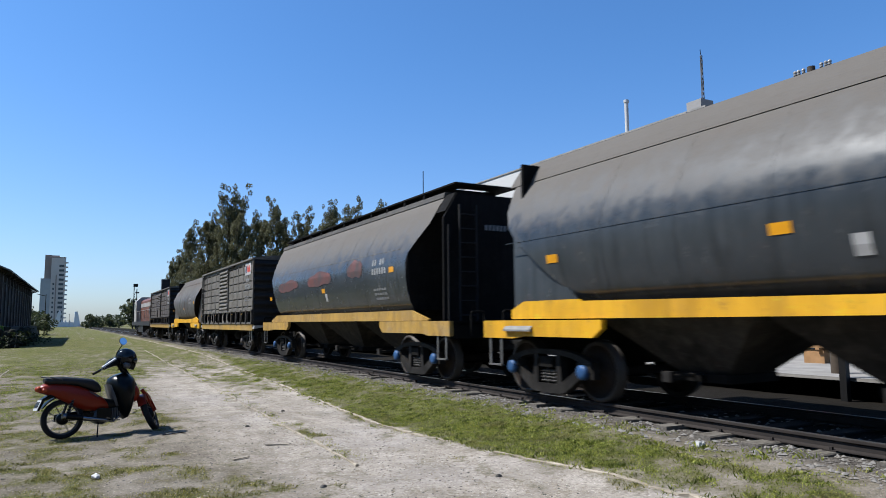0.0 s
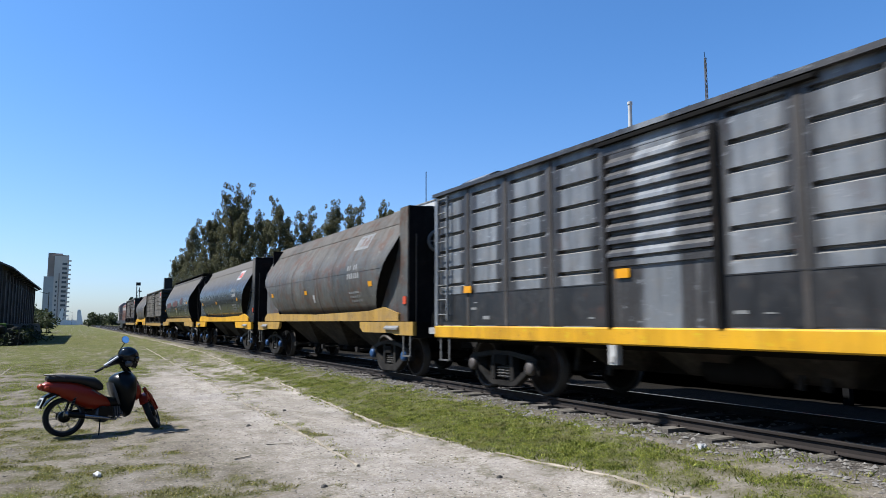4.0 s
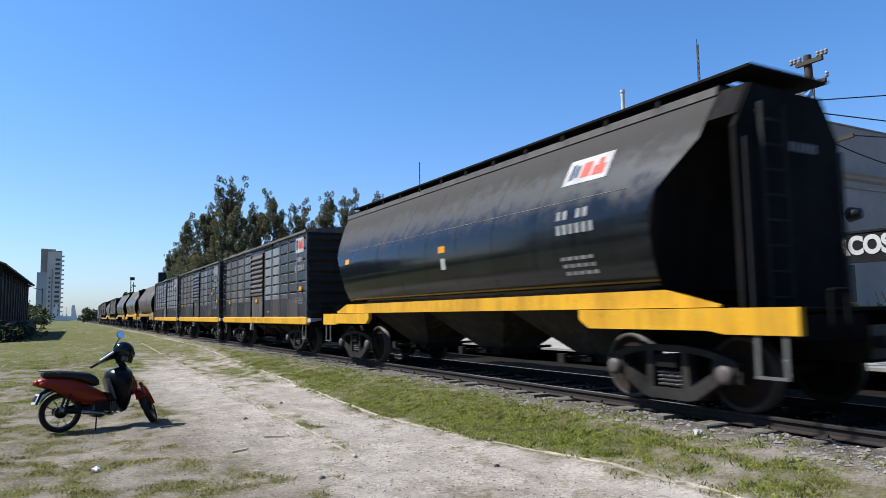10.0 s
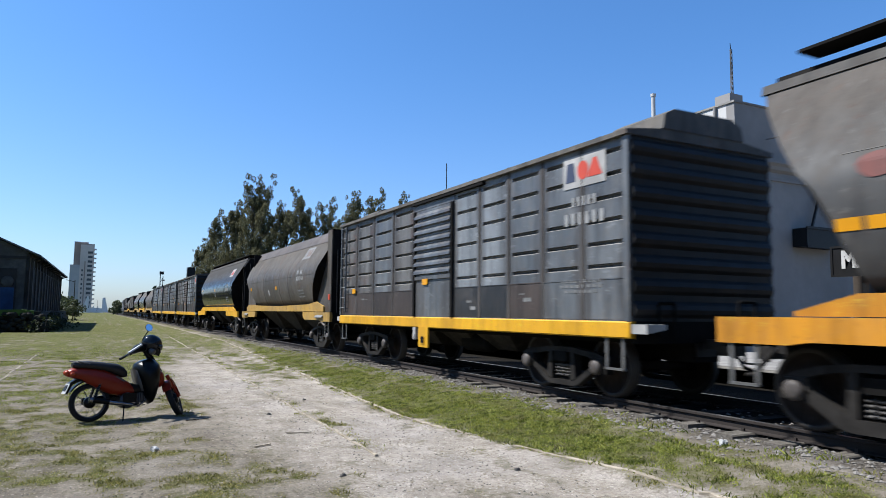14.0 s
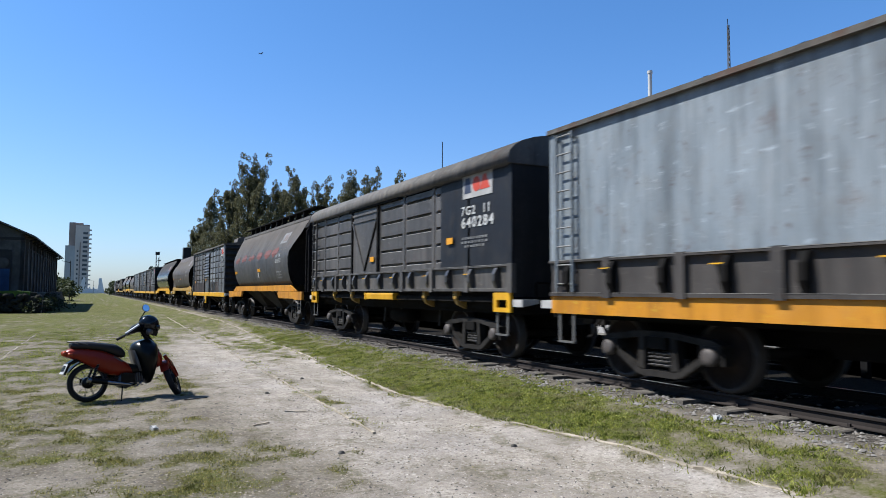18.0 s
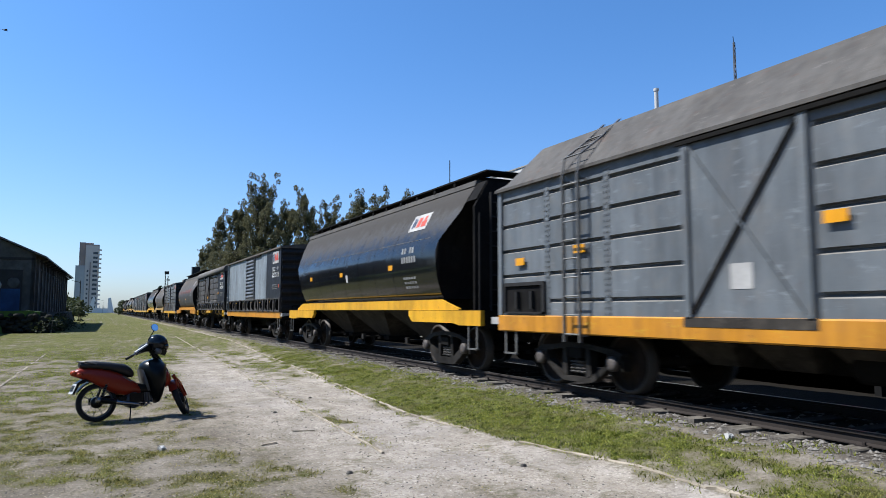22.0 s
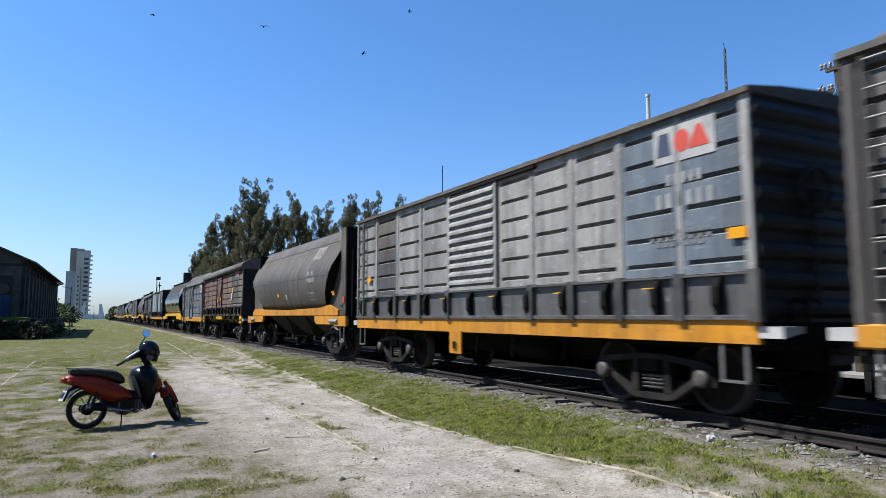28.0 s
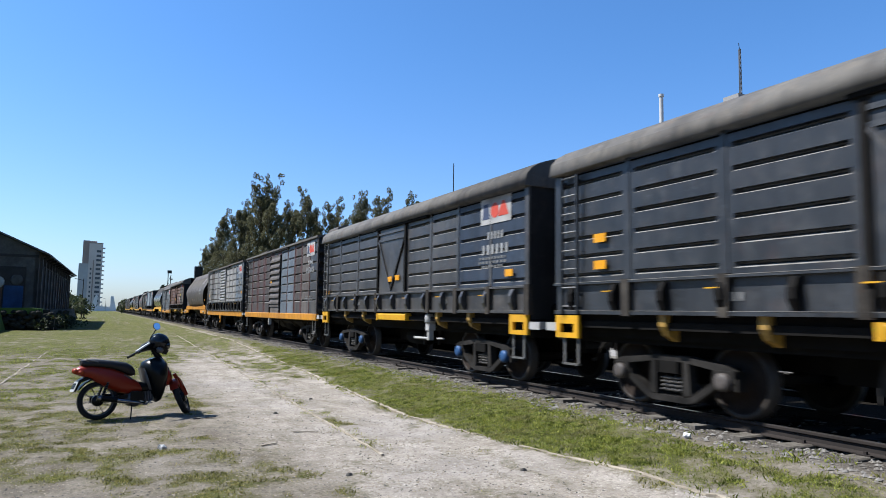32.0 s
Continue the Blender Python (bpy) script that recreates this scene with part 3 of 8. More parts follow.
def add_brake_gear(w, seed):
    """Tank, levers and rods that hang under the floor."""
    rnd = random.Random(seed)
    put("air_tank", shared("air_tank", lambda: Geo().lathe([(-0.55, 0), (-0.55, 0.16), (-0.48, 0.21), (0.48, 0.21), (0.55, 0.16), (0.55, 0)], 14, "y"), STEEL_DARK), w, "", Matrix.Translation((-0.6, rnd.uniform(-1.4, 1.4), 0.66)))
    put("brake_valve", shared("brake_valve", lambda: Geo().box(-0.2, 0.2, -0.3, 0.3, 0.55, 0.9), STEEL_DARK), w, "", Matrix.Translation((0.3, rnd.uniform(-1.6, 1.6), 0)))
    for x, z in ((-0.2, 0.62), (0.3, 0.7)):
        put("brake_rod", shared("brake_rod", lambda: Geo().pipe([(0, -3.2, 0), (0, 3.2, 0)], 0.022, 6), STEEL_DARK), w, "", Matrix.Translation((x, 0, z)))
    for k in range(5):
        put("hanger", shared("hanger", lambda: Geo().bar((0, 0, 0.92), (0, 0.08, 0.47), 0.05, 0.09), BOGIE_IRON), w, "", Matrix.Translation((rnd.uniform(-1.1, 0.2), rnd.uniform(-2.8, 2.8), 0)))


def reflector(wagon, x, y, z, w=0.26, h=0.13, mat=None):
    put("reflector", shared(("reflector", w, h, mat.name if mat else "amber"), lambda: Geo().box(-0.006, 0.006, -w / 2, w / 2, -h / 2, h / 2), mat or REFLECT), wagon, "", Matrix.Translation((x, y, z)))


def letter_bars(rows, mat, parent, x, y, z, name="stencil"):
    """Rows of plain bars where writing stands: (width, height, number of marks)."""
    zz = z
    for w, h, n in rows:
        cw = w / n
        bar = shared(("stencil_bar", round(cw, 3), h, mat.name), lambda: Geo().box(-0.004, 0.004, -cw * 0.25, cw * 0.25, -h * 0.85, 0), mat)
        for i in range(n):
            put(name, bar, parent, "", Matrix.Translation((x, y + w / 2 - (i + 0.37) * cw, zz)))
        zz -= h * 1.45


def logo(parent, x, y, z, w=1.15, h=0.62, faded=False):
    """A white panel with blue and red shapes."""
    p = put("logo_panel", shared(("logo_panel", w, h, faded), lambda: Geo().box(-0.004, 0.004, -w / 2, w / 2, -h / 2, h / 2), FADED_MARK if faded else LOGO_WHITE), parent, "", Matrix.Translation((x, y, z)))

    def blue():
        return Geo().prism([(w * 0.44, -h * 0.30), (w * 0.40, h * 0.30), (w * 0.24, h * 0.30), (w * 0.20, -h * 0.30)], -0.008, -0.004, axis="x")

    def red():
        g = Geo().prism([(w * 0.02 + w * 0.13 * math.cos(i * math.pi / 6), h * 0.30 * math.sin(i * math.pi / 6)) for i in range(12)], -0.008, -0.004, axis="x")
        return g.prism([(-w * 0.08, -h * 0.26), (-w * 0.22, h * 0.30), (-w * 0.30, h * 0.30), (-w * 0.43, -h * 0.26)], -0.0085, -0.0045, axis="x")

    if not faded:
        put("logo_mark", shared(("logo_blue", w, h), blue, LOGO_BLUE), p)
        put("logo_mark", shared(("logo_red", w, h), red, LOGO_RED), p)


# ---- wagons: box wagons ----
WHITE_BOLD = plain("lettering_white", (0.55, 0.55, 0.53), 0.6, 0, 0.2, 6, 0)
P_CHUTE = wagon_paint("paint_chute", (0.0300, 0.0264, 0.0228), (0.0510, 0.0456, 0.0396), rusty=0.4, dusty=0.3, rough=0.75, spec=0.1)


def rib_panel_geo(w, z0, z1, nrib, rib_w=0.78, proud=-0.07, x=1.45, flat=0.0):
    """One pressed side sheet between two posts, with short horizontal ribs."""
    g = Geo()
    a = w * rib_w / 2
    cols = [-w / 2, -a, -a + 0.03, a - 0.03, a, w / 2]
    rows = [(z0, 0.0)]
    for i in range(nrib):
        za = z0 + flat
        z = za + (z1 - za) * (i + 0.55) / nrib
        rows += [(z - 0.046, 0.0), (z - 0.018, 0.85), (z, 1.0), (z + 0.020, 0.95), (z + 0.027, 0.0)]
    rows.append((z1, 0.0))
    n = len(cols)
    for z, d in rows:
        for k, y in enumerate(cols):
            g.v.append((-x - (proud * d if k in (2, 3) else 0.0), y, z))
    for r in range(len(rows) - 1):
        for k in range(n - 1):
            g.face([r * n + k, r * n + k + 1, (r + 1) * n + k + 1, (r + 1) * n + k][::-1])
            # the ledge under each groove is painted pale, as if catching sun
            g.m[-1] = 1 if r % 5 == 1 and 1 <= k <= 3 and nrib else 0
    return g


SPOT_YELLOW = plain("spot_yellow", (0.55, 0.42, 0.02), 0.6, 0, 0.2, 8, 0)
# box wagon ends near-black: their shade is put into the paint
P_END_SHADE = wagon_paint("paint_end_shade", (0.011, 0.011, 0.012), (0.020, 0.019, 0.019), rusty=0.1, dusty=0.08, rough=0.5, spec=0.25)
# pale colour that stands for bright highlights on ledges and edges
EDGE_HIGHLIGHT = plain("edge_highlight", (0.30, 0.285, 0.26), 0.8, 0, 0.55, 5, 0.1, dark=(0.13, 0.12, 0.105))


def post_geo(z0, z1, w=0.08, x=1.44, d=0.022):
    return Geo().box(-x - d, -x, -w / 2, w / 2, z0, z1)


def rivet_geo(z0, z1, x=1.45):
    """A flat strap with two rows of rivet heads."""
    g = Geo().box(-x - 0.006, -x, -0.06, 0.06, z0, z1)
    n = int((z1 - z0) / 0.085)
    for i in range(n):
        z = z0 + 0.04 + i * 0.085
        for y in (-0.035, 0.035):
            g.box(-x - 0.018, -x - 0.006, y - 0.012, y + 0.012, z - 0.012, z + 0.012)
    return g


def end_wall_geo(z0, z1, nrib, x=1.43, crown=0.0):
    """A corrugated end sheet, crowned where the roof is arched."""
    g = Geo()
    prof = [(-0.03, z0), (0.0, z0)]
    for i in range(nrib):
        z = z0 + (z1 - z0) * (i + 0.5) / nrib
        h = (z1 - z0) / nrib * 0.36
        prof += [(0.0, z - h), (0.05, z - h * 0.55), (0.07, z), (0.05, z + h * 0.55), (0.0, z + h)]
    prof += [(0.0, z1), (-0.03, z1)]
    g.prism(prof, -x, x, axis="x")
    if crown:
        g.prism([(x * a / 60.0, z1 + crown * (1 - (a / 60.0) ** 2)) for a in range(-60, 61, 10)], -0.03, 0.0)
    return g


def door_sheet_geo(w, z0, z1, x=1.47):
    return Geo().box(-x, -x + 0.03, -w / 2, w / 2, z0, z1)


def slat_geo(w, d, x=1.47):
    return Geo().prism([(-x, 0), (-x - 0.065, 0.01), (-x - 0.058, d * 0.35), (-x, d * 0.75)], -w / 2 + 0.08, w / 2 - 0.08)


def door_trim(door, kind, w, z0, z1, zs, mat, dark, x=1.47):
    """Stiles, rails and braces that stand on a door sheet, each a part."""
    edge = mat if kind in ("cross", "full") else dark
    for sy in (-1, 1):
        put("door_stile", shared(("door_stile", z0, z1, edge.name), lambda: Geo().box(-x - 0.04, -x, -0.045, 0.045, z0, z1), edge), door, "", Matrix.Translation((0, sy * (w / 2 - 0.045), 0)))
    if kind in ("louvre", "full"):
        put("door_mid_rail", shared(("door_mid_rail", w, mat.name), lambda: Geo().box(-x - 0.035, -x, -w / 2 + 0.09, w / 2 - 0.09, -0.04, 0.04), mat), door, "", Matrix.Translation((0, 0, zs)))
        return
    hang = z1 - 0.35 if kind == "vee" else z1 - 0.05
    for sy in (-1, 1):
        foot = (0, z0 + 0.1) if kind == "vee" else (-sy * (w / 2 - 0.1), z0 + 0.05)
        put("door_brace", shared(("door_brace", kind, w, z0, z1, sy, dark.name), lambda: Geo().bar((-x - 0.02 - 0.004 * sy, sy * (w / 2 - 0.1), hang), (-x - 0.02 - 0.004 * sy, foot[0], foot[1]), 0.03, 0.055 if kind == "vee" or sy < 0 else 0.022, (0, 1, 0)), dark if sy < 0 else mat), door)
    if kind == "vee":
        for dz in (0.325, 0.15):
            put("door_top_rail", shared(("door_top_rail", w, mat.name), lambda: Geo().box(-x - 0.03, -x, -w / 2 + 0.09, w / 2 - 0.09, -0.03, 0.03), mat), door, "", Matrix.Translation((0, 0, z1 - dz)))


def roof_geo(half, ze, rise, kind, over=0.06):
    g = Geo()
    x = 1.47
    if kind == "flat":
        prof = [(-x - over, ze), (-x - over, ze + 0.07), (-x * 0.6, ze + rise * 0.7), (0, ze + rise), (x * 0.6, ze + rise * 0.7), (x + over, ze + 0.07), (x + over, ze)]
        g.prism(prof, -half - 0.04, half + 0.04)
    elif kind == "round":
        n = 14
        over = 0.12
        prof = [((x + over) * math.sin(radians(a)), ze + rise * math.cos(radians(a)) ** 0.75 if abs(a) < 90 else ze) for a in [-90 + 180 * i / n for i in range(n + 1)]]
        g.prism(prof, -half - 0.04, half + 0.04, smooth=True)
    else:
        prof = [(-x - over, ze), (-x - over, ze + 0.05), (-0.85, ze + rise), (0.85, ze + rise), (x + over, ze + 0.05), (x + over, ze)]
        low = [(-x - over, ze), (-x - over, ze + 0.05), (-1.25, ze + 0.20), (1.25, ze + 0.20), (x + over, ze + 0.05), (x + over, ze)]
        g.loft([[(px, y, pz) for px, pz in p] for y, p in ((-half - 0.05, low), (-half + 0.55, prof), (half - 0.55, prof), (half + 0.05, low))], False)
    return g


def hatch_geo(kind):
    g = Geo()
    if kind == "ring":
        g.lathe([(0, 0.33), (0.10, 0.33), (0.13, 0.28), (0.17, 0.1), (0.18, 0.0)], 16, "z")
    else:
        g.prism([(-0.85, 0), (-0.80, 0.22), (-0.6, 0.32), (0.6, 0.32), (0.80, 0.22), (0.85, 0)], -0.55, 0.55)
    return g


def stake_geo(z0, z1, x=1.47):
    """A stake pocket: a folded strap that stands on the side rail."""
    g = Geo()
    g.prism([(-x, z1), (-x - 0.05, z1), (-x - 0.11, z1 - 0.12), (-x - 0.11, z0 + 0.14), (-x - 0.04, z0), (-x, z0)], -0.05, 0.05)
    return g


def box_wagon(q0, q1, spec):
    """A covered wagon from q0 (rear) to q1 (front) along the train."""
    half = (q1 - q0) / 2
    w = thing("box_wagon", spec["label"], "train wagon", "wagons of the train")
    z0, z1 = 1.17, spec.get("eave", 3.80)
    stake = spec.get("stake", False)
    bare = spec.get("yellow_step", False)
    zl = 1.27 if bare else 1.20
    zb = 1.72 if stake else z0
    paint, alt = spec["paint"], spec.get("alt", [])
    sill = spec.get("sill", YELLOW)
    roofmat = spec.get("roofmat", paint)
    part("floor", Geo().box(-1.40, 1.40, -half, half, z0 - 0.10, z0), STEEL_DARK, w)
    for xa, xb in ((-1.10, -0.97), (0.97, 1.10)):
        part("floor_beam", Geo().box(xa, xb, -half, half, 0.85, 1.068), STEEL_DARK, w)
    for xa in (-1.34, 1.30):
        part("inner_wall", Geo().box(xa, xa + 0.04, -half + 0.05, half - 0.05, z0, z1), STEEL_DARK, w)
    for s in (-1, 1):
        g = Geo()
        if stake:
            xo = 1.20 if bare else 1.47
            g.prism([(-xo, z0 + 0.03), (-xo, 0.93), (-xo + 0.07, 0.93), (-xo + 0.07, z0 + 0.03)], -half, half)
        else:
            g.prism([(-1.47, z0), (-1.49, z0 - 0.02), (-1.49, spec.get("sill_z", 0.93) + 0.02), (-1.47, spec.get("sill_z", 0.93)), (-1.38, spec.get("sill_z", 0.93)), (-1.38, z0)], -half, half)
        part("side_sill", g, STEEL_DARK if bare else sill, w, "dark set-back side sill" if bare else "yellow painted side sill", pose(0, 0, 0, 0, 0, 0 if s < 0 else 180))
    part("centre_sill", Geo().box(-0.24, 0.24, -half, half, 0.58, 1.04), STEEL_DARK, w)
    part("belly_sill", Geo().prism([(-0.42, 1.07), (-0.34, 0.50), (0.34, 0.50), (0.42, 1.07)], -half + 3.3, half - 3.9), STEEL_DARK, w)
    if not stake:
        for i in range(3):
            y = (i - 1) * (2 * half - 7.4) / 3
            hw = (2 * half - 7.4) / 6
            bell = Geo().loft([[(-1.20, y - hw, 1.07), (1.20, y - hw, 1.07), (1.20, y + hw, 1.07), (-1.20, y + hw, 1.07)], [(-0.55, y - hw * 0.45, 0.52), (0.55, y - hw * 0.45, 0.52), (0.55, y + hw * 0.45, 0.52), (-0.55, y + hw * 0.45, 0.52)]], False)
            part("floor_chute", bell, P_CHUTE, w, "dusty brown floor chute")
    dw, dc = spec.get("door_w", 1.92), spec.get("door_c", -0.02)
    postmat = spec.get("postmat", paint)
    zp = z1 - (0.06 if spec.get("roof") == "round" else 0.0)
    for s in (-1, 1):
        turn = pose(0, 0, 0, 0, 0, 0 if s < 0 else 180)
        # sheets from the front end to the door and from the door to the rear end
        stretches = [(half, dc + dw / 2, spec.get("nf", 4)), (dc - dw / 2, -half, spec.get("nr", 5))]
        k = 0
        for a, b, n in stretches:
            pw = (a - b) / n
            for i in range(n):
                yc = a - pw * (i + 0.5)
                nr = spec.get("ribs", 6)
                mat = alt[k] if k < len(alt) and alt[k] else paint
                geo = (lambda pw=pw, nr=nr: rib_panel_geo(pw, zb, zp, nr, spec.get("rib_w", 0.78), flat=spec.get("flat", 0.0 if stake or nr < 6 else 0.62))) if nr else (lambda pw=pw: rib_panel_geo(pw, zb, zp, 0))
                put("side_panel", shared(("side_panel", round(pw, 2), zb, z1, nr, spec.get("rib_w", 0.78), mat.name), geo, [mat, EDGE_HIGHLIGHT]), w, "", turn @ Matrix.Translation((0, yc if s < 0 else -yc, 0)))
                if spec.get("posts", True) and i:
                    put("post", shared(("post", zb, z1, postmat.name), lambda: post_geo(zb, z1), postmat) if not spec.get("rivets") else shared(("rivet_strip", zb, z1), lambda: rivet_geo(zb, z1), postmat), w, "", turn @ Matrix.Translation((0, (yc + pw / 2) * (1 if s < 0 else -1), 0)))
                k += 1
                if spec.get("skirt"):
                    sk = spec["skirt"][(k - 1) % len(spec["skirt"])]
                    put("kick_sheet", shared(("kick_sheet", round(pw, 3), sk.name), lambda: Geo().box(-1.456, -1.44, -pw / 2 + 0.012, pw / 2 - 0.012, zb + 0.02, zb + 0.60).box(-1.464, -1.44, -pw / 2 + 0.012, pw / 2 - 0.012, zb + 0.60, zb + 0.615), sk), w, "dirty darker lower side sheet", turn @ Matrix.Translation((0, yc if s < 0 else -yc, 0)))
                if stake:
                    put("stake_post", shared(("stake_post", zb, zl, spec.get("stakemat", P_CHUTE).name), lambda: Geo().box(-1.535, -1.44, -0.075, 0.075, zl - 0.02, zb + 0.05), spec.get("stakemat", P_CHUTE)), w, "", turn @ Matrix.Translation((0, (yc - pw / 2) * (1 if s < 0 else -1), 0)))
        for y in (half - 0.05, -half + 0.05):
            cm = spec.get("panel", paint) if y < 0 else paint
            put("corner_post", shared(("corner_post", zb, z1, cm.name), lambda: post_geo(zb, z1, 0.12, d=0.045), cm), w, "", turn @ Matrix.Translation((0, y, 0)))
        dmat = spec.get("doormat", paint)
        kind = spec.get("door", "louvre")
        zt = z1 - (0.22 if kind == "louvre" else 0.04)
        if kind == "louvre":
            zs, ns = zb + (zt - zb) * spec.get("split", 0.36), 8
        elif kind == "full":
            zs, ns = zb + 0.06, 11
        door = put("sliding_door", shared(("sliding_door", dw, zb, zt, dmat.name), lambda: door_sheet_geo(dw, zb, zt), dmat), w, "", turn @ Matrix.Translation((0, dc * (1 if s < 0 else -1), 0)))
        door_trim(door, kind, dw, zb, zt, zs if kind in ("louvre", "full") else 0, dmat, STEEL_DARK if kind == "vee" else P_SHADE_AND_BLACK)
        if kind in ("louvre", "full"):
            dd = (zt - zs - 0.1) / ns
            for i in range(ns):
                put("slat", shared(("slat", dw, round(dd, 3), dmat.name), lambda: slat_geo(dw, dd), dmat), door, "", Matrix.Translation((0, 0, zs + 0.08 + dd * i)))
        if kind == "louvre":
            put("door_header", shared(("door_header", dw, z1, paint.name), lambda: Geo().box(-1.465, -1.43, -dw / 2, dw / 2, zt + 0.01, z1 - 0.07), paint), w, "", turn @ Matrix.Translation((0, dc * (1 if s < 0 else -1), 0)))
        put("door_rail", shared(("door_rail", dw, z1, zb), lambda: Geo().box(-1.53, -1.43, -dw * 1.15, dw * 0.55, z1 - 0.07, z1 - 0.02), STEEL_DARK), w, "", turn @ Matrix.Translation((0, dc * (1 if s < 0 else -1), 0)))
        if stake:
            part("lower_side", Geo().box(-1.46, -1.42, -half, half, zl, zb), spec.get("lowmat", paint), w, "", turn)
            part("upper_rail", Geo().box(-1.53, -1.42, -half, half, zb, zb + 0.03), spec.get("lowmat", paint), w, "", turn)
            part("lower_rail", Geo().box(-1.51, -1.46, -half, half, zl, zl + 0.05), spec.get("lowmat", paint), w, "", turn)
            # highlight lines painted along both side rails
            part("rail_edge", Geo().box(-1.534, -1.47, -half + 0.02, half - 0.02, zb + 0.03, zb + 0.037).box(-1.514, -1.462, -half + 0.02, half - 0.02, zl + 0.05, zl + 0.056), EDGE_HIGHLIGHT, w, "side rail edges painted pale as a highlight", turn)
            n = round(2 * half / 0.95)
            for i in range(n):
                y = -half + (i + 0.5) * 2 * half / n
                put("stake_pocket", shared(("stake_pocket", zl, spec.get("pocketmat", STEEL_DARK).name), lambda: stake_geo(zl + 0.05, zb - 0.02), spec.get("pocketmat", STEEL_DARK)), w, "", turn @ Matrix.Translation((0, y, 0)))
                if i % 2:
                    put("side_latch", shared("side_latch", lambda: Geo().box(-1.57, -1.455, -0.10, 0.10, 1.595, 1.612), YELLOW), w, "small yellow latch", turn @ Matrix.Translation((0, y + 0.10, 0)))
            if bare:
                for q in (0.43 * half, -0.47 * half):
                    letter_bars([(0.22, 0.12, 2)], FADED_MARK, w, -1.464, q, 1.55, "side_number")
        if spec.get("skirt"):
            rnd = random.Random(int(abs(q0) * 3))
            for k in range(7):
                q = rnd.uniform(-half + 0.6, half - 0.6)
                if s < 0 and abs(q - dc) > dw / 2 + 0.1:
                    put("chalk_mark", shared(("chalk_mark", k % 3), lambda: Geo().box(-1.460, -1.457, -0.07 - 0.04 * (k % 3), 0.07, 0.0, 0.02 + 0.022 * (k % 3)), FADED_MARK), w, "", turn @ Matrix.Translation((0, q, zb + rnd.choice((0.12, 0.16, 0.30, 0.42)))))
        if kind == "cross":
            # no recess is cut: its shade is a flat dark strip on the sill
            part("door_step", Geo().box(-1.496, -1.48, dc - dw / 2 - 0.04, dc + dw / 2 + 0.04, 1.05, 1.168), P_CHUTE, w, "flat dark strip painted for the shaded recess under the door", turn)
        elif not stake:
            put("door_chock", shared("door_chock", lambda: Geo().box(-1.50, -1.40, -0.07, 0.07, 0.66, 0.93).box(-1.52, -1.50, -0.04, 0.04, 0.70, 0.78), LOGO_WHITE), w, "white painted bracket under the door", turn @ Matrix.Translation((0, (dc + dw / 2 - 0.1) * (1 if s < 0 else -1), 0)))
        for e in (-1, 1):
            # sunlight on the end beam corner is put in as a white plate
            put("corner_plate", shared("corner_plate", lambda: Geo().prism([(-1.46, 1.00), (-1.46, 1.13), (-1.10, 1.13), (-1.10, 1.06)], 0.0, 0.30), LOGO_WHITE), w, "end beam corner painted pale for the sun on it", (turn if s < 0 else turn @ Matrix.Diagonal((1, -1, 1, 1))) @ Matrix.Translation((0, e * half if e > 0 else -half - 0.30, 0)))
        lad = half - spec.get("ladder_in", 0.42)
        drop = spec.get("ladder_drop", 0.0)
        put("ladder", shared(("ladder", zb, z1, drop, spec.get("ladmat", paint).name), lambda: ladder_geo(z0 + 0.1 - drop, z1 - 0.05, off=0.14 if drop else 0.07), [spec.get("ladmat", paint), SUNLIT_STEEL]), w, "", turn @ Matrix.Translation((-1.46, lad, 0)))
        if drop:
            rg = Geo()
            for q in (-0.19, 0.19):
                rg.pipe([(-0.14, q, z1 - 0.06), (-0.10, q, z1 + 0.22), (0.30, q, z1 + 0.52), (0.72, q, z1 + 0.88)], 0.018, 6)
            for k in range(4):
                rg.tube((-0.06 + k * 0.22, -0.19, z1 + 0.25 + k * 0.17), (-0.06 + k * 0.22, 0.19, z1 + 0.25 + k * 0.17), 0.014, n=6)
            part("roof_ladder", rg, spec.get("ladmat", paint), w, "ladder bent over the roof slope", turn @ Matrix.Translation((-1.46, lad, 0)))
        if spec.get("lever_box"):
            ya, yb = half - 1.45, half - 0.2
            fr = Geo().box(-1.50, -1.46, ya, yb, 1.68, 1.74).box(-1.50, -1.46, ya, ya + 0.08, 1.20, 1.68).box(-1.50, -1.46, yb - 0.05, yb, 1.20, 1.68).box(-1.50, -1.46, ya, yb, 1.20, 1.23)
            lb = part("lever_box", fr, BLACK_IRON, w, "black framed lever recess", turn)
            part("recess_plate", Geo().box(-1.462, -1.455, ya + 0.08, yb - 0.05, 1.23, 1.68), P_SHADE_AND_BLACK, lb)
            for k in (0.35, 0.80):
                part("lever", Geo().bar((-1.49, ya + k, 1.28), (-1.49, ya + k, 1.58), 0.05, 0.09), BLACK_IRON, lb)
            part("placard", Geo().box(-1.475, -1.46, -0.15, 0.15, 1.50, 1.80), LOGO_WHITE, w, "pale square placard", turn)
    for s in (-1, 1):
        rise = spec.get("rise", 0.22)
        crown = rise * 0.9 if spec.get("roof", "flat") != "pitch" else 0
        put("end_wall", shared(("end_wall", z1, spec.get("endribs", 8), P_END_SHADE.name, round(crown, 2)), lambda: end_wall_geo(z0, z1, spec.get("endribs", 8), crown=crown), P_END_SHADE), w, "", Matrix.Translation((0, s * half, 0)) @ pose(0, 0, 0, 0, 0, 0 if s > 0 else 180))
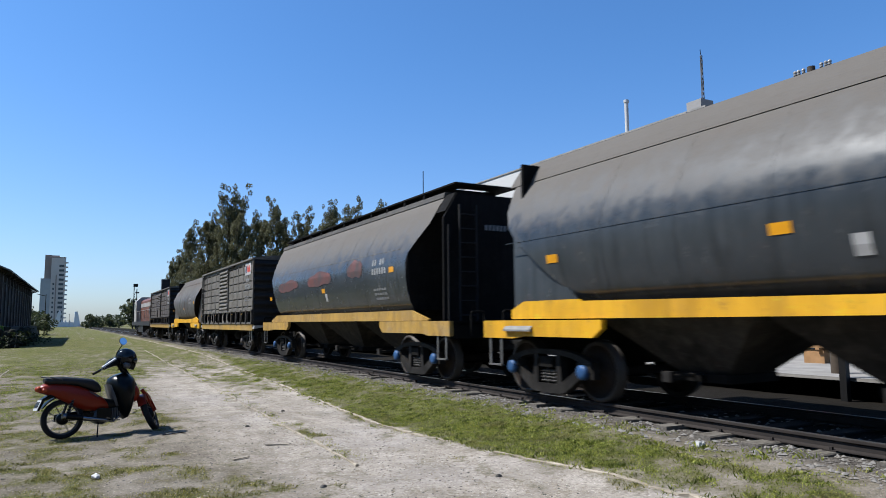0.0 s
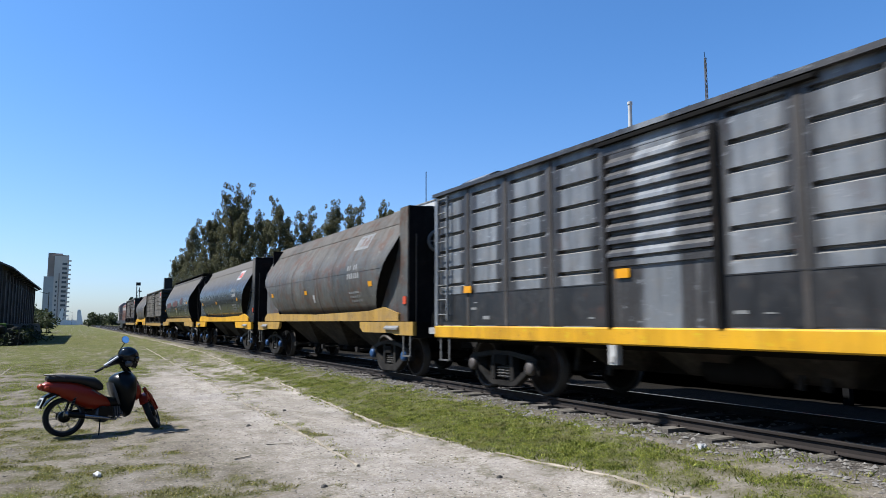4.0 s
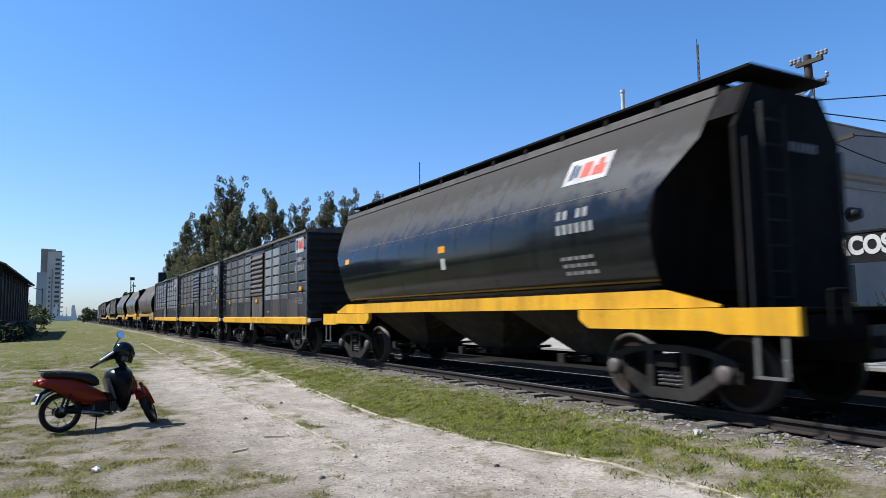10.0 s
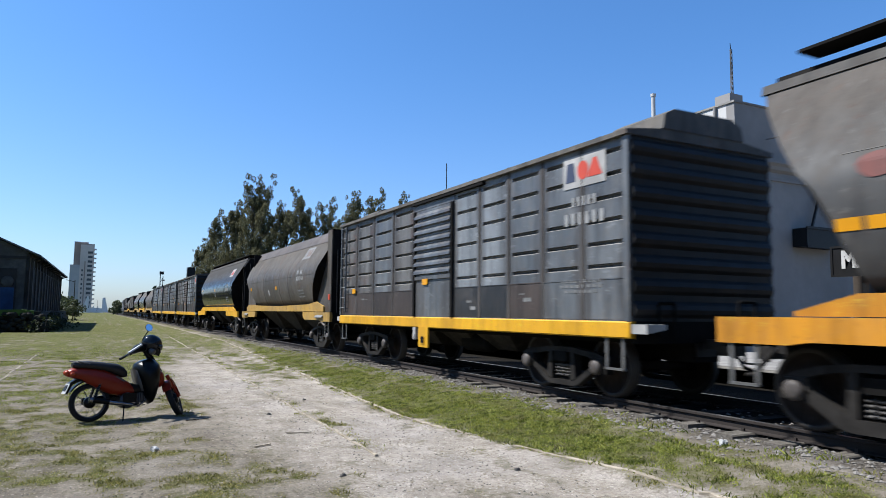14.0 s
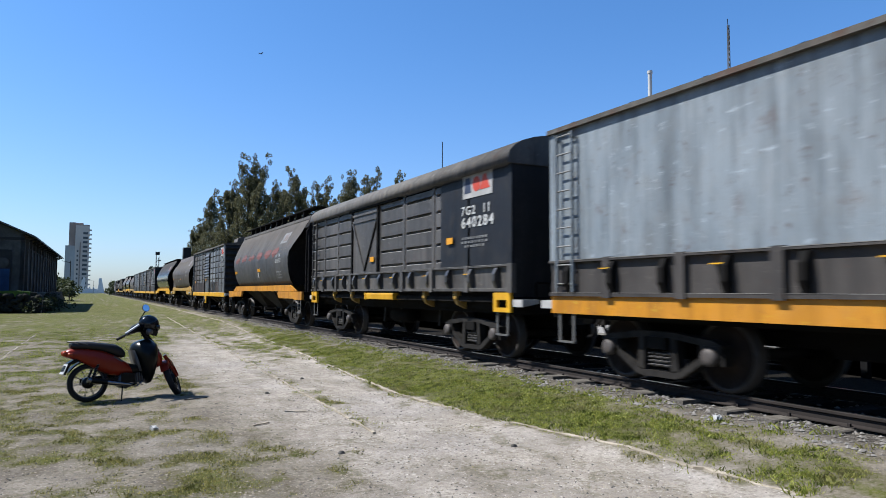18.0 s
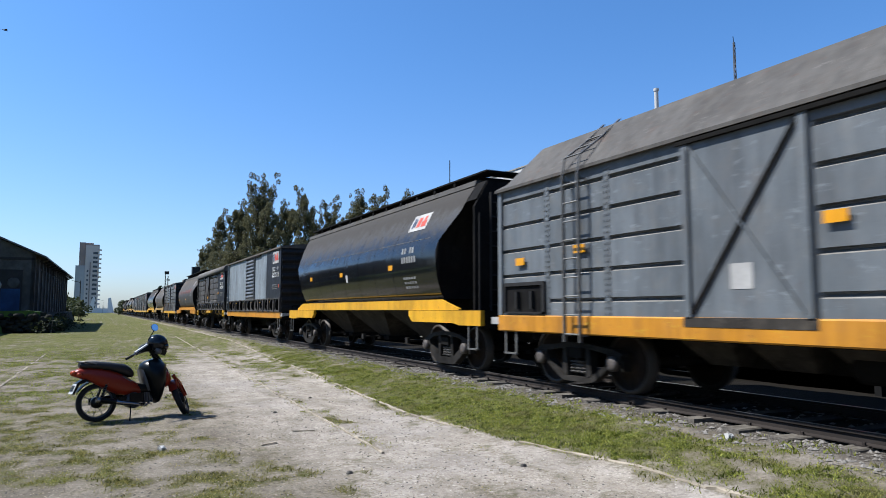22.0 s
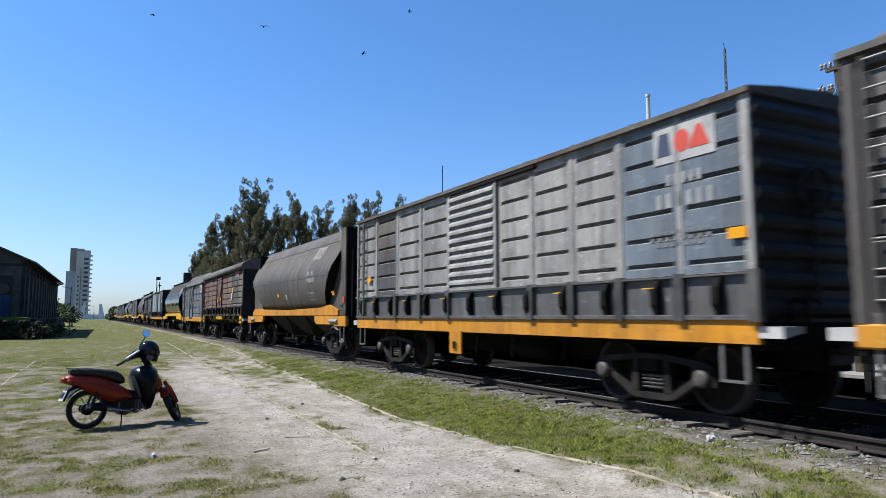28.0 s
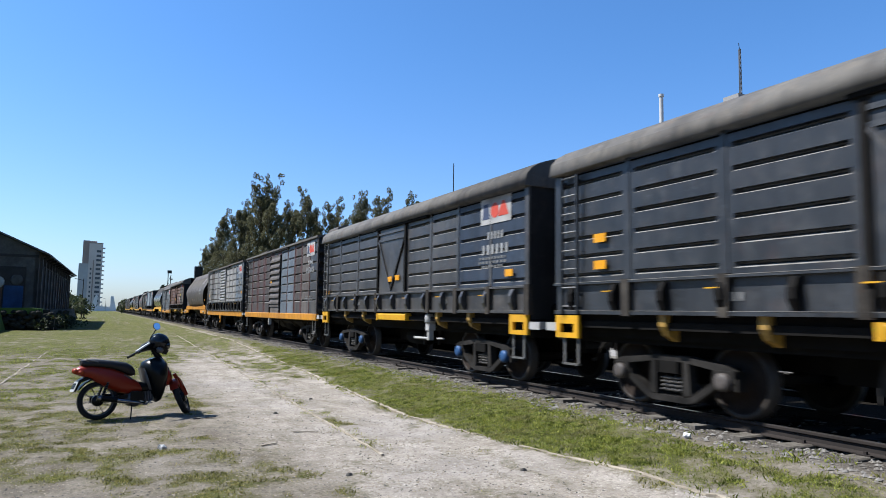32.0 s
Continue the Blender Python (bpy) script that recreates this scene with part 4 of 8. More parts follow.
        put("end_beam", shared(("end_beam", sill.name), lambda: Geo().box(-1.40, 1.40, -0.08, 0.03, 0.86, 1.15), STEEL_DARK), w, "", Matrix.Translation((0, s * half, 0)) @ pose(0, 0, 0, 0, 0, 0 if s > 0 else 180))
        put("hand_brake", shared("hand_brake", lambda: Geo().lathe([(0.10, 0.24), (0.13, 0.27), (0.10, 0.30), (0.08, 0.27), (0.10, 0.24)], 16, "y", (0.45, 0, 2.75)).bar((0.45, 0.05, 2.75), (0.45, 0.05, 1.3), 0.04, 0.04).bar((0.2, 0.11, 2.75), (0.7, 0.11, 2.75), 0.03, 0.03).bar((0.45, 0.11, 2.5), (0.45, 0.11, 3.0), 0.03, 0.03), GREASE), w, "", Matrix.Translation((0, s * half, 0)) @ pose(0, 0, 0, 0, 0, 0 if s > 0 else 180)) if spec.get("wheel") else None
    part("roof", roof_geo(half, z1, spec.get("rise", 0.22), spec.get("roof", "flat")), roofmat, w)
    ztop = z1 + spec.get("rise", 0.22)
    if spec.get("roof", "flat") == "flat":
        rise = spec.get("rise", 0.22)
        for i in range(10):
            put("roof_rib", shared(("roof_rib", z1, rise, roofmat.name), lambda: Geo().prism([(-1.50, z1 + 0.09), (-0.88, z1 + rise * 0.7 + 0.03), (0, z1 + rise + 0.03), (0.88, z1 + rise * 0.7 + 0.03), (1.50, z1 + 0.09), (1.4, z1 + 0.02), (-1.4, z1 + 0.02)], -0.025, 0.025), roofmat), w, "", Matrix.Translation((0, -half + 0.6 + i * (2 * half - 1.2) / 9, 0)))
    elif spec.get("roof") == "pitch":
        for i in range(6):
            put("ridge_cover", shared(("ridge_cover", roofmat.name), lambda: Geo().prism([(-0.88, 0), (-0.83, 0.05), (0.83, 0.05), (0.88, 0)], -0.40, 0.40), roofmat), w, "", Matrix.Translation((0, -half + 0.9 + i * (2 * half - 1.8) / 5, ztop - 0.045)))
    if spec.get("hatches") == "ring":
        n = 11
        lx, lz = (-0.85, z1 + 0.86 * spec.get("rise", 0.22)) if spec.get("roof") == "round" else (-1.22, z1 + 0.10)
        for i in range(n):
            put("roof_lug", shared("roof_lug", lambda: Geo().prism([(-0.12, -0.03), (-0.09, 0.05), (0.08, 0.07), (0.12, 0.0)], -0.075, 0.075), STEEL_DARK), w, "", Matrix.Translation((lx, -half + (i + 0.6) * 2 * half / n, lz)))
    elif spec.get("hatches"):
        for y in spec["hatches"]:
            put("roof_hatch", shared(("roof_hatch_box", roofmat.name), lambda: hatch_geo("box"), roofmat), w, "", Matrix.Translation((0, y * half, ztop - 0.06 - spec.get("sink", 0.0))))
    for e in (-1, 1):
        add_bogie(w, e * (half - spec.get("bogie_in", 1.96)), "arch", spec.get("cap", "grey"))
    add_couplers(w, half)
    add_steps(w, half)
    add_brake_gear(w, int(abs(q0) * 7))
    x = -1.485
    ly = -half + spec.get("logo_y", 0.98)
    lx = -1.458
    if spec.get("panel"):
        part("dark_end_panel", Geo().box(-1.462, -1.44, -half + 0.12, -half + 2.75, zb + 0.04, z1 - 0.04), spec["panel"], w, "black painted end panel with white lettering")
        lx = -1.468
    if spec.get("logo", True):
        logo(w, lx, ly, spec.get("logo_z", 3.47), spec.get("logo_w", 1.0), 0.50, spec.get("logo") == "faded")
    if spec.get("number"):
        top, num = spec["number"]
        turn = Matrix(((0, 0, -1, 0), (-1, 0, 0, 0), (0, 1, 0, 0), (0, 0, 0, 1)))
        writing(top, 0.24, WHITE_BOLD, w, Matrix.Translation((lx - 0.004, ly + 0.05, spec.get("logo_z", 3.47) - 0.50)) @ turn @ Matrix.Diagonal((1.15, 1, 1, 1)), bold=0.005, spread=1.25)
        writing(num, 0.28, WHITE_BOLD, w, Matrix.Translation((lx - 0.004, ly, spec.get("logo_z", 3.47) - 0.74)) @ turn @ Matrix.Diagonal((1.2, 1, 1, 1)), bold=0.006, spread=1.25)
    elif not spec.get("placard"):
        letter_bars([(0.62, 0.17, 5), (1.0, 0.22, 6)], WHITE_MARK, w, lx, ly, spec.get("logo_z", 3.47) - 0.40)
    if not spec.get("placard"):
        letter_bars([(1.0, 0.055, 9), (1.05, 0.055, 8), (0.8, 0.055, 7)], FADED_MARK, w, lx, ly + 0.1, zb + 0.62, "small_stencil")
    for y, z in spec.get("refl", []):
        reflector(w, -1.50, y * half, z)
    if spec.get("placard"):
        part("paper_placard", Geo().box(-1.485, -1.478, -3.62, -3.26, 2.10, 2.46), LOGO_WHITE, w, "pale square placard")
        part("paint_spot", Geo().prism([(-3.74 + 0.15 * math.cos(i * math.pi / 8), 2.58 + 0.15 * math.sin(i * math.pi / 8)) for i in range(16)], -1.488, -1.482, axis="x"), SPOT_YELLOW, w, "round yellow paint spot")
        for dy, c in ((0.36, CAP_BLUE), (-0.05, LOGO_RED), (-0.36, LOGO_RED)):
            part("logo_mark", Geo().box(-1.475, -1.468, -half + 1.6 + dy - 0.14, -half + 1.6 + dy + 0.14, 3.32, 3.62), c, w)
    for y, z in spec.get("red", []):
        reflector(w, -1.50, y * half, z, 0.11, 0.13, REFLECT_RED)
    if spec.get("yellow_step"):
        for y in (-half + 0.3, half - 0.3):
            part("corner_step", Geo().box(-1.50, -1.44, y - 0.28, y + 0.28, 1.12, 1.25).box(-1.50, -1.44, y - 0.28, y + 0.28, 0.90, 0.98).box(-1.50, -1.44, y - 0.28, y - 0.17, 0.98, 1.12).box(-1.50, -1.44, y + 0.17, y + 0.28, 0.98, 1.12), YELLOW, w, "yellow corner step frame")
        part("tool_tray", Geo().prism([(-1.50, 1.22), (-1.51, 1.19), (-1.50, 1.07), (-1.46, 1.06), (-1.1, 1.06), (-1.1, 1.24), (-1.40, 1.24)], -0.80, 1.05).box(-1.52, -1.44, 0.99, 1.07, 1.05, 1.23), YELLOW, w, "yellow tray under the side")
        hang = Geo().prism([(-1.45, 1.27), (-1.45, 1.12), (-1.38, 1.00), (-1.20, 0.92), (-1.20, 1.27)], -0.06, 0.06).mesh("side_bracket", YELLOW_OLD)
        for q in (-3.85, -2.40, 2.33, 3.87):
            put("side_bracket", hang, w, "yellow hanger bracket under the side", Matrix.Translation((0, q, 0)))
    if spec.get("distributor"):
        v = part("brake_distributor", Geo().lathe([(1.02, 0.0), (1.02, 0.10), (1.06, 0.13), (1.20, 0.13), (1.24, 0.10), (1.24, 0.0)], 12, "z", (-1.34, -1.88, 0)).box(-1.42, -1.26, -1.97, -1.79, 0.86, 1.02).box(-1.40, -1.28, -1.93, -1.83, 0.64, 0.86), LOGO_WHITE, w, "white painted brake distributor")
        # white strips added for sunlit pavement beyond the wagon, shaped as pipes
        part("white_pipe", Geo().pipe([(-1.34, -1.88, 0.68), (-1.34, -1.03, 0.67)], 0.03, 8).pipe([(-1.34, -2.55, 0.70), (-1.34, -2.25, 0.69)], 0.022, 8), LOGO_WHITE, v)
    if spec.get("tab"):
        y = spec["tab"] * half
        part("door_stop", Geo().box(-1.50, -1.46, y - 0.24, y + 0.24, 0.50, 0.95).box(-1.52, -1.50, y - 0.08, y + 0.08, 0.58, 0.72), sill, w)
        part("door_stop_slot", Geo().box(-1.524, -1.52, y - 0.07, y + 0.07, 0.60, 0.74), STEEL_DARK, w)
    return w
# ---- wagons: hopper wagons ----
def hull_profile(kind, n=9):
    """Half outline from the roof to the floor, as (half width, z)."""
    if kind == "barrel":
        pts = [(0.72, 4.06), (0.95, 3.72), (1.15, 3.38), (1.32, 3.05), (1.44, 2.78), (1.475, 2.56), (1.46, 2.25), (1.42, 1.95), (1.34, 1.68), (1.24, 1.50)]
    else:
        pts = [(0.58, 4.04), (0.80, 3.86), (1.04, 3.52), (1.27, 3.14), (1.43, 2.82), (1.47, 2.62), (1.465, 2.32), (1.41, 1.98), (1.31, 1.70), (1.20, 1.50)]
    return pts


BLACK_IRON = plain("black_iron", (0.027, 0.026, 0.026), 0.7, 0, 0.3, 8, spec=0.15)
P_ROOFDUST = wagon_paint("paint_roof_dust", (0.060, 0.056, 0.051), (0.085, 0.078, 0.070), rusty=0.3, dusty=0.25, rough=0.75)
# shade of the hopper ends as near-black paint; also black door stiles
P_SHADE_AND_BLACK = wagon_paint("paint_shade_and_black", (0.008, 0.008, 0.008), (0.014, 0.013, 0.013), rusty=0.15, dusty=0.05, rough=0.75, spec=0.06)


def hopper_wagon(q0, q1, spec):
    """A covered hopper wagon from q0 (rear) to q1 (front) along the train."""
    half = (q1 - q0) / 2
    w = thing("hopper_wagon", spec["label"], "train wagon", "wagons of the train")
    kind = spec.get("kind", "slope")
    paint, sill = spec["paint"], spec.get("sill", YELLOW)
    pts = hull_profile(kind)
    ring = [(-a, z) for a, z in pts] + [(a, z) for a, z in reversed(pts)]
    slope = kind == "slope"
    rear, front = (-half + 1.34, half - 0.56) if slope else (-half + 1.98, half - 1.35)

    def at(y, z, s):
        """How far each end leans at the height z."""
        if slope and s < 0:
            return y + 1.22 * max(0.0, (2.98 - z) / 1.48)
        if slope:
            return y - 1.9 * max(0.0, (3.05 - z) / 1.55) ** 1.15 + 0.38 * max(0.0, (z - 3.05) / 1.0)
        if s < 0:
            return y - 0.60 * min(1.0, max(0.0, (z - 2.66) / 0.74))
        return y - 0.36 * max(0.0, (2.5 - z) / 1.0) + 1.15 * min(1.0, max(0.0, (z - 2.5) / 1.5)) ** 0.85

    g = Geo()
    rings = [[(x, at(rear, z, -1) * (1 - i / 8) + at(front, z, 1) * i / 8, z) for x, z in ring] for i in range(9)]
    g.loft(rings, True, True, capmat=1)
    # end caps take the near-black that stands for their shade
    hull = part("hull", g, [paint, P_SHADE_AND_BLACK], w)
    # vertical weld seams, streaked with rust on the older wagons
    for i in range(1, 7):
        y = rear + 1.2 + (front - rear - 2.4) * i / 7
        sg = Geo()
        hw = spec.get("seam", 0.02)
        sg.loft([[(x * 1.003, y - hw, z) for x, z in ring], [(x * 1.003, y + hw, z) for x, z in ring]], True, False)
        part("weld_seam", sg, spec.get("seammat", paint) if i in (2, 3, 5) else paint, hull)
    zs, xs = (2.55, 1.476) if slope else (2.90, 1.394)
    for sx in (-xs, xs - 0.016):
        part("plate_lap", Geo().box(sx, sx + 0.016, rear + 0.4, front - 0.2, zs - 0.004, zs + 0.004), paint if slope else EDGE_HIGHLIGHT, hull, "" if slope else "pale edge of a lapped plate")
    # roof coaming and running board
    t = pts[0][1]
    E, F = (half - 0.90, half - 0.78) if slope else (half - 0.97, half - 0.55)
    ra, fa = at(rear, t, -1), at(front, t, 1)
    if spec.get("walk", False):
        part("roof_coaming", Geo().prism([(-0.80, t - 0.08), (-0.77, t + 0.04), (-0.70, t + 0.05), (0.70, t + 0.05), (0.77, t + 0.04), (0.80, t - 0.08)], ra, fa), spec.get("coaming", P_ROOFDUST), w, "dusty grey roof coaming")
        bz = spec.get("board", 0.15)
        wg = Geo().box(-0.80, -0.42, -E - 0.10, half - 0.70, t + bz, t + bz + 0.035).box(0.42, 0.80, -E - 0.10, half - 0.70, t + bz, t + bz + 0.035).box(-0.42, 0.42, -E - 0.10, -E + 0.4, t + bz, t + bz + 0.035)
        part("running_board", wg, STEEL_DARK, w)
        part("hatch_trunk", Geo().prism([(-0.66, 0.0), (-0.62, 0.10), (0.62, 0.10), (0.66, 0.0)], ra + 0.1, fa - 0.1), STEEL_DARK, w, "long dark hatch trunk", Matrix.Translation((0, 0, t + 0.05)))
        y = rear + 0.4
        while y < front:
            for x in (-0.68, 0.68):
                put("board_bracket", shared(("board_bracket", bz), lambda: Geo().box(-0.10, 0.10, -0.04, 0.04, 0.03, bz), STEEL_DARK), w, "", Matrix.Translation((x, y, t)))
            y += 1.05
    else:
        part("roof_coaming", Geo().prism([(-0.950, 3.67), (-0.925, 3.72), (-0.83, 3.87), (-0.68, t + 0.03), (-0.3, t + 0.06), (0.3, t + 0.06), (0.68, t + 0.03), (0.83, 3.87), (0.925, 3.72), (0.950, 3.67)], ra, fa), spec.get("coaming", paint), w)
    for i in range(4):
        y = rear + (front - rear) * (i + 0.5) / 4
        put("roof_hatch", shared("hopper_hatch", lambda: Geo().box(-0.4, 0.4, -0.6, 0.6, 0, 0.10).box(-0.06, 0.06, -0.66, 0.66, 0.10, 0.15), STEEL_DARK), w, "", Matrix.Translation((0, y, t - (0.09 if slope else 0.0))))
    # side sill: a long plate that rises at both ends, and end sills
    for s in (-1, 1):
        turn = pose(0, 0, 0, 0, 0, 0 if s < 0 else 180)
        g = Geo()
        if kind == "slope":
            prof = [(-E, 1.27), (-E, 1.44), (-E + 0.85, 1.60), (-E + 1.75, 1.52), (0, 1.47), (F - 1.75, 1.53), (F - 1.70, 1.56), (F - 0.35, 1.56), (F, 1.42), (F, 1.27)]
        else:
            prof = [(-half + 1.02, 1.26), (-half + 1.02, 1.29), (-half + 1.85, 1.49), (half - 1.65, 1.49), (half - 0.96, 1.31), (half - 0.96, 1.26)]
        g.prism(prof, -1.40, -1.34, axis="x")
        part("side_sill", g, sill, w, "yellow painted side sill", turn if s < 0 else turn @ Matrix.Diagonal((1, -1, 1, 1)))
        for e in (-1, 1):
            L = 3.06 if slope else 3.4 if e < 0 else 3.3
            g = Geo()
            y0 = e * half
            prof = [(y0, 0.95), (y0, 1.25), (y0 - e * L, 1.25), (y0 - e * L, 1.12), (y0 - e * (L - 0.2), 0.99), (y0 - e * 1.15, 0.99), (y0 - e * 0.9, 0.95)]
            if e > 0:
                prof = prof[::-1]
            g.prism(prof, -1.47, -1.38, axis="x")
            es = part("end_sill", g, sill, w, "yellow painted end sill", Matrix.Diagonal((1 if s < 0 else -1, 1, 1, 1)))
            if slope:
                ya, yb = (y0 - e * 0.70, y0 - e * 1.45)
                # added strip whose pale colour is the sunlit lip of the end sill
                part("sill_tread", Geo().prism([(-1.475, 1.16), (-1.53, 1.10), (-1.53, 1.07), (-1.475, 1.07)], min(ya, yb), max(ya, yb)), SUNLIT_STEEL, es, "pale strip added for the sun glint on the sill")
        if kind == "slope":
            for e in (-1, 1):
                y0 = -E if e < 0 else F
                g = Geo()
                prof = [(y0, 1.26), (y0, 3.97), (y0 - e * 0.42, 3.97), (y0 - e * 0.50, 3.0), (y0 - e * 1.75, 1.26)] if e < 0 else [(y0, 1.45), (y0, 2.75), (y0 - e * 0.30, 2.75), (y0 - e * 1.75, 1.45)]
                if e > 0:
                    prof = prof[::-1]
                g.prism(prof, *((-1.16, -1.12) if e < 0 else (-1.33, -1.30)), axis="x")
                part("gusset_plate", g, paint, w, "", Matrix.Diagonal((1 if s < 0 else -1, 1, 1, 1)))
    for e in (-1, 1):
        part("stub_sill", Geo().box(-0.25, 0.25, min(e * half, e * (half - 3.2)), max(e * half, e * (half - 3.2)), 0.62, 1.20), STEEL_DARK, w)
    for e in (-1, 1):
        y0 = e * half
        part("end_platform", Geo().box(-1.40, 1.40, min(y0, y0 - e * 1.9), max(y0, y0 - e * 1.9), 1.17, 1.24).box(-1.38, 1.38, min(y0 - e * 0.1, y0), max(y0 - e * 0.1, y0), 0.9, 1.2), STEEL_DARK, w)
        if e > 0 and not slope:
            continue
        ye = -E if e < 0 else F
        ew = [(-1.13, 1.24), (-1.13, 3.98), (1.13, 3.98), (1.13, 1.24)] if slope else [(-1.06, 1.24), (-1.06, 3.45), (-0.72, 4.02), (0.72, 4.02), (1.06, 3.45), (1.06, 1.24)]
        part("end_wall", Geo().prism(ew, ye - 0.03, ye + 0.03), P_SHADE_AND_BLACK, w, "end wall painted black to stand for its shade")
        inner = rear if e < 0 else front
        part("end_hood", Geo().prism([(-0.82, t - 0.35), (-0.66, t - 0.12), (0.66, t - 0.12), (0.82, t - 0.35)] if slope else [(-1.0, t - 0.45), (-0.74, t - 0.03), (0.74, t - 0.03), (1.0, t - 0.45)], min(ye, inner - e * 0.3), max(ye, inner - e * 0.3)), P_SHADE_AND_BLACK, w)
        put("end_ladder", shared(("end_ladder",), lambda: ladder_geo(1.25, 3.75, 0.42, 0.31, 0.05), [BLACK_IRON, BLACK_IRON]), w, "", Matrix.Translation(((0.80 if slope else -0.52) if e < 0 else -0.80, ye + e * 0.10, 0)) @ pose(0, 0, 0, 0, 0, 90 if e < 0 else -90))
        if e < 0:
            bar = shared("end_stencil", lambda: Geo().box(-0.035, 0.035, -0.004, 0.004, -0.06, 0.06), FADED_MARK)
            for k in range(6):
                put("end_stencil", bar, w, "", Matrix.Translation((0.02 + k * 0.10, ye - 0.035, 3.30)))
        for x in (-0.98, 0.98):
            put("corner_handrail", shared("corner_handrail", lambda: Geo().pipe([(0, 0, 1.24), (0, 0, 3.3)], 0.02, 6), BLACK_IRON), w, "", Matrix.Translation((x, ye + e * 0.10, 0)))
    if slope:
        put("brake_wheel", shared("brake_wheel", lambda: Geo().lathe([(0.0, 0.20), (0.03, 0.24), (0.0, 0.28), (-0.03, 0.24), (0.0, 0.20)], 18, "y").bar((-0.25, 0, 0), (0.25, 0, 0), 0.03, 0.03).bar((0, 0, -0.25), (0, 0, 0.25), 0.03, 0.03).bar((0, 0.12, 0), (0, -0.02, 0), 0.05, 0.05), PALE_METAL), w, "", Matrix.Translation((-0.45, -E - 0.16, 3.15)))
    # three discharge chutes with open gaps between them
    run = (half - 2.5) - (-half + 2.7)
    for i in range(3):
        y = -half + 2.7 + run * (i + 0.5) / 3
        hw = run / 6
        c = Geo()
        c.loft([[(-1.25, y - hw, 1.50), (1.25, y - hw, 1.50), (1.25, y + hw, 1.50), (-1.25, y + hw, 1.50)], [(-1.05, y - hw * 0.90, 1.22), (1.05, y - hw * 0.90, 1.22), (1.05, y + hw * 0.90, 1.22), (-1.05, y + hw * 0.90, 1.22)], [(-0.42, y - 0.42, 0.52), (0.42, y - 0.42, 0.52), (0.42, y + 0.42, 0.52), (-0.42, y + 0.42, 0.52)]], False)
        ch = part("discharge_chute", c, P_CHUTE, w, "dusty brown discharge chute")
        part("outlet_gate", Geo().box(-0.50, 0.50, y - 0.46, y + 0.46, 0.40, 0.52).box(-0.62, -0.50, y - 0.10, y + 0.10, 0.42, 0.50), STEEL_DARK, ch)
        part("gate_shaft", Geo().tube((-1.1, y, 0.50), (1.1, y, 0.50), 0.03, n=8).box(-1.14, -1.06, y - 0.07, y + 0.07, 0.43, 0.57), BOGIE_IRON, ch)
    add_bogie(w, half - (1.42 if slope else 1.70), "cast", spec.get("cap", "grey"))
    add_bogie(w, -half + (1.88 if slope else 2.05), "cast", spec.get("cap", "grey"))
    add_couplers(w, half)
    add_steps(w, half)

    def skin(z):
        for (a0, c0), (a1, c1) in zip(pts, pts[1:]):
            if c0 >= z >= c1:
                return a0 + (a1 - a0) * (c0 - z) / (c0 - c1)
        return pts[-1][0]

    def decal(name, yc, zc, wd, ht, mat, off=0.006):
        """A thin plate that follows the curve of the hull."""
        d = Geo()
        n = max(1, math.ceil(ht / 0.15))
        for i in range(n):
            za, zb2 = zc + ht / 2 - ht * i / n, zc + ht / 2 - ht * (i + 1) / n
            xa, xb = -skin(za) - off, -skin(zb2) - off
            d.quad((xa, yc + wd / 2, za), (xb, yc + wd / 2, zb2), (xb, yc - wd / 2, zb2), (xa, yc - wd / 2, za))
        return part(name, d, mat, w)

    ly = -half + spec.get("logo_y", 3.62 if slope else 3.45)
    lz = 3.38
    if spec.get("logo", True):
        decal("logo_panel", ly, lz, 0.98, 0.42, FADED_MARK if spec.get("logo") == "faded" else LOGO_WHITE)
        red = LOGO_RED if spec.get("logo") != "faded" else LOGO_RED_OLD
        blue = LOGO_BLUE if spec.get("logo") != "faded" else FADED_MARK
        for dy, dz, ww, hh in ((0.02, 0.0, 0.20, 0.24), (-0.27, -0.05, 0.26, 0.16), (-0.27, 0.09, 0.12, 0.10)):
            decal("logo_mark", ly + dy, lz + dz, ww, hh, red, 0.010)
        for dy, dz, ww, hh in ((0.34, 0.0, 0.09, 0.26), (0.23, 0.0, 0.08, 0.20)):
            decal("logo_mark", ly + dy, lz + dz, ww, hh, blue, 0.010)
    mk = WHITE_MARK
    for i in range(4):
        decal("stencil", ly + 0.36 - i * 0.15 - (0.15 if i > 1 else 0), 2.68, 0.08, 0.14, mk)
    for i in range(6):
        decal("stencil", ly + 0.36 - i * 0.145, 2.46, 0.085, 0.15, mk)
    for r in range(3):
        for i in range(5):
            decal("small_stencil", ly + 0.3 - i * 0.15 - r * 0.03, 2.02 - r * 0.11, 0.11, 0.055, FADED_MARK)
    for y, z in spec.get("refl", [(0.05, 2.15), (-0.62, 2.45), (0.86, 2.10)]):
        decal("reflector", y * half, z, 0.26, 0.13, REFLECT, 0.008)
    dy, dz = spec.get("dock_at", (0.02, 1.95))
    decal("number_plate", dy * half, dz, 0.17, 0.22, LOGO_WHITE, 0.008)
    for k, (y, z, wd, ht) in enumerate(spec.get("graffiti", [])):
        d = Geo()
        nr, cols = 8, []
        wd, ht = wd * 0.9, ht * 0.82
        for i in range(25):
            u = -1 + i / 12
            hh = ht / 2 * math.sqrt(max(0.0, 1 - u * u)) ** 0.8 * (1 + 0.10 * math.sin(7 * u + k * 1.7)) + 0.004
            zc = z + 0.03 * math.sin(3 * u + k)
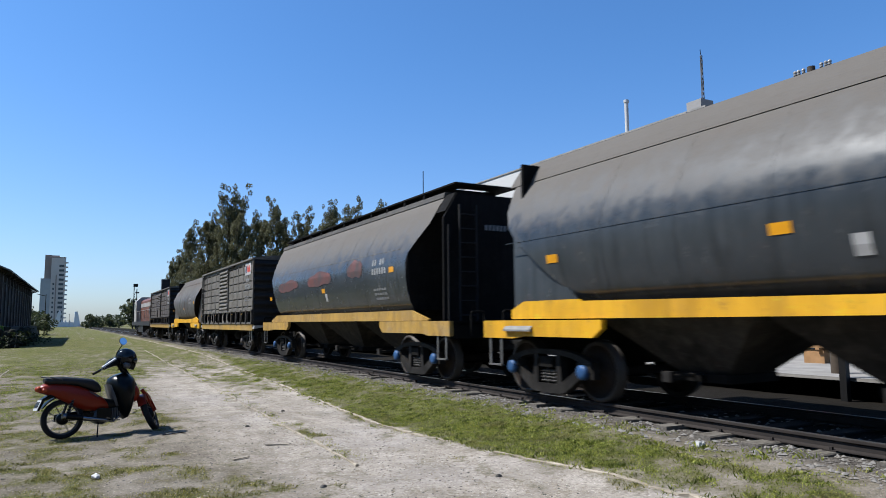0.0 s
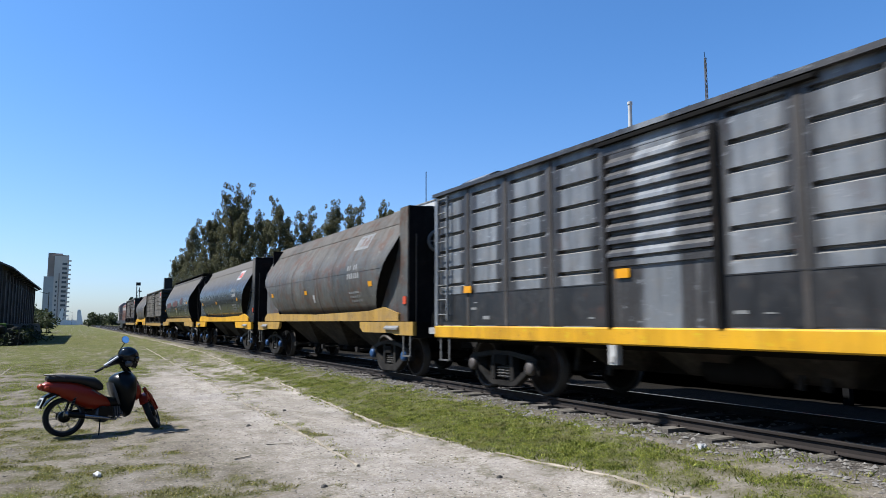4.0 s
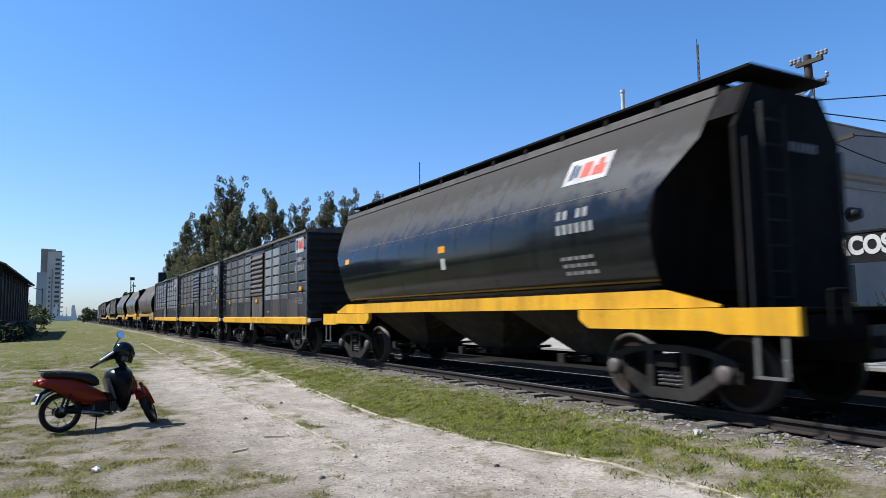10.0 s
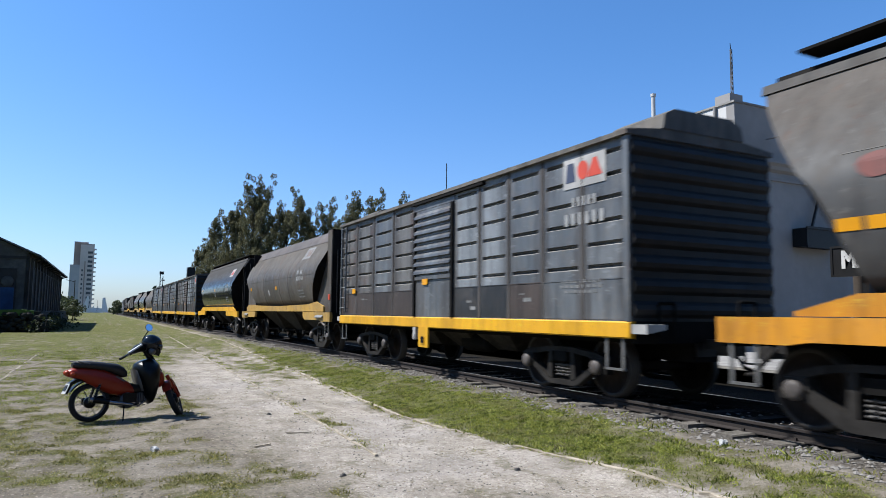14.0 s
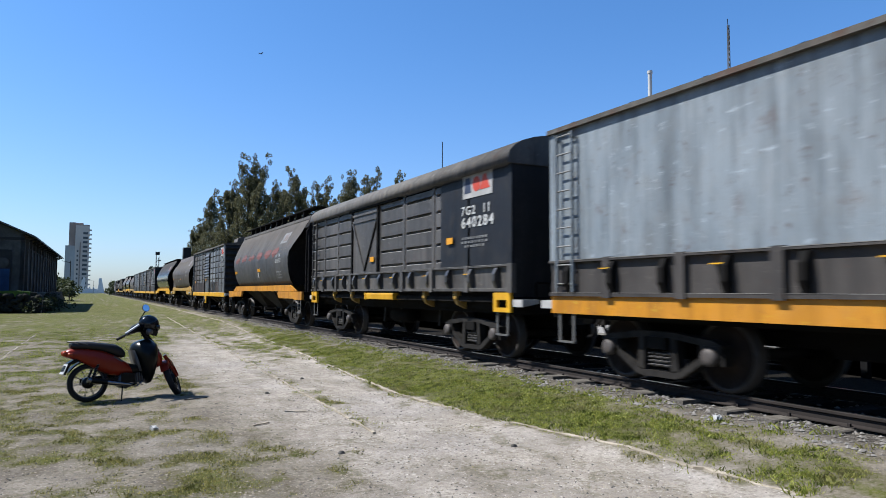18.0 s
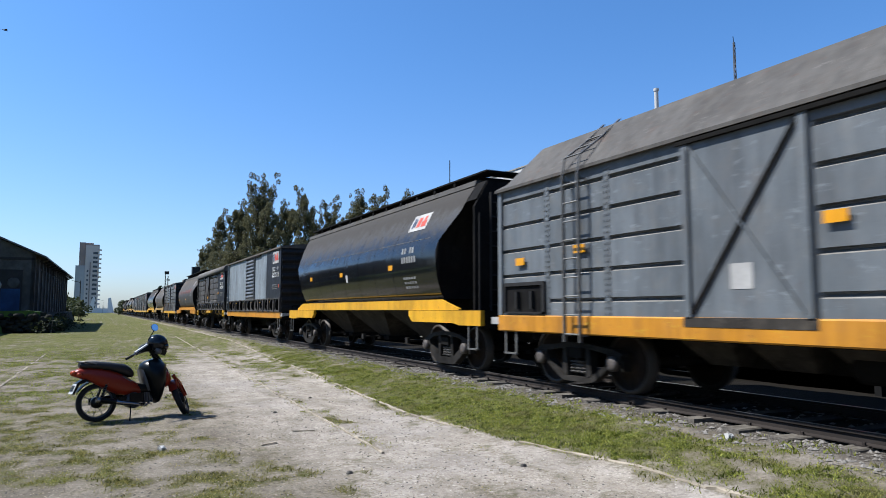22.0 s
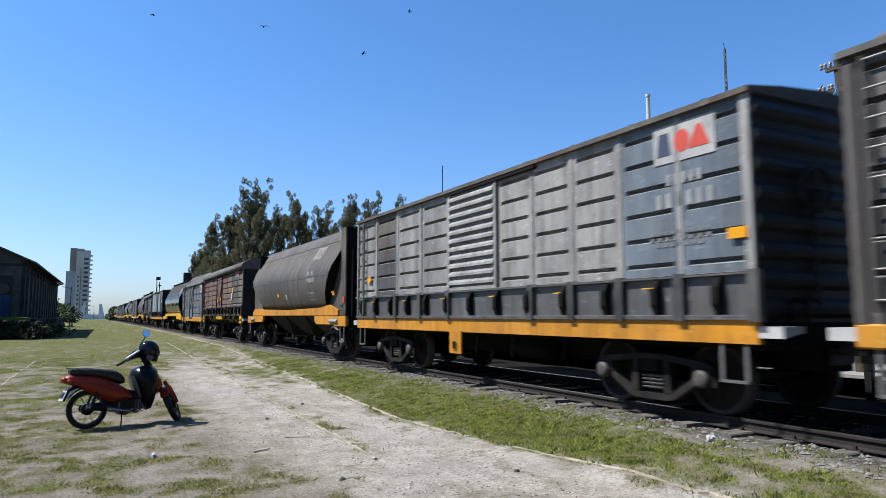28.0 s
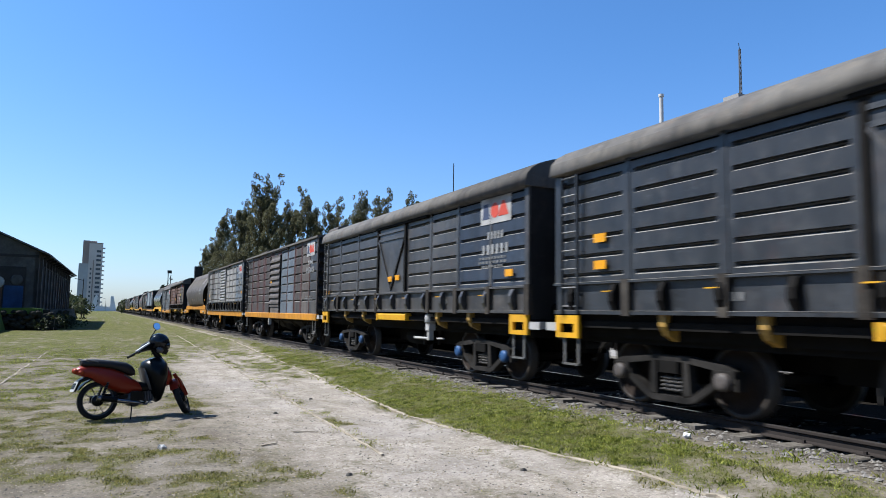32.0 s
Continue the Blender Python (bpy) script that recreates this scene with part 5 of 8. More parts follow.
            cols.append([(-skin(zc + hh - 2 * hh * j / nr) - 0.009, y * half - u * wd / 2, zc + hh - 2 * hh * j / nr) for j in range(nr + 1)])
        for ca, cb in zip(cols, cols[1:]):
            for j in range(nr):
                d.quad(ca[j], ca[j + 1], cb[j + 1], cb[j])
        part("graffiti", d, spec["graffmat"], w)
    if slope:
        part("red_lamp_plate", Geo().box(-1.185, -1.161, -E + 0.05, -E + 0.21, 1.66, 1.84), REFLECT_RED, w)
    return w


def wagon_pose(w, q0, q1):
    """The wagon's place at the clip's start: rows for its run."""
    c = (q0 + q1) / 2
    return [(t, pose(TRACK_X, c + SPEED * t, RAIL_Z)) for t in (0, 8, 16, 24, 32)]


# paints of the wagons
SEAM_RUST = plain("seam_rust", (0.085, 0.066, 0.052), 0.8, 0, 0.5, 2.5, 0.1, dark=(0.065, 0.060, 0.055))
SKIRT_DARK = wagon_paint("paint_lower_dirt", (0.016, 0.017, 0.019), (0.034, 0.033, 0.033), rusty=0.4, dusty=0.14, rough=0.34, spec=0.35)
SKIRT_BROWN = wagon_paint("paint_lower_brown", (0.040, 0.031, 0.026), (0.068, 0.052, 0.044), rusty=0.6, dusty=0.2, rough=0.45, spec=0.3, dust=(0.10, 0.085, 0.075))
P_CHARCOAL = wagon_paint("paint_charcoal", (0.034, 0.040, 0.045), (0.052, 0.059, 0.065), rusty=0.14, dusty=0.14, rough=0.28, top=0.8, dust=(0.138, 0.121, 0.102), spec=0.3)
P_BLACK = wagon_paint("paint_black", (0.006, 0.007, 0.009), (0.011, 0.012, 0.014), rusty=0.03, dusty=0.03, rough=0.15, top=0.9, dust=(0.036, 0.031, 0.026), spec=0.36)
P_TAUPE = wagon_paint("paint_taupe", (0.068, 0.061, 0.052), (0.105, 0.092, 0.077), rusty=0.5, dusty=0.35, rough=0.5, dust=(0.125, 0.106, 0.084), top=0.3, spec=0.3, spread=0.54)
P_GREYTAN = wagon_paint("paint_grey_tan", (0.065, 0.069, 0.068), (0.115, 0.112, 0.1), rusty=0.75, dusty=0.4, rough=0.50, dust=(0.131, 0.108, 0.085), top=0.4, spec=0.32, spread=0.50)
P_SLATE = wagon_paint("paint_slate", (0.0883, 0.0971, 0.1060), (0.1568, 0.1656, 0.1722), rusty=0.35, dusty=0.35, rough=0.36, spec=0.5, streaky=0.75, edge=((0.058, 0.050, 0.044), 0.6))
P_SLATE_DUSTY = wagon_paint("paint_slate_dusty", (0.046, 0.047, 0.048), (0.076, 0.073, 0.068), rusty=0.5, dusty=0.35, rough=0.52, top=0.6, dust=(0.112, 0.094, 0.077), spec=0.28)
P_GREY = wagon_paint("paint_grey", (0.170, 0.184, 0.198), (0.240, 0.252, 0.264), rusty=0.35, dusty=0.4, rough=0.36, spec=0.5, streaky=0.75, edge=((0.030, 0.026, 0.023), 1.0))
P_LIGHT = wagon_paint("paint_light_grey", (0.228, 0.224, 0.215), (0.335, 0.322, 0.298), rusty=0.55, streaky=0.6, dusty=0.45, rough=0.55, dust=(0.12, 0.10, 0.085))
P_PALE_BLUE = wagon_paint("paint_pale_blue", (0.200, 0.236, 0.262), (0.246, 0.280, 0.302), rusty=0.55, streaky=0.62, dusty=0.2, rough=0.5)
P_BLUE_GREY = wagon_paint("paint_blue_grey", (0.110, 0.136, 0.164), (0.152, 0.178, 0.205), rusty=0.45, streaky=0.5, dusty=0.4, rough=0.5)
P_MIDGREY = wagon_paint("paint_mid_grey", (0.105, 0.120, 0.132), (0.140, 0.156, 0.170), rusty=0.14, streaky=0.4, dusty=0.25, rough=0.5)
P_BROWN = wagon_paint("paint_brown", (0.150, 0.066, 0.044), (0.165, 0.098, 0.074), rusty=0.7, dusty=0.5, rough=0.7, dust=(0.165, 0.165, 0.165))
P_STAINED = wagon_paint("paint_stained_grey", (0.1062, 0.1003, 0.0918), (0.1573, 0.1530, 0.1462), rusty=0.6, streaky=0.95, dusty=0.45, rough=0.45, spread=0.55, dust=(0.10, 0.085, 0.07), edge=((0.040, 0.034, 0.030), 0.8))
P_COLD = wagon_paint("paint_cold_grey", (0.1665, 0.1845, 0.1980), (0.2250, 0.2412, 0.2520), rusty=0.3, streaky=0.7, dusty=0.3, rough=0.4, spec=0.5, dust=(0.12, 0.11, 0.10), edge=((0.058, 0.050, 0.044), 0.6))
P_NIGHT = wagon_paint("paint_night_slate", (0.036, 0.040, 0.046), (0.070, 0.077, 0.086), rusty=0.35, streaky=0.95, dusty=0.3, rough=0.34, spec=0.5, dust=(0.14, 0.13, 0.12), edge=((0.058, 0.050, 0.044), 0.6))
P_UMBER = wagon_paint("paint_umber", (0.0682, 0.0550, 0.0473), (0.1155, 0.0979, 0.0858), rusty=0.5, dusty=0.35, rough=0.65, dust=(0.12, 0.10, 0.085))
P_DARK = wagon_paint("paint_dark", (0.036, 0.034, 0.034), (0.070, 0.066, 0.062), rusty=0.3, dusty=0.22, rough=0.36, spec=0.5, streaky=0.75)
P_WOOD = wagon_paint("paint_grey_brown", (0.1, 0.089, 0.073), (0.154, 0.139, 0.115), rusty=0.45, dusty=0.55, rough=0.7)
P_ROOFDARK = wagon_paint("paint_roof_dark", (0.062, 0.057, 0.052), (0.095, 0.088, 0.079), rusty=0.6, dusty=0.4, rough=0.75, dust=(0.11, 0.095, 0.08))
P_ROOF = wagon_paint("paint_roof", (0.0927, 0.0849, 0.0764), (0.1253, 0.1158, 0.1021), rusty=0.5, dusty=0.6, rough=0.75)
P_NAVY = wagon_paint("paint_navy", (0.011, 0.013, 0.018), (0.017, 0.019, 0.023), rusty=0.04, dusty=0.08, rough=0.5, spec=0.2)
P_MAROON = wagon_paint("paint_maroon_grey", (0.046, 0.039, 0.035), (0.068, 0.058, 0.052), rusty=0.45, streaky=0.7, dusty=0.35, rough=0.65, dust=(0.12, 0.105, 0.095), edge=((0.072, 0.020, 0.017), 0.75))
P_SMOKED = wagon_paint("paint_smoked", (0.066, 0.060, 0.054), (0.110, 0.100, 0.090), rusty=0.3, dusty=0.35, rough=0.45, streaky=0.7, spec=0.4, dust=(0.14, 0.125, 0.11))
P_GRIME = wagon_paint("paint_grimy_post", (0.036, 0.031, 0.028), (0.062, 0.054, 0.048), rusty=0.3, dusty=0.2, rough=0.65, dust=(0.10, 0.09, 0.08))
P_OXIDE = wagon_paint("paint_oxide_red", (0.072, 0.024, 0.020), (0.085, 0.045, 0.038), rusty=0.4, dusty=0.25, rough=0.65, dust=(0.09, 0.08, 0.07))
P_DEEPBLUE = wagon_paint("paint_deep_blue", (0.022, 0.032, 0.052), (0.036, 0.050, 0.075), rusty=0.1, dusty=0.2, rough=0.45, spec=0.35, dust=(0.12, 0.12, 0.125))
P_BLUEDARK = wagon_paint("paint_blue_black", (0.0168, 0.0192, 0.0224), (0.0336, 0.0368, 0.0416), rusty=0.2, dusty=0.22, rough=0.36, streaky=0.6, spec=0.55, dust=(0.13, 0.125, 0.12))
GRAFF_BRIGHT = plain("graffiti_pale_red", (0.175, 0.055, 0.045), 0.75, 0, 0.5, 4, dark=(0.105, 0.048, 0.042))
GRAFF_RED = plain("graffiti_red", (0.154, 0.046, 0.037), 0.7, 0, 0.6, 5, dark=(0.054, 0.039, 0.037))
LOGO_RED_OLD = plain("logo_red_faded", (0.20, 0.145, 0.125), 0.7, 0, 0.4, 6, 0)

H, B = hopper_wagon, box_wagon
CONSIST = [
    (B, 52.5, 64.6, dict(label="dark brown stake-sided box wagon behind the locomotive", paint=P_UMBER, stake=True, roof="flat", roofmat=P_ROOF, sill=YELLOW_OLD)),
    (H, 39.9, 51.3, dict(label="grey weathered hopper wagon with a yellow sill", seam=0.06, seammat=SEAM_RUST, paint=P_GREYTAN, sill=YELLOW, kind="slope", logo=False)),
    (B, 27.6, 39.0, dict(label="grey-brown stake-sided box wagon with louvred door", paint=P_WOOD, stake=True, door="full", roofmat=P_WOOD, sill=YELLOW_OLD)),
    (H, 11.6, 25.9, dict(label="charcoal hopper wagon with faded red graffiti", paint=P_CHARCOAL, sill=YELLOW_OLD, kind="barrel", walk=True, cap="blue", logo=False, graffmat=GRAFF_RED, graffiti=[(0.55, 2.45, 2.6, 0.42), (0.1, 2.5, 2.4, 0.5), (-0.3, 2.6, 1.2, 0.55)])),
    (H, -3.25, 10.35, dict(label="charcoal grey hopper wagon with a bright yellow sill", paint=P_CHARCOAL, sill=YELLOW, cap="blue", refl=[(-0.57, 2.26), (0.14, 2.20), (0.71, 2.20)])),
    (H, -18.1, -4.4, dict(label="rust-stained grey hopper wagon with a worn yellow sill", seam=0.05, seammat=SEAM_RUST, paint=P_GREYTAN, sill=YELLOW_OLD, cap="blue", logo="faded", refl=[(-0.64, 2.20), (0.13, 2.16), (0.71, 2.20)])),
    (B, -31.15, -19.15, dict(label="dark grey ribbed box wagon with yellow sill", skirt=[SKIRT_DARK], postmat=P_GRIME, paint=P_GREY, doormat=P_GREY, hatches=(0.92,), refl=[(0.78, 1.85), (0.1, 1.9)])),
    (B, -44.8, -32.25, dict(label="dark ribbed box wagon with pale streaked panels", skirt=[SKIRT_DARK, SKIRT_DARK, SKIRT_BROWN, SKIRT_DARK], postmat=P_GRIME, paint=P_NIGHT, roofmat=P_ROOF, hatches=(0.9, -0.9), alt=[P_STAINED, P_STAINED, P_STAINED, P_STAINED, P_SLATE, P_SLATE, None, None, None], refl=[(0.78, 1.85), (0.01, 1.89), (-0.733, 2.34), (-0.927, 1.96)], logo="faded")),
    (B, -58.2, -45.95, dict(label="dark slate ribbed box wagon with a red and white badge", skirt=[SKIRT_DARK, SKIRT_BROWN], postmat=P_GRIME, paint=P_NIGHT, alt=[P_STAINED, P_STAINED, P_STAINED, P_SLATE, P_COLD, P_COLD, None, None, None], doormat=P_UMBER, roofmat=P_ROOF, hatches=(0.9,), logo_y=0.80, logo_w=0.84, refl=[(0.78, 1.8), (0.0, 1.8), (-0.9, 2.06)])),
    (H, -74.2, -59.7, dict(label="glossy black hopper wagon with a roof running board", paint=P_BLACK, sill=YELLOW, kind="barrel", walk=True, dock_at=(0.026, 2.20), refl=[(0.03, 2.49), (0.74, 2.61)])),
    (H, -89.4, -75.45, dict(label="taupe dusty hopper wagon with a yellow sill", seam=0.05, seammat=SEAM_RUST, coaming=P_UMBER, paint=P_TAUPE, sill=YELLOW_OLD, logo="faded", dock_at=(0.22, 2.04), refl=[(0.034, 2.21), (0.72, 2.26)])),
    (B, -102.75, -90.42, dict(label="blue-grey ribbed box wagon with a red and white badge", skirt=[SKIRT_BROWN, SKIRT_BROWN, SKIRT_BROWN, SKIRT_BROWN, SKIRT_DARK, SKIRT_DARK, SKIRT_BROWN, P_SLATE, P_SLATE], postmat=P_GRIME, paint=P_SLATE, alt=[P_STAINED, P_STAINED, P_SLATE, P_STAINED, P_COLD, P_COLD, P_SLATE, P_SLATE, P_SLATE], roofmat=P_ROOF, hatches=(-0.92, 0.9), tab=0.06, refl=[(0.8, 1.85), (0.05, 1.95)])),
    (H, -118.0, -104.2, dict(label="grey hopper wagon with red graffiti patches and a roof running board", paint=P_SLATE_DUSTY, board=0.30, sill=YELLOW_ORANGE, kind="barrel", walk=True, graffmat=GRAFF_BRIGHT, graffiti=[(0.69, 2.76, 0.95, 0.34), (0.47, 2.80, 1.1, 0.40), (0.27, 2.74, 0.7, 0.26), (0.19, 2.80, 0.6, 0.26), (0.004, 2.81, 1.15, 0.40), (-0.217, 2.82, 1.25, 0.42), (-0.40, 2.84, 1.1, 0.42)], refl=[(0.018, 2.17), (-0.02, 2.17), (0.72, 2.17), (0.765, 2.17)], logo="faded")),
    (B, -131.3, -119.3, dict(label="sooty brown-black stake-sided box wagon with a rounded roof", paint=P_SMOKED, stakemat=P_SMOKED, pocketmat=P_DARK, eave=3.55, rise=0.62, roof="round", roofmat=P_ROOF, stake=True, door="vee", door_w=2.0, door_c=1.2, ribs=5, rib_w=0.86, nf=3, nr=4, panel=P_NAVY, number=("7G2  11", "640284"), logo_z=3.35, logo_y=1.22, logo_w=1.12, sill=P_DARK, yellow_step=True, endribs=0, refl=[(-0.62, 2.3), (0.1, 2.1)])),
    (B, -145.1, -132.45, dict(label="pale blue-grey box wagon with a louvred door and black end panel", paint=P_PALE_BLUE, ribs=0, posts=False, stake=True, lowmat=P_GRIME, stakemat=P_GRIME, door="full", door_w=2.0, door_c=-0.1, doormat=P_SLATE, roofmat=P_GREYTAN, panel=P_NAVY, number=("7G2  11", "652511"), sill=YELLOW_ORANGE, hatches="ring", logo_w=1.1, red=[(-0.96, 2.25)])),
    (H, -161.3, -146.6, dict(label="black glossy hopper wagon with a clean yellow sill", paint=P_BLACK, sill=YELLOW, kind="barrel", walk=True, dock_at=(0.088, 2.18), refl=[(-0.377, 2.32), (0.156, 2.32), (0.601, 2.32)])),
    (B, -172.6, -162.0, dict(label="mid-grey box wagon with a pitched roof and cross-braced door", paint=P_MIDGREY, ladder_in=2.32, ladder_drop=0.5, sill_z=0.88, bogie_in=1.85, rivets=True, ladmat=PALE_METAL, lever_box=True, eave=3.42, rise=0.80, roof="pitch", logo_y=0.86, logo_z=3.08, roofmat=P_ROOFDARK, ribs=5, rib_w=0.94, nf=3, nr=3, door="cross", door_w=1.72, door_c=-0.03, endribs=0, sill=YELLOW_ORANGE, refl=[(0.86, 2.1), (0.55, 2.2), (-0.22, 2.2)])),
    (B, -186.0, -173.45, dict(label="rusty brown stake-sided box wagon with a rounded roof", postmat=P_UMBER, paint=P_BROWN, alt=[None, None, None, None, None, P_UMBER, P_WOOD], eave=3.55, rise=0.62, roof="round", roofmat=P_ROOF, stake=True, lowmat=P_DARK, door="vee", door_w=1.72, door_c=0.36, bogie_in=2.35, logo_y=1.6, logo="faded", placard=True, ribs=6, rib_w=0.88, nf=3, nr=4, sill=P_DARK, yellow_step=True, endribs=0, hatches="ring", refl=[(0.854, 2.19), (0.097, 2.29), (0.105, 2.15), (-0.02, 2.18)])),
    (H, -201.0, -187.4, dict(label="taupe hopper wagon with a brown roof edge", seam=0.06, seammat=SEAM_RUST, paint=P_TAUPE, coaming=P_UMBER, sill=YELLOW_ORANGE, logo="faded", refl=[(-0.8, 1.95), (0.2, 2.05)])),
    (B, -214.7, -202.0, dict(label="light grey stake-sided box wagon with louvred door", paint=P_LIGHT, ribs=6, rib_w=0.8, stake=True, lowmat=P_SLATE, stakemat=P_DARK, door="full", door_w=1.9, door_c=0.0, doormat=P_LIGHT, roofmat=P_GREYTAN, sill=YELLOW_ORANGE, hatches="ring", tab=0.1, wheel=True, refl=[(0.85, 2.2), (-0.97, 2.2)], alt=[None, P_GREYTAN, None, None, None, None, None, P_BLUE_GREY, P_BLUE_GREY])),
    (B, -228.5, -215.8, dict(label="brown ribbed box wagon with a pale blue panel", flat=0.3, postmat=P_OXIDE, ribs=7, paint=P_MAROON, alt=[P_SMOKED, None, None, None, P_BLUE_GREY, P_BLUE_GREY, None, P_UMBER, P_DARK], split=0.12, doormat=P_UMBER, roofmat=P_ROOF, sill=YELLOW_ORANGE, hatches=(0.92, -0.92), refl=[(0.1, 2.5)])),
    (B, -241.4, -229.3, dict(label="dark stake-sided box wagon with a rounded grey roof", paint=P_DARK, eave=3.50, rise=0.62, roof="round", roofmat=P_ROOF, stake=True, lowmat=P_DARK, bogie_in=2.12, door="vee", door_w=1.9, door_c=0.2, ribs=6, rib_w=0.86, nf=3, nr=4, alt=[None, None, None, None, None, P_DEEPBLUE, P_DEEPBLUE], sill=P_DARK, yellow_step=True, endribs=0, logo_y=1.15, logo_z=3.22, logo_w=1.1, hatches=(0.93,), sink=0.18, cap="blue", ladmat=PALE_METAL, distributor=True, pocketmat=P_DARK, refl=[(0.91, 1.86), (0.038, 2.10), (-0.041, 2.12), (-0.9, 2.0)])),
    (B, -254.5, -242.2, dict(label="dark slate stake-sided box wagon with a rounded roof", paint=P_BLUEDARK, eave=3.50, rise=0.62, roof="round", roofmat=P_ROOF, stake=True, lowmat=P_BLUEDARK, bogie_in=2.12, door="vee", door_w=1.9, door_c=0.2, ribs=6, rib_w=0.86, nf=3, nr=4, sill=P_DARK, yellow_step=True, endribs=0, refl=[(0.82, 2.4), (0.82, 2.0)])),
]
WAGONS = []
for make, q0, q1, spec in CONSIST:
    WAGONS.append((make(q0, q1, spec), q0, q1))
# ---- the yard: sheds, houses, poles ----
SHED_WALL = plain("shed_corrugated_iron", (0.1045, 0.0978, 0.0918), 0.7, 0.2, 0.5, 1.2, dark=(0.0391, 0.0357, 0.0331))
SHED_DARK = plain("shed_timber_dark", (0.035, 0.032, 0.031), 0.85, 0, 0.4, 2)
SHED_ROOF = plain("shed_roof_iron", (0.154, 0.146, 0.139), 0.6, 0.3, 0.4, 1.0)
MURAL_BLUE = plain("door_paint_blue", (0.02, 0.06, 0.16), 0.8, 0, 0.5, 1.5)
MURAL_BROWN = plain("door_paint_brown", (0.108, 0.054, 0.031), 0.8, 0, 0.4, 1.5)
RUBBLE = plain("rubble_stone", (0.036, 0.034, 0.022), 0.95, 0, 0.6, 2, 0.5)
CONCRETE = plain("pale_concrete", (0.323, 0.308, 0.285), 0.85, 0, 0.35, 3, 0.3)
OLD_KERB = plain("kerb_cement", (0.46, 0.40, 0.31), 0.9, 0, 0.45, 7, 0.5, dark=(0.22, 0.185, 0.135))
WHITE_WALL = plain("white_render", (0.616, 0.608, 0.585), 0.8, 0, 0.12, 0.5, 0.15)
GREY_RENDER = plain("grey_render", (0.354, 0.339, 0.323), 0.85, 0, 0.25, 0.7, 0.15)
TOWER_PALE = plain("tower_render_pale", (0.78, 0.70, 0.64), 0.8, 0, 0.15, 0.15, 0)
TOWER_GREY = plain("tower_render_grey", (0.55, 0.565, 0.57), 0.85, 0, 0.2, 0.15, 0)
TOWER_BROWN = plain("tower_brick", (0.42, 0.35, 0.315), 0.85, 0, 0.2, 0.2, 0)
GATE_WHITE = plain("gate_white", (0.95, 0.94, 0.93), 0.7, 0, 0.1, 0.3, 0)
TOWER_GLASS = plain("tower_window", (0.11, 0.13, 0.15), 0.3, 0, 0.3, 0.5, 0)
WOOD_POLE = plain("pole_timber", (0.077, 0.058, 0.042), 0.85, 0, 0.4, 4, 0.4)
PORCELAIN = plain("insulator_glaze", (0.34, 0.325, 0.30), 0.2, 0, 0.2, 6, 0)
BLACK_METAL = plain("black_metal", (0.017, 0.017, 0.018), 0.5, 0.3, 0.4, 6)
WHITE_PAINT = plain("white_paint", (0.601, 0.593, 0.57), 0.6, 0, 0.15, 3)
CABLE = plain("cable_black", (0.015, 0.015, 0.015), 0.6, 0, 0.3, 6, 0)
FLAG_WHITE = plain("flag_white", (0.616, 0.616, 0.616), 0.8, 0, 0.08, 3, 0)
FLAG_BLUE = plain("flag_sky_blue", (0.123, 0.277, 0.508), 0.8, 0, 0.1, 3, 0)
SLEEPER = plain("sleeper_timber", (0.146, 0.135, 0.119), 0.9, 0, 0.5, 5, 0.5)
BALLAST = plain("ballast_stone", (0.285, 0.265, 0.24), 0.9, 0, 0.45, 12, 0.3)
CRATE = plain("crate_timber", (0.37, 0.208, 0.092), 0.8, 0, 0.3, 5, 0.2)
TANK_RED = plain("tank_red", (0.385, 0.039, 0.027), 0.45, 0, 0.2, 4)


def shaded_sleeper():
    m, nt, p = nodes_of("sleeper_timber_shaded")
    vec = coords(nt)
    fine, broad = noise_tex(nt, coords(nt, (0.2, 1, 1)), 30, 5, 0.7), noise_tex(nt, vec, 3)
    c = mix(nt, ramp(nt, fine, 0.35, 0.68), (0.075, 0.066, 0.055), (0.19, 0.172, 0.148))
    tc, sp, ab = nt.nodes.new("ShaderNodeTexCoord"), nt.nodes.new("ShaderNodeSeparateXYZ"), nt.nodes.new("ShaderNodeMath")
    nt.links.new(tc.outputs["Object"], sp.inputs[0])
    ab.operation = "ABSOLUTE"
    nt.links.new(sp.outputs[0], ab.inputs[0])
    ad = nt.nodes.new("ShaderNodeMath")
    nt.links.new(ab.outputs[0], ad.inputs[0])
    nt.links.new(mul(nt, broad, 0.3), ad.inputs[1])
    # near-black middle: shade below the wagons, painted into the timber
    c = mix(nt, ramp(nt, ad.outputs[0], 1.12, 0.95), c, (0.018, 0.016, 0.015))
    nt.links.new(c, p.inputs["Base Color"])
    p.inputs["Roughness"].default_value = 0.9
    p.inputs["Specular IOR Level"].default_value = 0.15
    bump(nt, p, fine, 0.5)
    return m


SLEEPER_SHADED = shaded_sleeper()
BALLAST_PALE = plain("ballast_stone_pale", (0.25, 0.225, 0.195), 0.9, 0, 0.5, 12, 0.3)


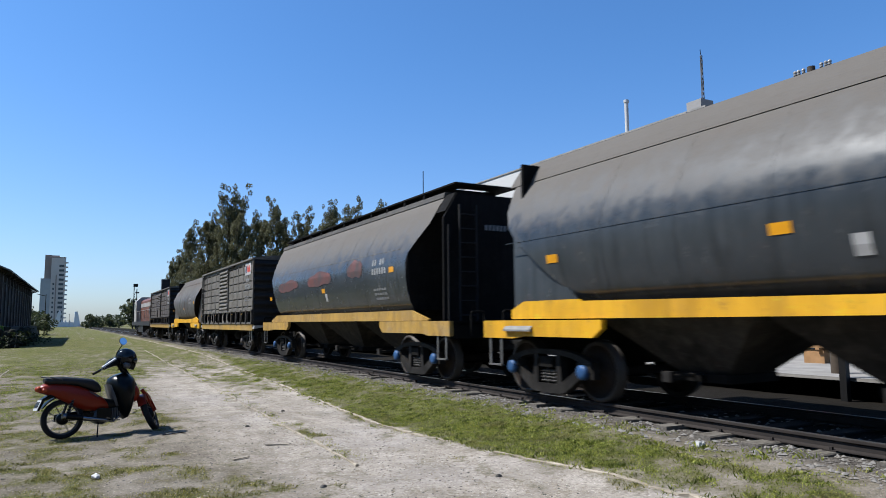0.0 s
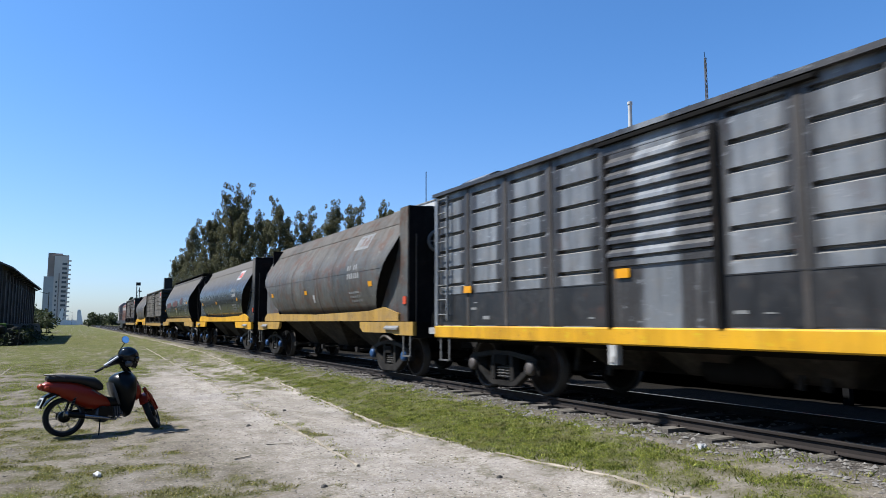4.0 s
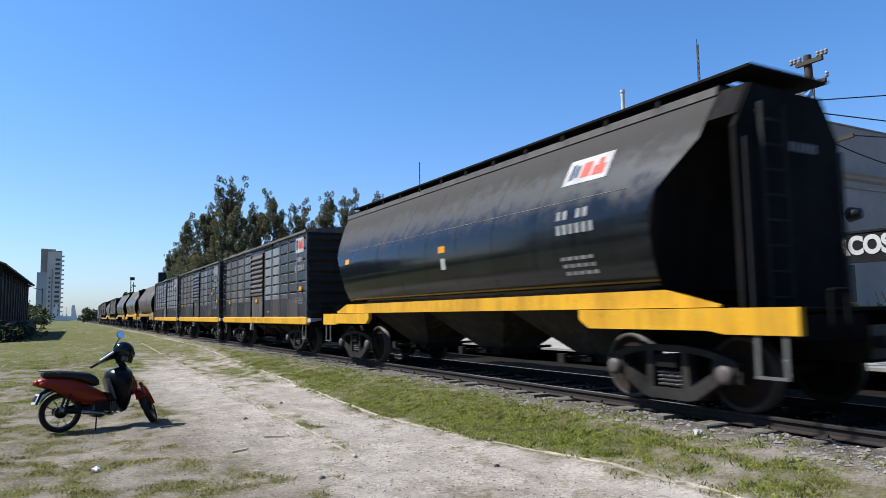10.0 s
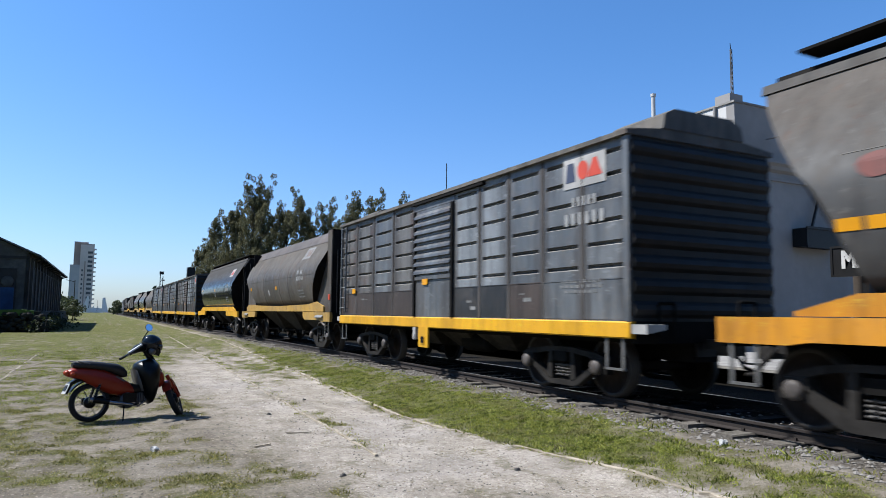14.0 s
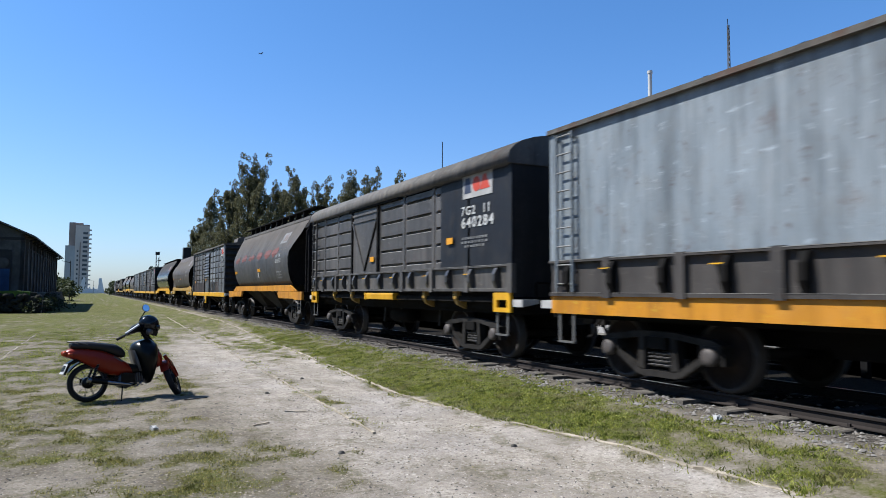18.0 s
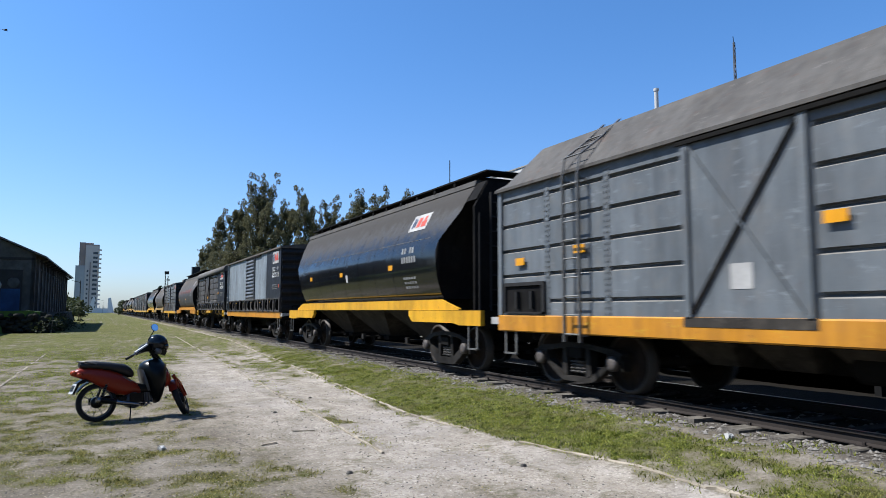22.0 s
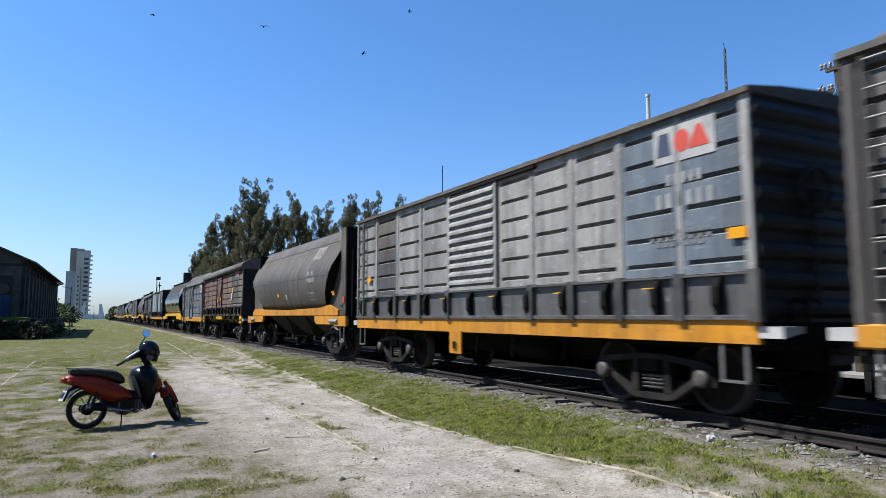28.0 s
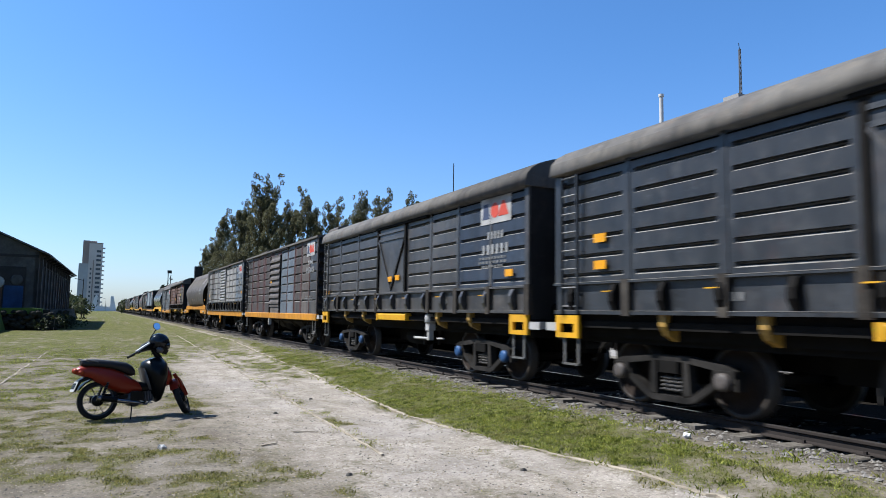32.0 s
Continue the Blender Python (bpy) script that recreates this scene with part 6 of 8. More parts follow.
def leaf_mat(name, a, b, rough=0.65, clump=0.0):
    m, nt, p = nodes_of(name)
    geo = nt.nodes.new("ShaderNodeNewGeometry")
    c = mix(nt, geo.outputs["Random Per Island"], a, b)
    if clump:
        # tufts of fresher and of drier growth
        vec = coords(nt, jitter=False)
        c = mix(nt, ramp(nt, noise_tex(nt, vec, 6.5, 5, 0.7), 0.50, 0.58), c, tuple(x * clump for x in a))
        c = mix(nt, mul(nt, ramp(nt, noise_tex(nt, vec, 1.6, 5, 0.65), 0.52, 0.62), 0.6), c, (0.26, 0.22, 0.10))
    nt.links.new(c, p.inputs["Base Color"])
    p.inputs["Roughness"].default_value = rough
    p.inputs["Specular IOR Level"].default_value = 0.25
    tr = nt.nodes.new("ShaderNodeBsdfTranslucent")
    ms = nt.nodes.new("ShaderNodeMixShader")
    ms.inputs[0].default_value = 0.35
    out = nt.nodes["Material Output"]
    nt.links.new(c, tr.inputs["Color"])
    nt.links.new(p.outputs[0], ms.inputs[1])
    nt.links.new(tr.outputs[0], ms.inputs[2])
    nt.links.new(ms.outputs[0], out.inputs["Surface"])
    return m


LEAF_GUM = leaf_mat("gum_leaves", (0.104, 0.106, 0.050), (0.200, 0.186, 0.094))
# near-black colour stands for shade on the platform face
PLATFORM_FACE_SHADE = plain("platform_face_shade", (0.006, 0.0055, 0.005), 0.95, 0, 0.4, 2, 0.0, spec=0.0)
LEAF_BUSH = leaf_mat("bush_leaves", (0.012, 0.020, 0.007), (0.045, 0.058, 0.018))
LEAF_FAR = leaf_mat("far_leaves", (0.040, 0.056, 0.024), (0.10, 0.115, 0.05))
GRASS = leaf_mat("grass_blades", (0.140, 0.182, 0.020), (0.430, 0.440, 0.092), 0.7, 0.55)
GRASS_DRY = leaf_mat("dry_grass_blades", (0.150, 0.155, 0.032), (0.48, 0.42, 0.15), 0.8, 0.6)
BARK = plain("gum_bark", (0.2, 0.169, 0.139), 0.9, 0, 0.5, 3, 0.4)


def build_sleepers():
    tr = thing("railway_track", "old railway track with timber sleepers in thin ballast", "railway track", kind="structure")
    prof = [(-0.065, -0.14), (0.065, -0.14), (0.065, -0.128), (0.012, -0.112), (0.010, -0.042), (0.035, -0.034), (0.035, -0.006), (0.028, 0), (-0.028, 0), (-0.035, -0.006), (-0.035, -0.034), (-0.010, -0.042), (-0.012, -0.112), (-0.065, -0.128)]
    g = Geo().prism(prof, -8.995, 8.995)
    g.m[7] = 1
    rail = g.mesh("rail", [RAIL_RUST, RAIL_TOP])
    bar = Geo().box(-0.028, 0.028, -0.3, 0.3, -0.10, -0.05).mesh("fishplate", RAIL_RUST)
    for k in range(40):
        for s in (-1, 1):
            r = put("rail", rail, tr, "rusty steel rail with a polished running head", Matrix.Translation((TRACK_X + s * 0.873, -100 + k * 18 + (4 if s > 0 else 0), RAIL_Z)))
            put("fishplate", bar, r, "", Matrix.Translation((0, 9, 0)))
    rnd = random.Random(3)
    kinds = []
    for k in range(6):
        g = Geo()
        j = lambda: rnd.uniform(-0.012, 0.012)
        L = 1.28 + rnd.uniform(-0.10, 0.06)
        prof = [(-0.12 + j(), -0.12), (0.12 + j(), -0.12), (0.12 + j(), 0.10 + j() * 0.6), (0.10 + j(), 0.115 + j() * 0.5), (-0.10 + j(), 0.115), (-0.12 + j(), 0.10)]
        g.loft([[(x, y, z) for y, z in prof] for x in (-L, -0.4, 0.4, L)], False)
        g2 = g.mesh("sleeper", SLEEPER_SHADED)
        kinds.append(g2)
    for i in range(300):
        put("sleeper", kinds[rnd.randrange(6)], tr, "", pose(TRACK_X + rnd.uniform(-0.05, 0.05), -8 + i * 0.69 + rnd.uniform(-0.05, 0.05), 0.0, rnd.uniform(-1, 1), rnd.uniform(-1, 1), rnd.uniform(-2.5, 2.5)))
    plate = Geo().box(-0.11, 0.11, -0.075, 0.075, 0.108, 0.122).box(-0.10, -0.07, -0.03, 0.0, 0.12, 0.155).box(0.07, 0.10, 0.0, 0.03, 0.12, 0.155).mesh("rail_clip", RAIL_RUST)
    for i in range(60):
        for s in (-1, 1):
            put("rail_clip", plate, tr, "", pose(TRACK_X + s * 0.873, -8 + (i + 8) * 0.69, 0.0))
    # the joined far run of sleepers
    g = Geo()
    for i in range(300, 800):
        y = -8 + i * 0.69
        g.box(TRACK_X - 1.3, TRACK_X + 1.3, y - 0.12, y + 0.12, 0.0, 0.11)
    tagged(part("sleepers_far", g, SLEEPER, tr), kind="stuff")


def stones(name, count, where, size, mat, label, seed):
    """Loose stones, joined: too many to count."""
    rnd = random.Random(seed)
    v, f = [], []
    base = [(1, 0, 0), (-1, 0, 0), (0, 1, 0), (0, -1, 0), (0, 0, 0.8), (0, 0, -0.8)]
    tri = [(0, 2, 4), (2, 1, 4), (1, 3, 4), (3, 0, 4), (2, 0, 5), (1, 2, 5), (3, 1, 5), (0, 3, 5)]
    for _ in range(count):
        x, y = where(rnd)
        z = ground_z(x, y)
        r = size * rnd.uniform(0.4, 1.3) ** 1.4
        a = rnd.uniform(0, 6.28)
        b = len(v)
        for px, py, pz in base:
            k = r * rnd.uniform(0.65, 1.2)
            v.append((x + (px * math.cos(a) - py * math.sin(a)) * k, y + (px * math.sin(a) + py * math.cos(a)) * k, z + pz * k * 0.7 + r * 0.15))
        f += [tuple(b + i for i in t) for t in tri]
    me = bpy.data.meshes.new(name)
    me.from_pydata(v, [], f)
    me.materials.append(mat)
    tagged(new(name, me), label, "stones", kind="stuff")


def blades(name, spots, mat, label, seed, tall, per=7, spread=0.05, wide=0.006):
    """Grass blades as bent narrow triangles, joined."""
    rnd = random.Random(seed)
    v, f = [], []
    for x, y, k in spots:
        z = ground_z(x, y) - 0.005
        for _ in range(per):
            bx, by = x + rnd.gauss(0, spread), y + rnd.gauss(0, spread)
            h = tall * k * rnd.uniform(0.45, 1.25)
            a = rnd.uniform(0, 6.28)
            lx, ly = rnd.gauss(0, 0.55) * h, rnd.gauss(0, 0.55) * h
            w = wide * rnd.uniform(0.7, 1.6) * (0.6 + 0.4 * k)
            dx, dy = math.cos(a) * w, math.sin(a) * w
            b = len(v)
            v += [(bx - dx, by - dy, z), (bx + dx, by + dy, z), (bx + lx * 0.4 + dx * 0.7, by + ly * 0.4 + dy * 0.7, z + h * 0.6), (bx + lx, by + ly, z + h * 0.95)]
            f += [(b, b + 1, b + 2), (b, b + 2, b + 3)]
    me = bpy.data.meshes.new(name)
    me.from_pydata(v, [], f)
    me.materials.append(mat)
    tagged(new(name, me), label, "grass", kind="stuff")


def build_grass():
    rnd = random.Random(11)
    verge, patch, field = [], [], []
    for _ in range(170000):
        y = 3.5 + 34 * rnd.random() ** 1.7
        x = rnd.uniform(-6.5, 7.0)
        if abs(x) > 1.0 + y * 0.75 and x < 0:
            continue
        g = grass_cover(x, y)
        if rnd.random() > (g - 0.34) * 2.2 * (1 - smoothstep(16, 37, y)):
            continue
        n = noise.noise(Vector((x * 1.2, y * 1.2, 9)))
        k = max(0.3, 0.7 + 0.5 * n + 0.6 * noise.noise(Vector((x * 4, y * 4, 1))) + 0.25 * rnd.random())
        if x > line_b(y):
            verge.append((x, y, k * 1.1))
        elif y > 14:
            field.append((x, y, k))
        else:
            patch.append((x, y, k * 0.8))
    blades("verge_grass", verge, GRASS, "green uneven grass on the verge beside the track", 1, 0.030, 9, 0.05, 0.005)
    blades("field_grass", field, GRASS, "short green grass of the open field", 2, 0.028, 6, 0.09, 0.008)
    blades("patchy_grass", patch, GRASS_DRY, "low patchy half-dry grass on bare soil", 3, 0.036, 10, 0.05, 0.005)
    weeds = []
    for _ in range(170):
        y = rnd.uniform(3.5, 24)
        x = line_b(y) + abs(rnd.gauss(0, 0.12)) * rnd.choice((-1, 1, 1))
        weeds.append((x, y, rnd.uniform(0.4, 1.2)))
    for _ in range(90):
        y = rnd.uniform(7.5, 26)
        weeds.append((line_a(y) + 0.08 + rnd.gauss(0, 0.09), y, rnd.uniform(0.3, 0.8)))
    for _ in range(160):
        y = rnd.uniform(3, 26)
        weeds.append((6.55 + rnd.gauss(0, 0.16), y, rnd.uniform(0.6, 1.5)))
    blades("weeds", weeds, GRASS, "weeds along the kerb strip and the ballast", 4, 0.05, 12, 0.045)


def build_kerbs():
    rnd = random.Random(5)
    for name, fn, y0, y1, w, h, lab in (("kerb_strip", line_b, 1.2, 60, 0.075, 0.012, "broken pale cement strip edging the dirt road"), ("old_rail_strip", line_a, 7.5, 46, 0.045, 0.014, "thin buried strip across the dirt road"), ("far_kerb_strip", lambda y: -1.81 + 0.011 * (y - 19), 13.5, 29, 0.045, 0.012, "thin buried strip in the worn grass")):
        k = thing(name, lab, "kerb", kind="structure")
        y = y0
        while y < y1:
            L = rnd.uniform(0.5, 1.1)
            if rnd.random() < (0.97 if fn is line_a else 0.86):
                ya, yb = y, y + L - 0.012
                xa, xb = fn(ya) + rnd.uniform(-0.012, 0.012), fn(yb) + rnd.uniform(-0.012, 0.012)
                za, zb = ground_z(xa, ya) + rnd.uniform(0.004, 0.02), ground_z(xb, yb) + rnd.uniform(0.004, 0.02)
                g = Geo()
                n = 7
                rings = []
                for i in range(n + 1):
                    t = i / n
                    ww = w / 2 * rnd.uniform(0.45, 1.25)
                    x, yy, z = xa + (xb - xa) * t + rnd.uniform(-0.012, 0.012), ya + (yb - ya) * t, za + (zb - za) * t - rnd.uniform(0, 0.014)
                    rings.append([(x - ww, yy, z - 0.05), (x + ww, yy, z - 0.05), (x + ww, yy, z + h * 0.7), (x + ww * 0.7, yy, z + h * rnd.uniform(0.8, 1.1)), (x - ww * 0.7, yy, z + h), (x - ww, yy, z + h * 0.6)])
                g.loft(rings, False)
                part("kerb_piece", g, OLD_KERB, k)
            y += L


def build_shed():
    s = thing("goods_shed", "long old goods shed with a pitched iron roof", "shed")
    x0, y0, y1, ze, zr, zb = -4.45, 60.5, 98.0, 5.78, 8.78, 1.33
    xr, xw = -10.9, -17.4
    g = Geo()
    prof = [(x0, zb), (x0, ze), (xr, zr - 0.1), (xw, ze), (xw, zb)]
    g.prism(prof, y0, y0 + 0.3)
    part("gable_wall", g, SHED_WALL, s)
    part("side_wall", Geo().box(x0 - 0.25, x0, y0, y1, zb, ze).box(xw, xw + 0.25, y0, y1, zb, ze), SHED_WALL, s)
    part("far_wall", Geo().prism(prof, y1 - 0.3, y1), SHED_WALL, s)
    r = Geo()
    r.prism([(x0 + 0.75, ze - 0.30), (x0 + 0.75, ze - 0.18), (xr, zr + 0.12), (xw - 0.75, ze - 0.18), (xw - 0.75, ze - 0.30), (xr, zr)], y0 - 0.5, y1 + 0.5)
    part("roof", r, SHED_ROOF, s)
    for i in range(13):
        y = y0 + 1.2 + i * 2.9
        part("pilaster", Geo().box(x0, x0 + 0.18, y - 0.22, y + 0.22, zb, ze - 0.3), SHED_WALL, s)
        if i < 12:
            part("sliding_door", Geo().box(x0, x0 + 0.08, y + 0.4, y + 2.5, zb, ze - 1.0).box(x0 + 0.08, x0 + 0.14, y + 0.4, y + 2.5, ze - 1.1, ze - 1.0), SHED_DARK, s)
        part("rafter_end", Geo().bar((x0, y, ze - 0.55), (x0 + 0.7, y, ze - 0.30), 0.1, 0.14), SHED_DARK, s)
    d = part("gable_door", Geo().box(-7.7, -5.25, y0 - 0.08, y0, zb, 4.55), SHED_DARK, s)
    part("blue_panel", Geo().box(-6.6, -5.35, y0 - 0.12, y0 - 0.08, zb, 3.1), MURAL_BLUE, d, "blue painted door panel")
    part("brown_panel", Geo().box(-7.7, -6.7, y0 - 0.12, y0 - 0.08, zb, 3.0), MURAL_BROWN, d, "brown painted door panel")
    part("painted_patch", Geo().blob((-5.8, y0 - 0.12, 3.55), 0.42, 0.04, 0.42), SHED_WALL, d)
    part("painted_patch", Geo().blob((-7.05, y0 - 0.12, 3.35), 0.5, 0.04, 0.45), GREY_RENDER, d)
    part("gable_tie", Geo().box(xw, x0, y0 - 0.05, y0, 5.3, 5.5), SHED_DARK, s)
    s.matrix_basis = Matrix.Translation((x0, y0, 0)) @ pose(0, 0, 0, 0, 0, -1.1) @ Matrix.Translation((-x0, -y0, 0))
    p = thing("loading_platform", "raised earth platform faced with rough dark stones", "platform", kind="structure")
    part("platform_core", Geo().prism([(-40, -0.2), (-3.0, -0.2), (-3.3, 1.33), (-40, 1.33)], 57, 108), RUBBLE, p)
    rnd = random.Random(8)
    for i in range(70):
        x, z = rnd.uniform(-6.3, -3.0), rnd.uniform(-0.1, 1.15)
        part("stone", Geo().blob((x, 56.9 - rnd.uniform(0, 0.25), z), rnd.uniform(0.18, 0.34), 0.22, rnd.uniform(0.14, 0.24), 7, 5, 0.15, i), RUBBLE, p)
    for i in range(60):
        y, z = 57 + rnd.random() * 24, rnd.uniform(-0.1, 1.1)
        part("stone", Geo().blob((-3.12 + rnd.uniform(-0.05, 0.1), y, z), 0.2, rnd.uniform(0.2, 0.38), rnd.uniform(0.14, 0.24), 7, 5, 0.15, i), RUBBLE, p)
    b = Geo()
    b.prism([(-40, -0.2), (-5.9, -0.2), (-6.3, 1.25), (-40, 1.40)], 46, 57.5)
    b.prism([(-6.6, 1.0), (-3.7, 1.0), (-3.75, 1.38), (-4.6, 1.46), (-6.6, 1.42)], 56.7, 59.5)
    part("grass_bank", b, plain("bank_turf", (0.1, 0.169, 0.023), 0.9, 0, 0.4, 2, 0.5), p, "bright green grassy bank")


def leaf_cloud(centres, per, size, seed, flat=0.6, tall=1.0, slim=0.55):
    """Many small leaf sprays round some centres: ((x, y, z), radius)."""
    rnd = np.random.RandomState(seed)
    vs = []
    for (c, r) in centres:
        n = int(per * r * r)
        d = rnd.normal(size=(n, 3))
        d /= np.linalg.norm(d, axis=1)[:, None]
        p = np.array(c) + d * (r * rnd.uniform(0.35, 1.0, n) ** 0.5)[:, None] * np.array([1, 1, tall])
        a = rnd.normal(size=(n, 3))
        a[:, 2] *= flat
        a /= np.linalg.norm(a, axis=1)[:, None]
        b = np.cross(a, rnd.normal(size=(n, 3)))
        b /= np.linalg.norm(b, axis=1)[:, None]
        s = size * rnd.uniform(0.5, 1.4, n)[:, None]
        a, b = a * s, b * s * slim
        vs.append(np.stack([p - a, p - b * 0.8 + a * 0.1, p + a, p + b], 1).reshape(-1, 3))
    v = np.concatenate(vs)
    f = np.arange(len(v)).reshape(-1, 4)
    return v, f


def cloud_mesh(name, v, f, mat):
    me = bpy.data.meshes.new(name)
    me.from_pydata(v.tolist(), [], f.tolist())
    me.materials.append(mat)
    return me


def gum_tree(h, seed, lean=0.0, full=1.0):
    """A tall gum: forked trunk, rising limbs and ragged upright plumes of leaves."""
    rnd = random.Random(seed)
    g = Geo()
    clumps = []
    top = h * 0.82
    pts = [Vector((0, 0, -0.3))]
    for i in range(1, 7):
        pts.append(Vector((lean * i / 6 + rnd.gauss(0, 0.25), rnd.gauss(0, 0.25), top * i / 6)))
    for i in range(6):
        g.tube(pts[i], pts[i + 1], 0.42 * (1 - i / 6.6), 0.42 * (1 - (i + 1) / 6.6), 8)
    for i in range(int(24 * full)):
        t = rnd.uniform(0.25, 1.0)
        k = min(5, int(t * 6))
        base = pts[k].lerp(pts[k + 1], t * 6 - k)
        a = rnd.uniform(0, 6.28)
        L = h * rnd.uniform(0.05, 0.13) * (1.15 - 0.6 * t)
        tip = base + Vector((math.cos(a) * L, math.sin(a) * L, L * rnd.uniform(1.8, 3.4)))
        g.tube(base, tip, 0.10, 0.03, 5)
        for q in (0.5, 0.7, 0.85, 1.0, 1.12, 1.2):
            c = base.lerp(tip, q)
            r = h * rnd.uniform(0.013, 0.030) * (1.15 - 0.3 * q)
            clumps.append(((c.x + rnd.gauss(0, 0.35), c.y + rnd.gauss(0, 0.35), c.z + rnd.gauss(0, 0.3)), r))
    for q in range(12):
        clumps.append(((lean + rnd.gauss(0, 0.7), rnd.gauss(0, 0.7), h * (0.70 + 0.026 * q)), h * rnd.uniform(0.75, 1.2) * (0.036 - 0.0019 * q)))
    for q in range(int(34 * full)):
        z = h * rnd.uniform(0.10, 0.58)
        a = rnd.uniform(0, 6.28)
        r = h * rnd.uniform(0.05, 0.15)
        clumps.append(((math.cos(a) * r, math.sin(a) * r, z), h * rnd.uniform(0.026, 0.058)))
    v, f = leaf_cloud(clumps, 560, 0.145, seed, 1.5, 1.35, 0.42)
    return g.mesh("trunk", BARK), cloud_mesh("crown", v, f, LEAF_GUM)


def build_trees():
    forms = [gum_tree(24, 21), gum_tree(24, 22, 0.8), gum_tree(24, 23, -0.7, 0.75), gum_tree(24, 24, 0.3, 0.65), gum_tree(24, 25, -0.3, 0.9)]
    rnd = random.Random(2)
    rows = [(7.4, 145, 5.2, 4), (8.1, 142, 6.2, 0), (8.8, 136, 7.8, 2), (9.7, 126, 8.7, 1), (10.4, 130, 8.2, 4), (11.2, 120, 10.1, 3), (12.1, 118, 10.9, 0), (13.0, 124, 8.3, 4), (14.2, 116, 8.9, 1), (15.0, 114, 10.1, 2), (16.0, 118, 8.2, 4), (17.4, 114, 8.9, 3), (18.2, 116, 7.9, 4), (19.2, 110, 10.0, 2), (20.1, 114, 7.8, 0), (21.1, 108, 9.6, 3), (22.2, 112, 7.6, 4), (24.5, 106, 10.0, 1), (25.6, 108, 8.8, 4), (27.5, 108, 8.5, 0)]
    for az, d, el, k in rows:
        h = 1.5 + d * math.tan(radians(el))
        s = h / 24 * 1.005
        t = thing("gum_tree", "tall dark gum tree with ragged upright crown", "tree", "gum trees behind the train", "", Matrix.LocRotScale((d * math.sin(radians(az)), d * math.cos(radians(az)), 0), Euler((0, 0, rnd.uniform(0, 6.28))), (s * 0.95, s * 0.95, s)))
        put("trunk", forms[k][0], t)
        put("crown", forms[k][1], t)
    for k in range(16):
        h = rnd.uniform(10.0, 16.0)
        s = h / 24
        t = thing("gum_tree", "tall dark gum tree across the yard", "tree", "gum trees across the yard", "", Matrix.LocRotScale((-30 + rnd.uniform(-3, 3), -34 + k * 6.2 + rnd.uniform(-1.5, 1.5), -0.1), Euler((0, 0, rnd.uniform(0, 6.28))), (s * 1.25, s * 1.25, s)))
        put("trunk", forms[k % 5][0], t)
        put("crown", forms[k % 5][1], t)
    # far trees beyond the field
    far = []
    for i in range(3):
        rr = random.Random(40 + i)
        cl = [((rr.gauss(0, 1.6), rr.gauss(0, 1.6), rr.uniform(2.0, 6.5)), rr.uniform(1.0, 1.9)) for _ in range(14)]
        v, f = leaf_cloud(cl, 26, 0.5, 50 + i)
        g = Geo().tube((0, 0, -0.3), (0.2, 0, 4), 0.25, 0.1, 7)
        for q in range(4):
            g.tube((0.1, 0, 2 + q * 0.4), (math.cos(q * 1.7) * 1.8, math.sin(q * 1.7) * 1.8, 4 + q * 0.4), 0.09, 0.03, 5)
        far.append((g.mesh("trunk", BARK), cloud_mesh("crown", v, f, LEAF_FAR)))
    spots = [(6 + i * 2.6 + rnd.uniform(-1, 1), 240 + rnd.uniform(-20, 30), rnd.uniform(0.45, 0.75)) for i in range(9)] + [(-9 + i * 2.4, 205 + rnd.uniform(-10, 10), rnd.uniform(0.6, 1.0)) for i in range(5)] + [(-4.5, 128, 0.55), (-6.5, 130, 0.7), (-3.3, 116, 0.42), (-2.4, 121, 0.36), (17.4, 205, 1.2)]
    spots += [(rnd.uniform(-60, 90), rnd.uniform(330, 480), rnd.uniform(0.45, 0.9)) for _ in range(34)]
    for x, y, s in spots:
        az = math.degrees(math.atan2(x, y))
        if y > 160 and -1.4 < az < 1.7:
            continue
        t = thing("far_tree", "small rounded green tree beyond the field", "tree", "far trees", "", Matrix.LocRotScale((x, y, -0.1), Euler((0, 0, rnd.uniform(0, 6))), (s, s, s)))
        k = rnd.randrange(3)
        put("trunk", far[k][0], t)
        put("crown", far[k][1], t)
    # dark bushes on the platform's edge
    rr = random.Random(9)
    for i in range(7):
        cl = [((rr.gauss(0, 0.5), rr.gauss(0, 0.9), rr.uniform(0.1, 0.95)), rr.uniform(0.36, 0.55)) for _ in range(9)]
        v, f = leaf_cloud(cl, 150, 0.11, 70 + i)
        t = thing("bush", "dense dark green bush against the platform", "bush", "bushes by the platform", "", pose(-3.0 + 0.05 * i, 56.6 + i * 2.0, -0.1))
        put("leaves", cloud_mesh("leaves", v, f, LEAF_BUSH), t)
        part("stem", Geo().tube((0, 0, -0.2), (0.1, 0, 0.9), 0.06, 0.03, 6), BARK, t)


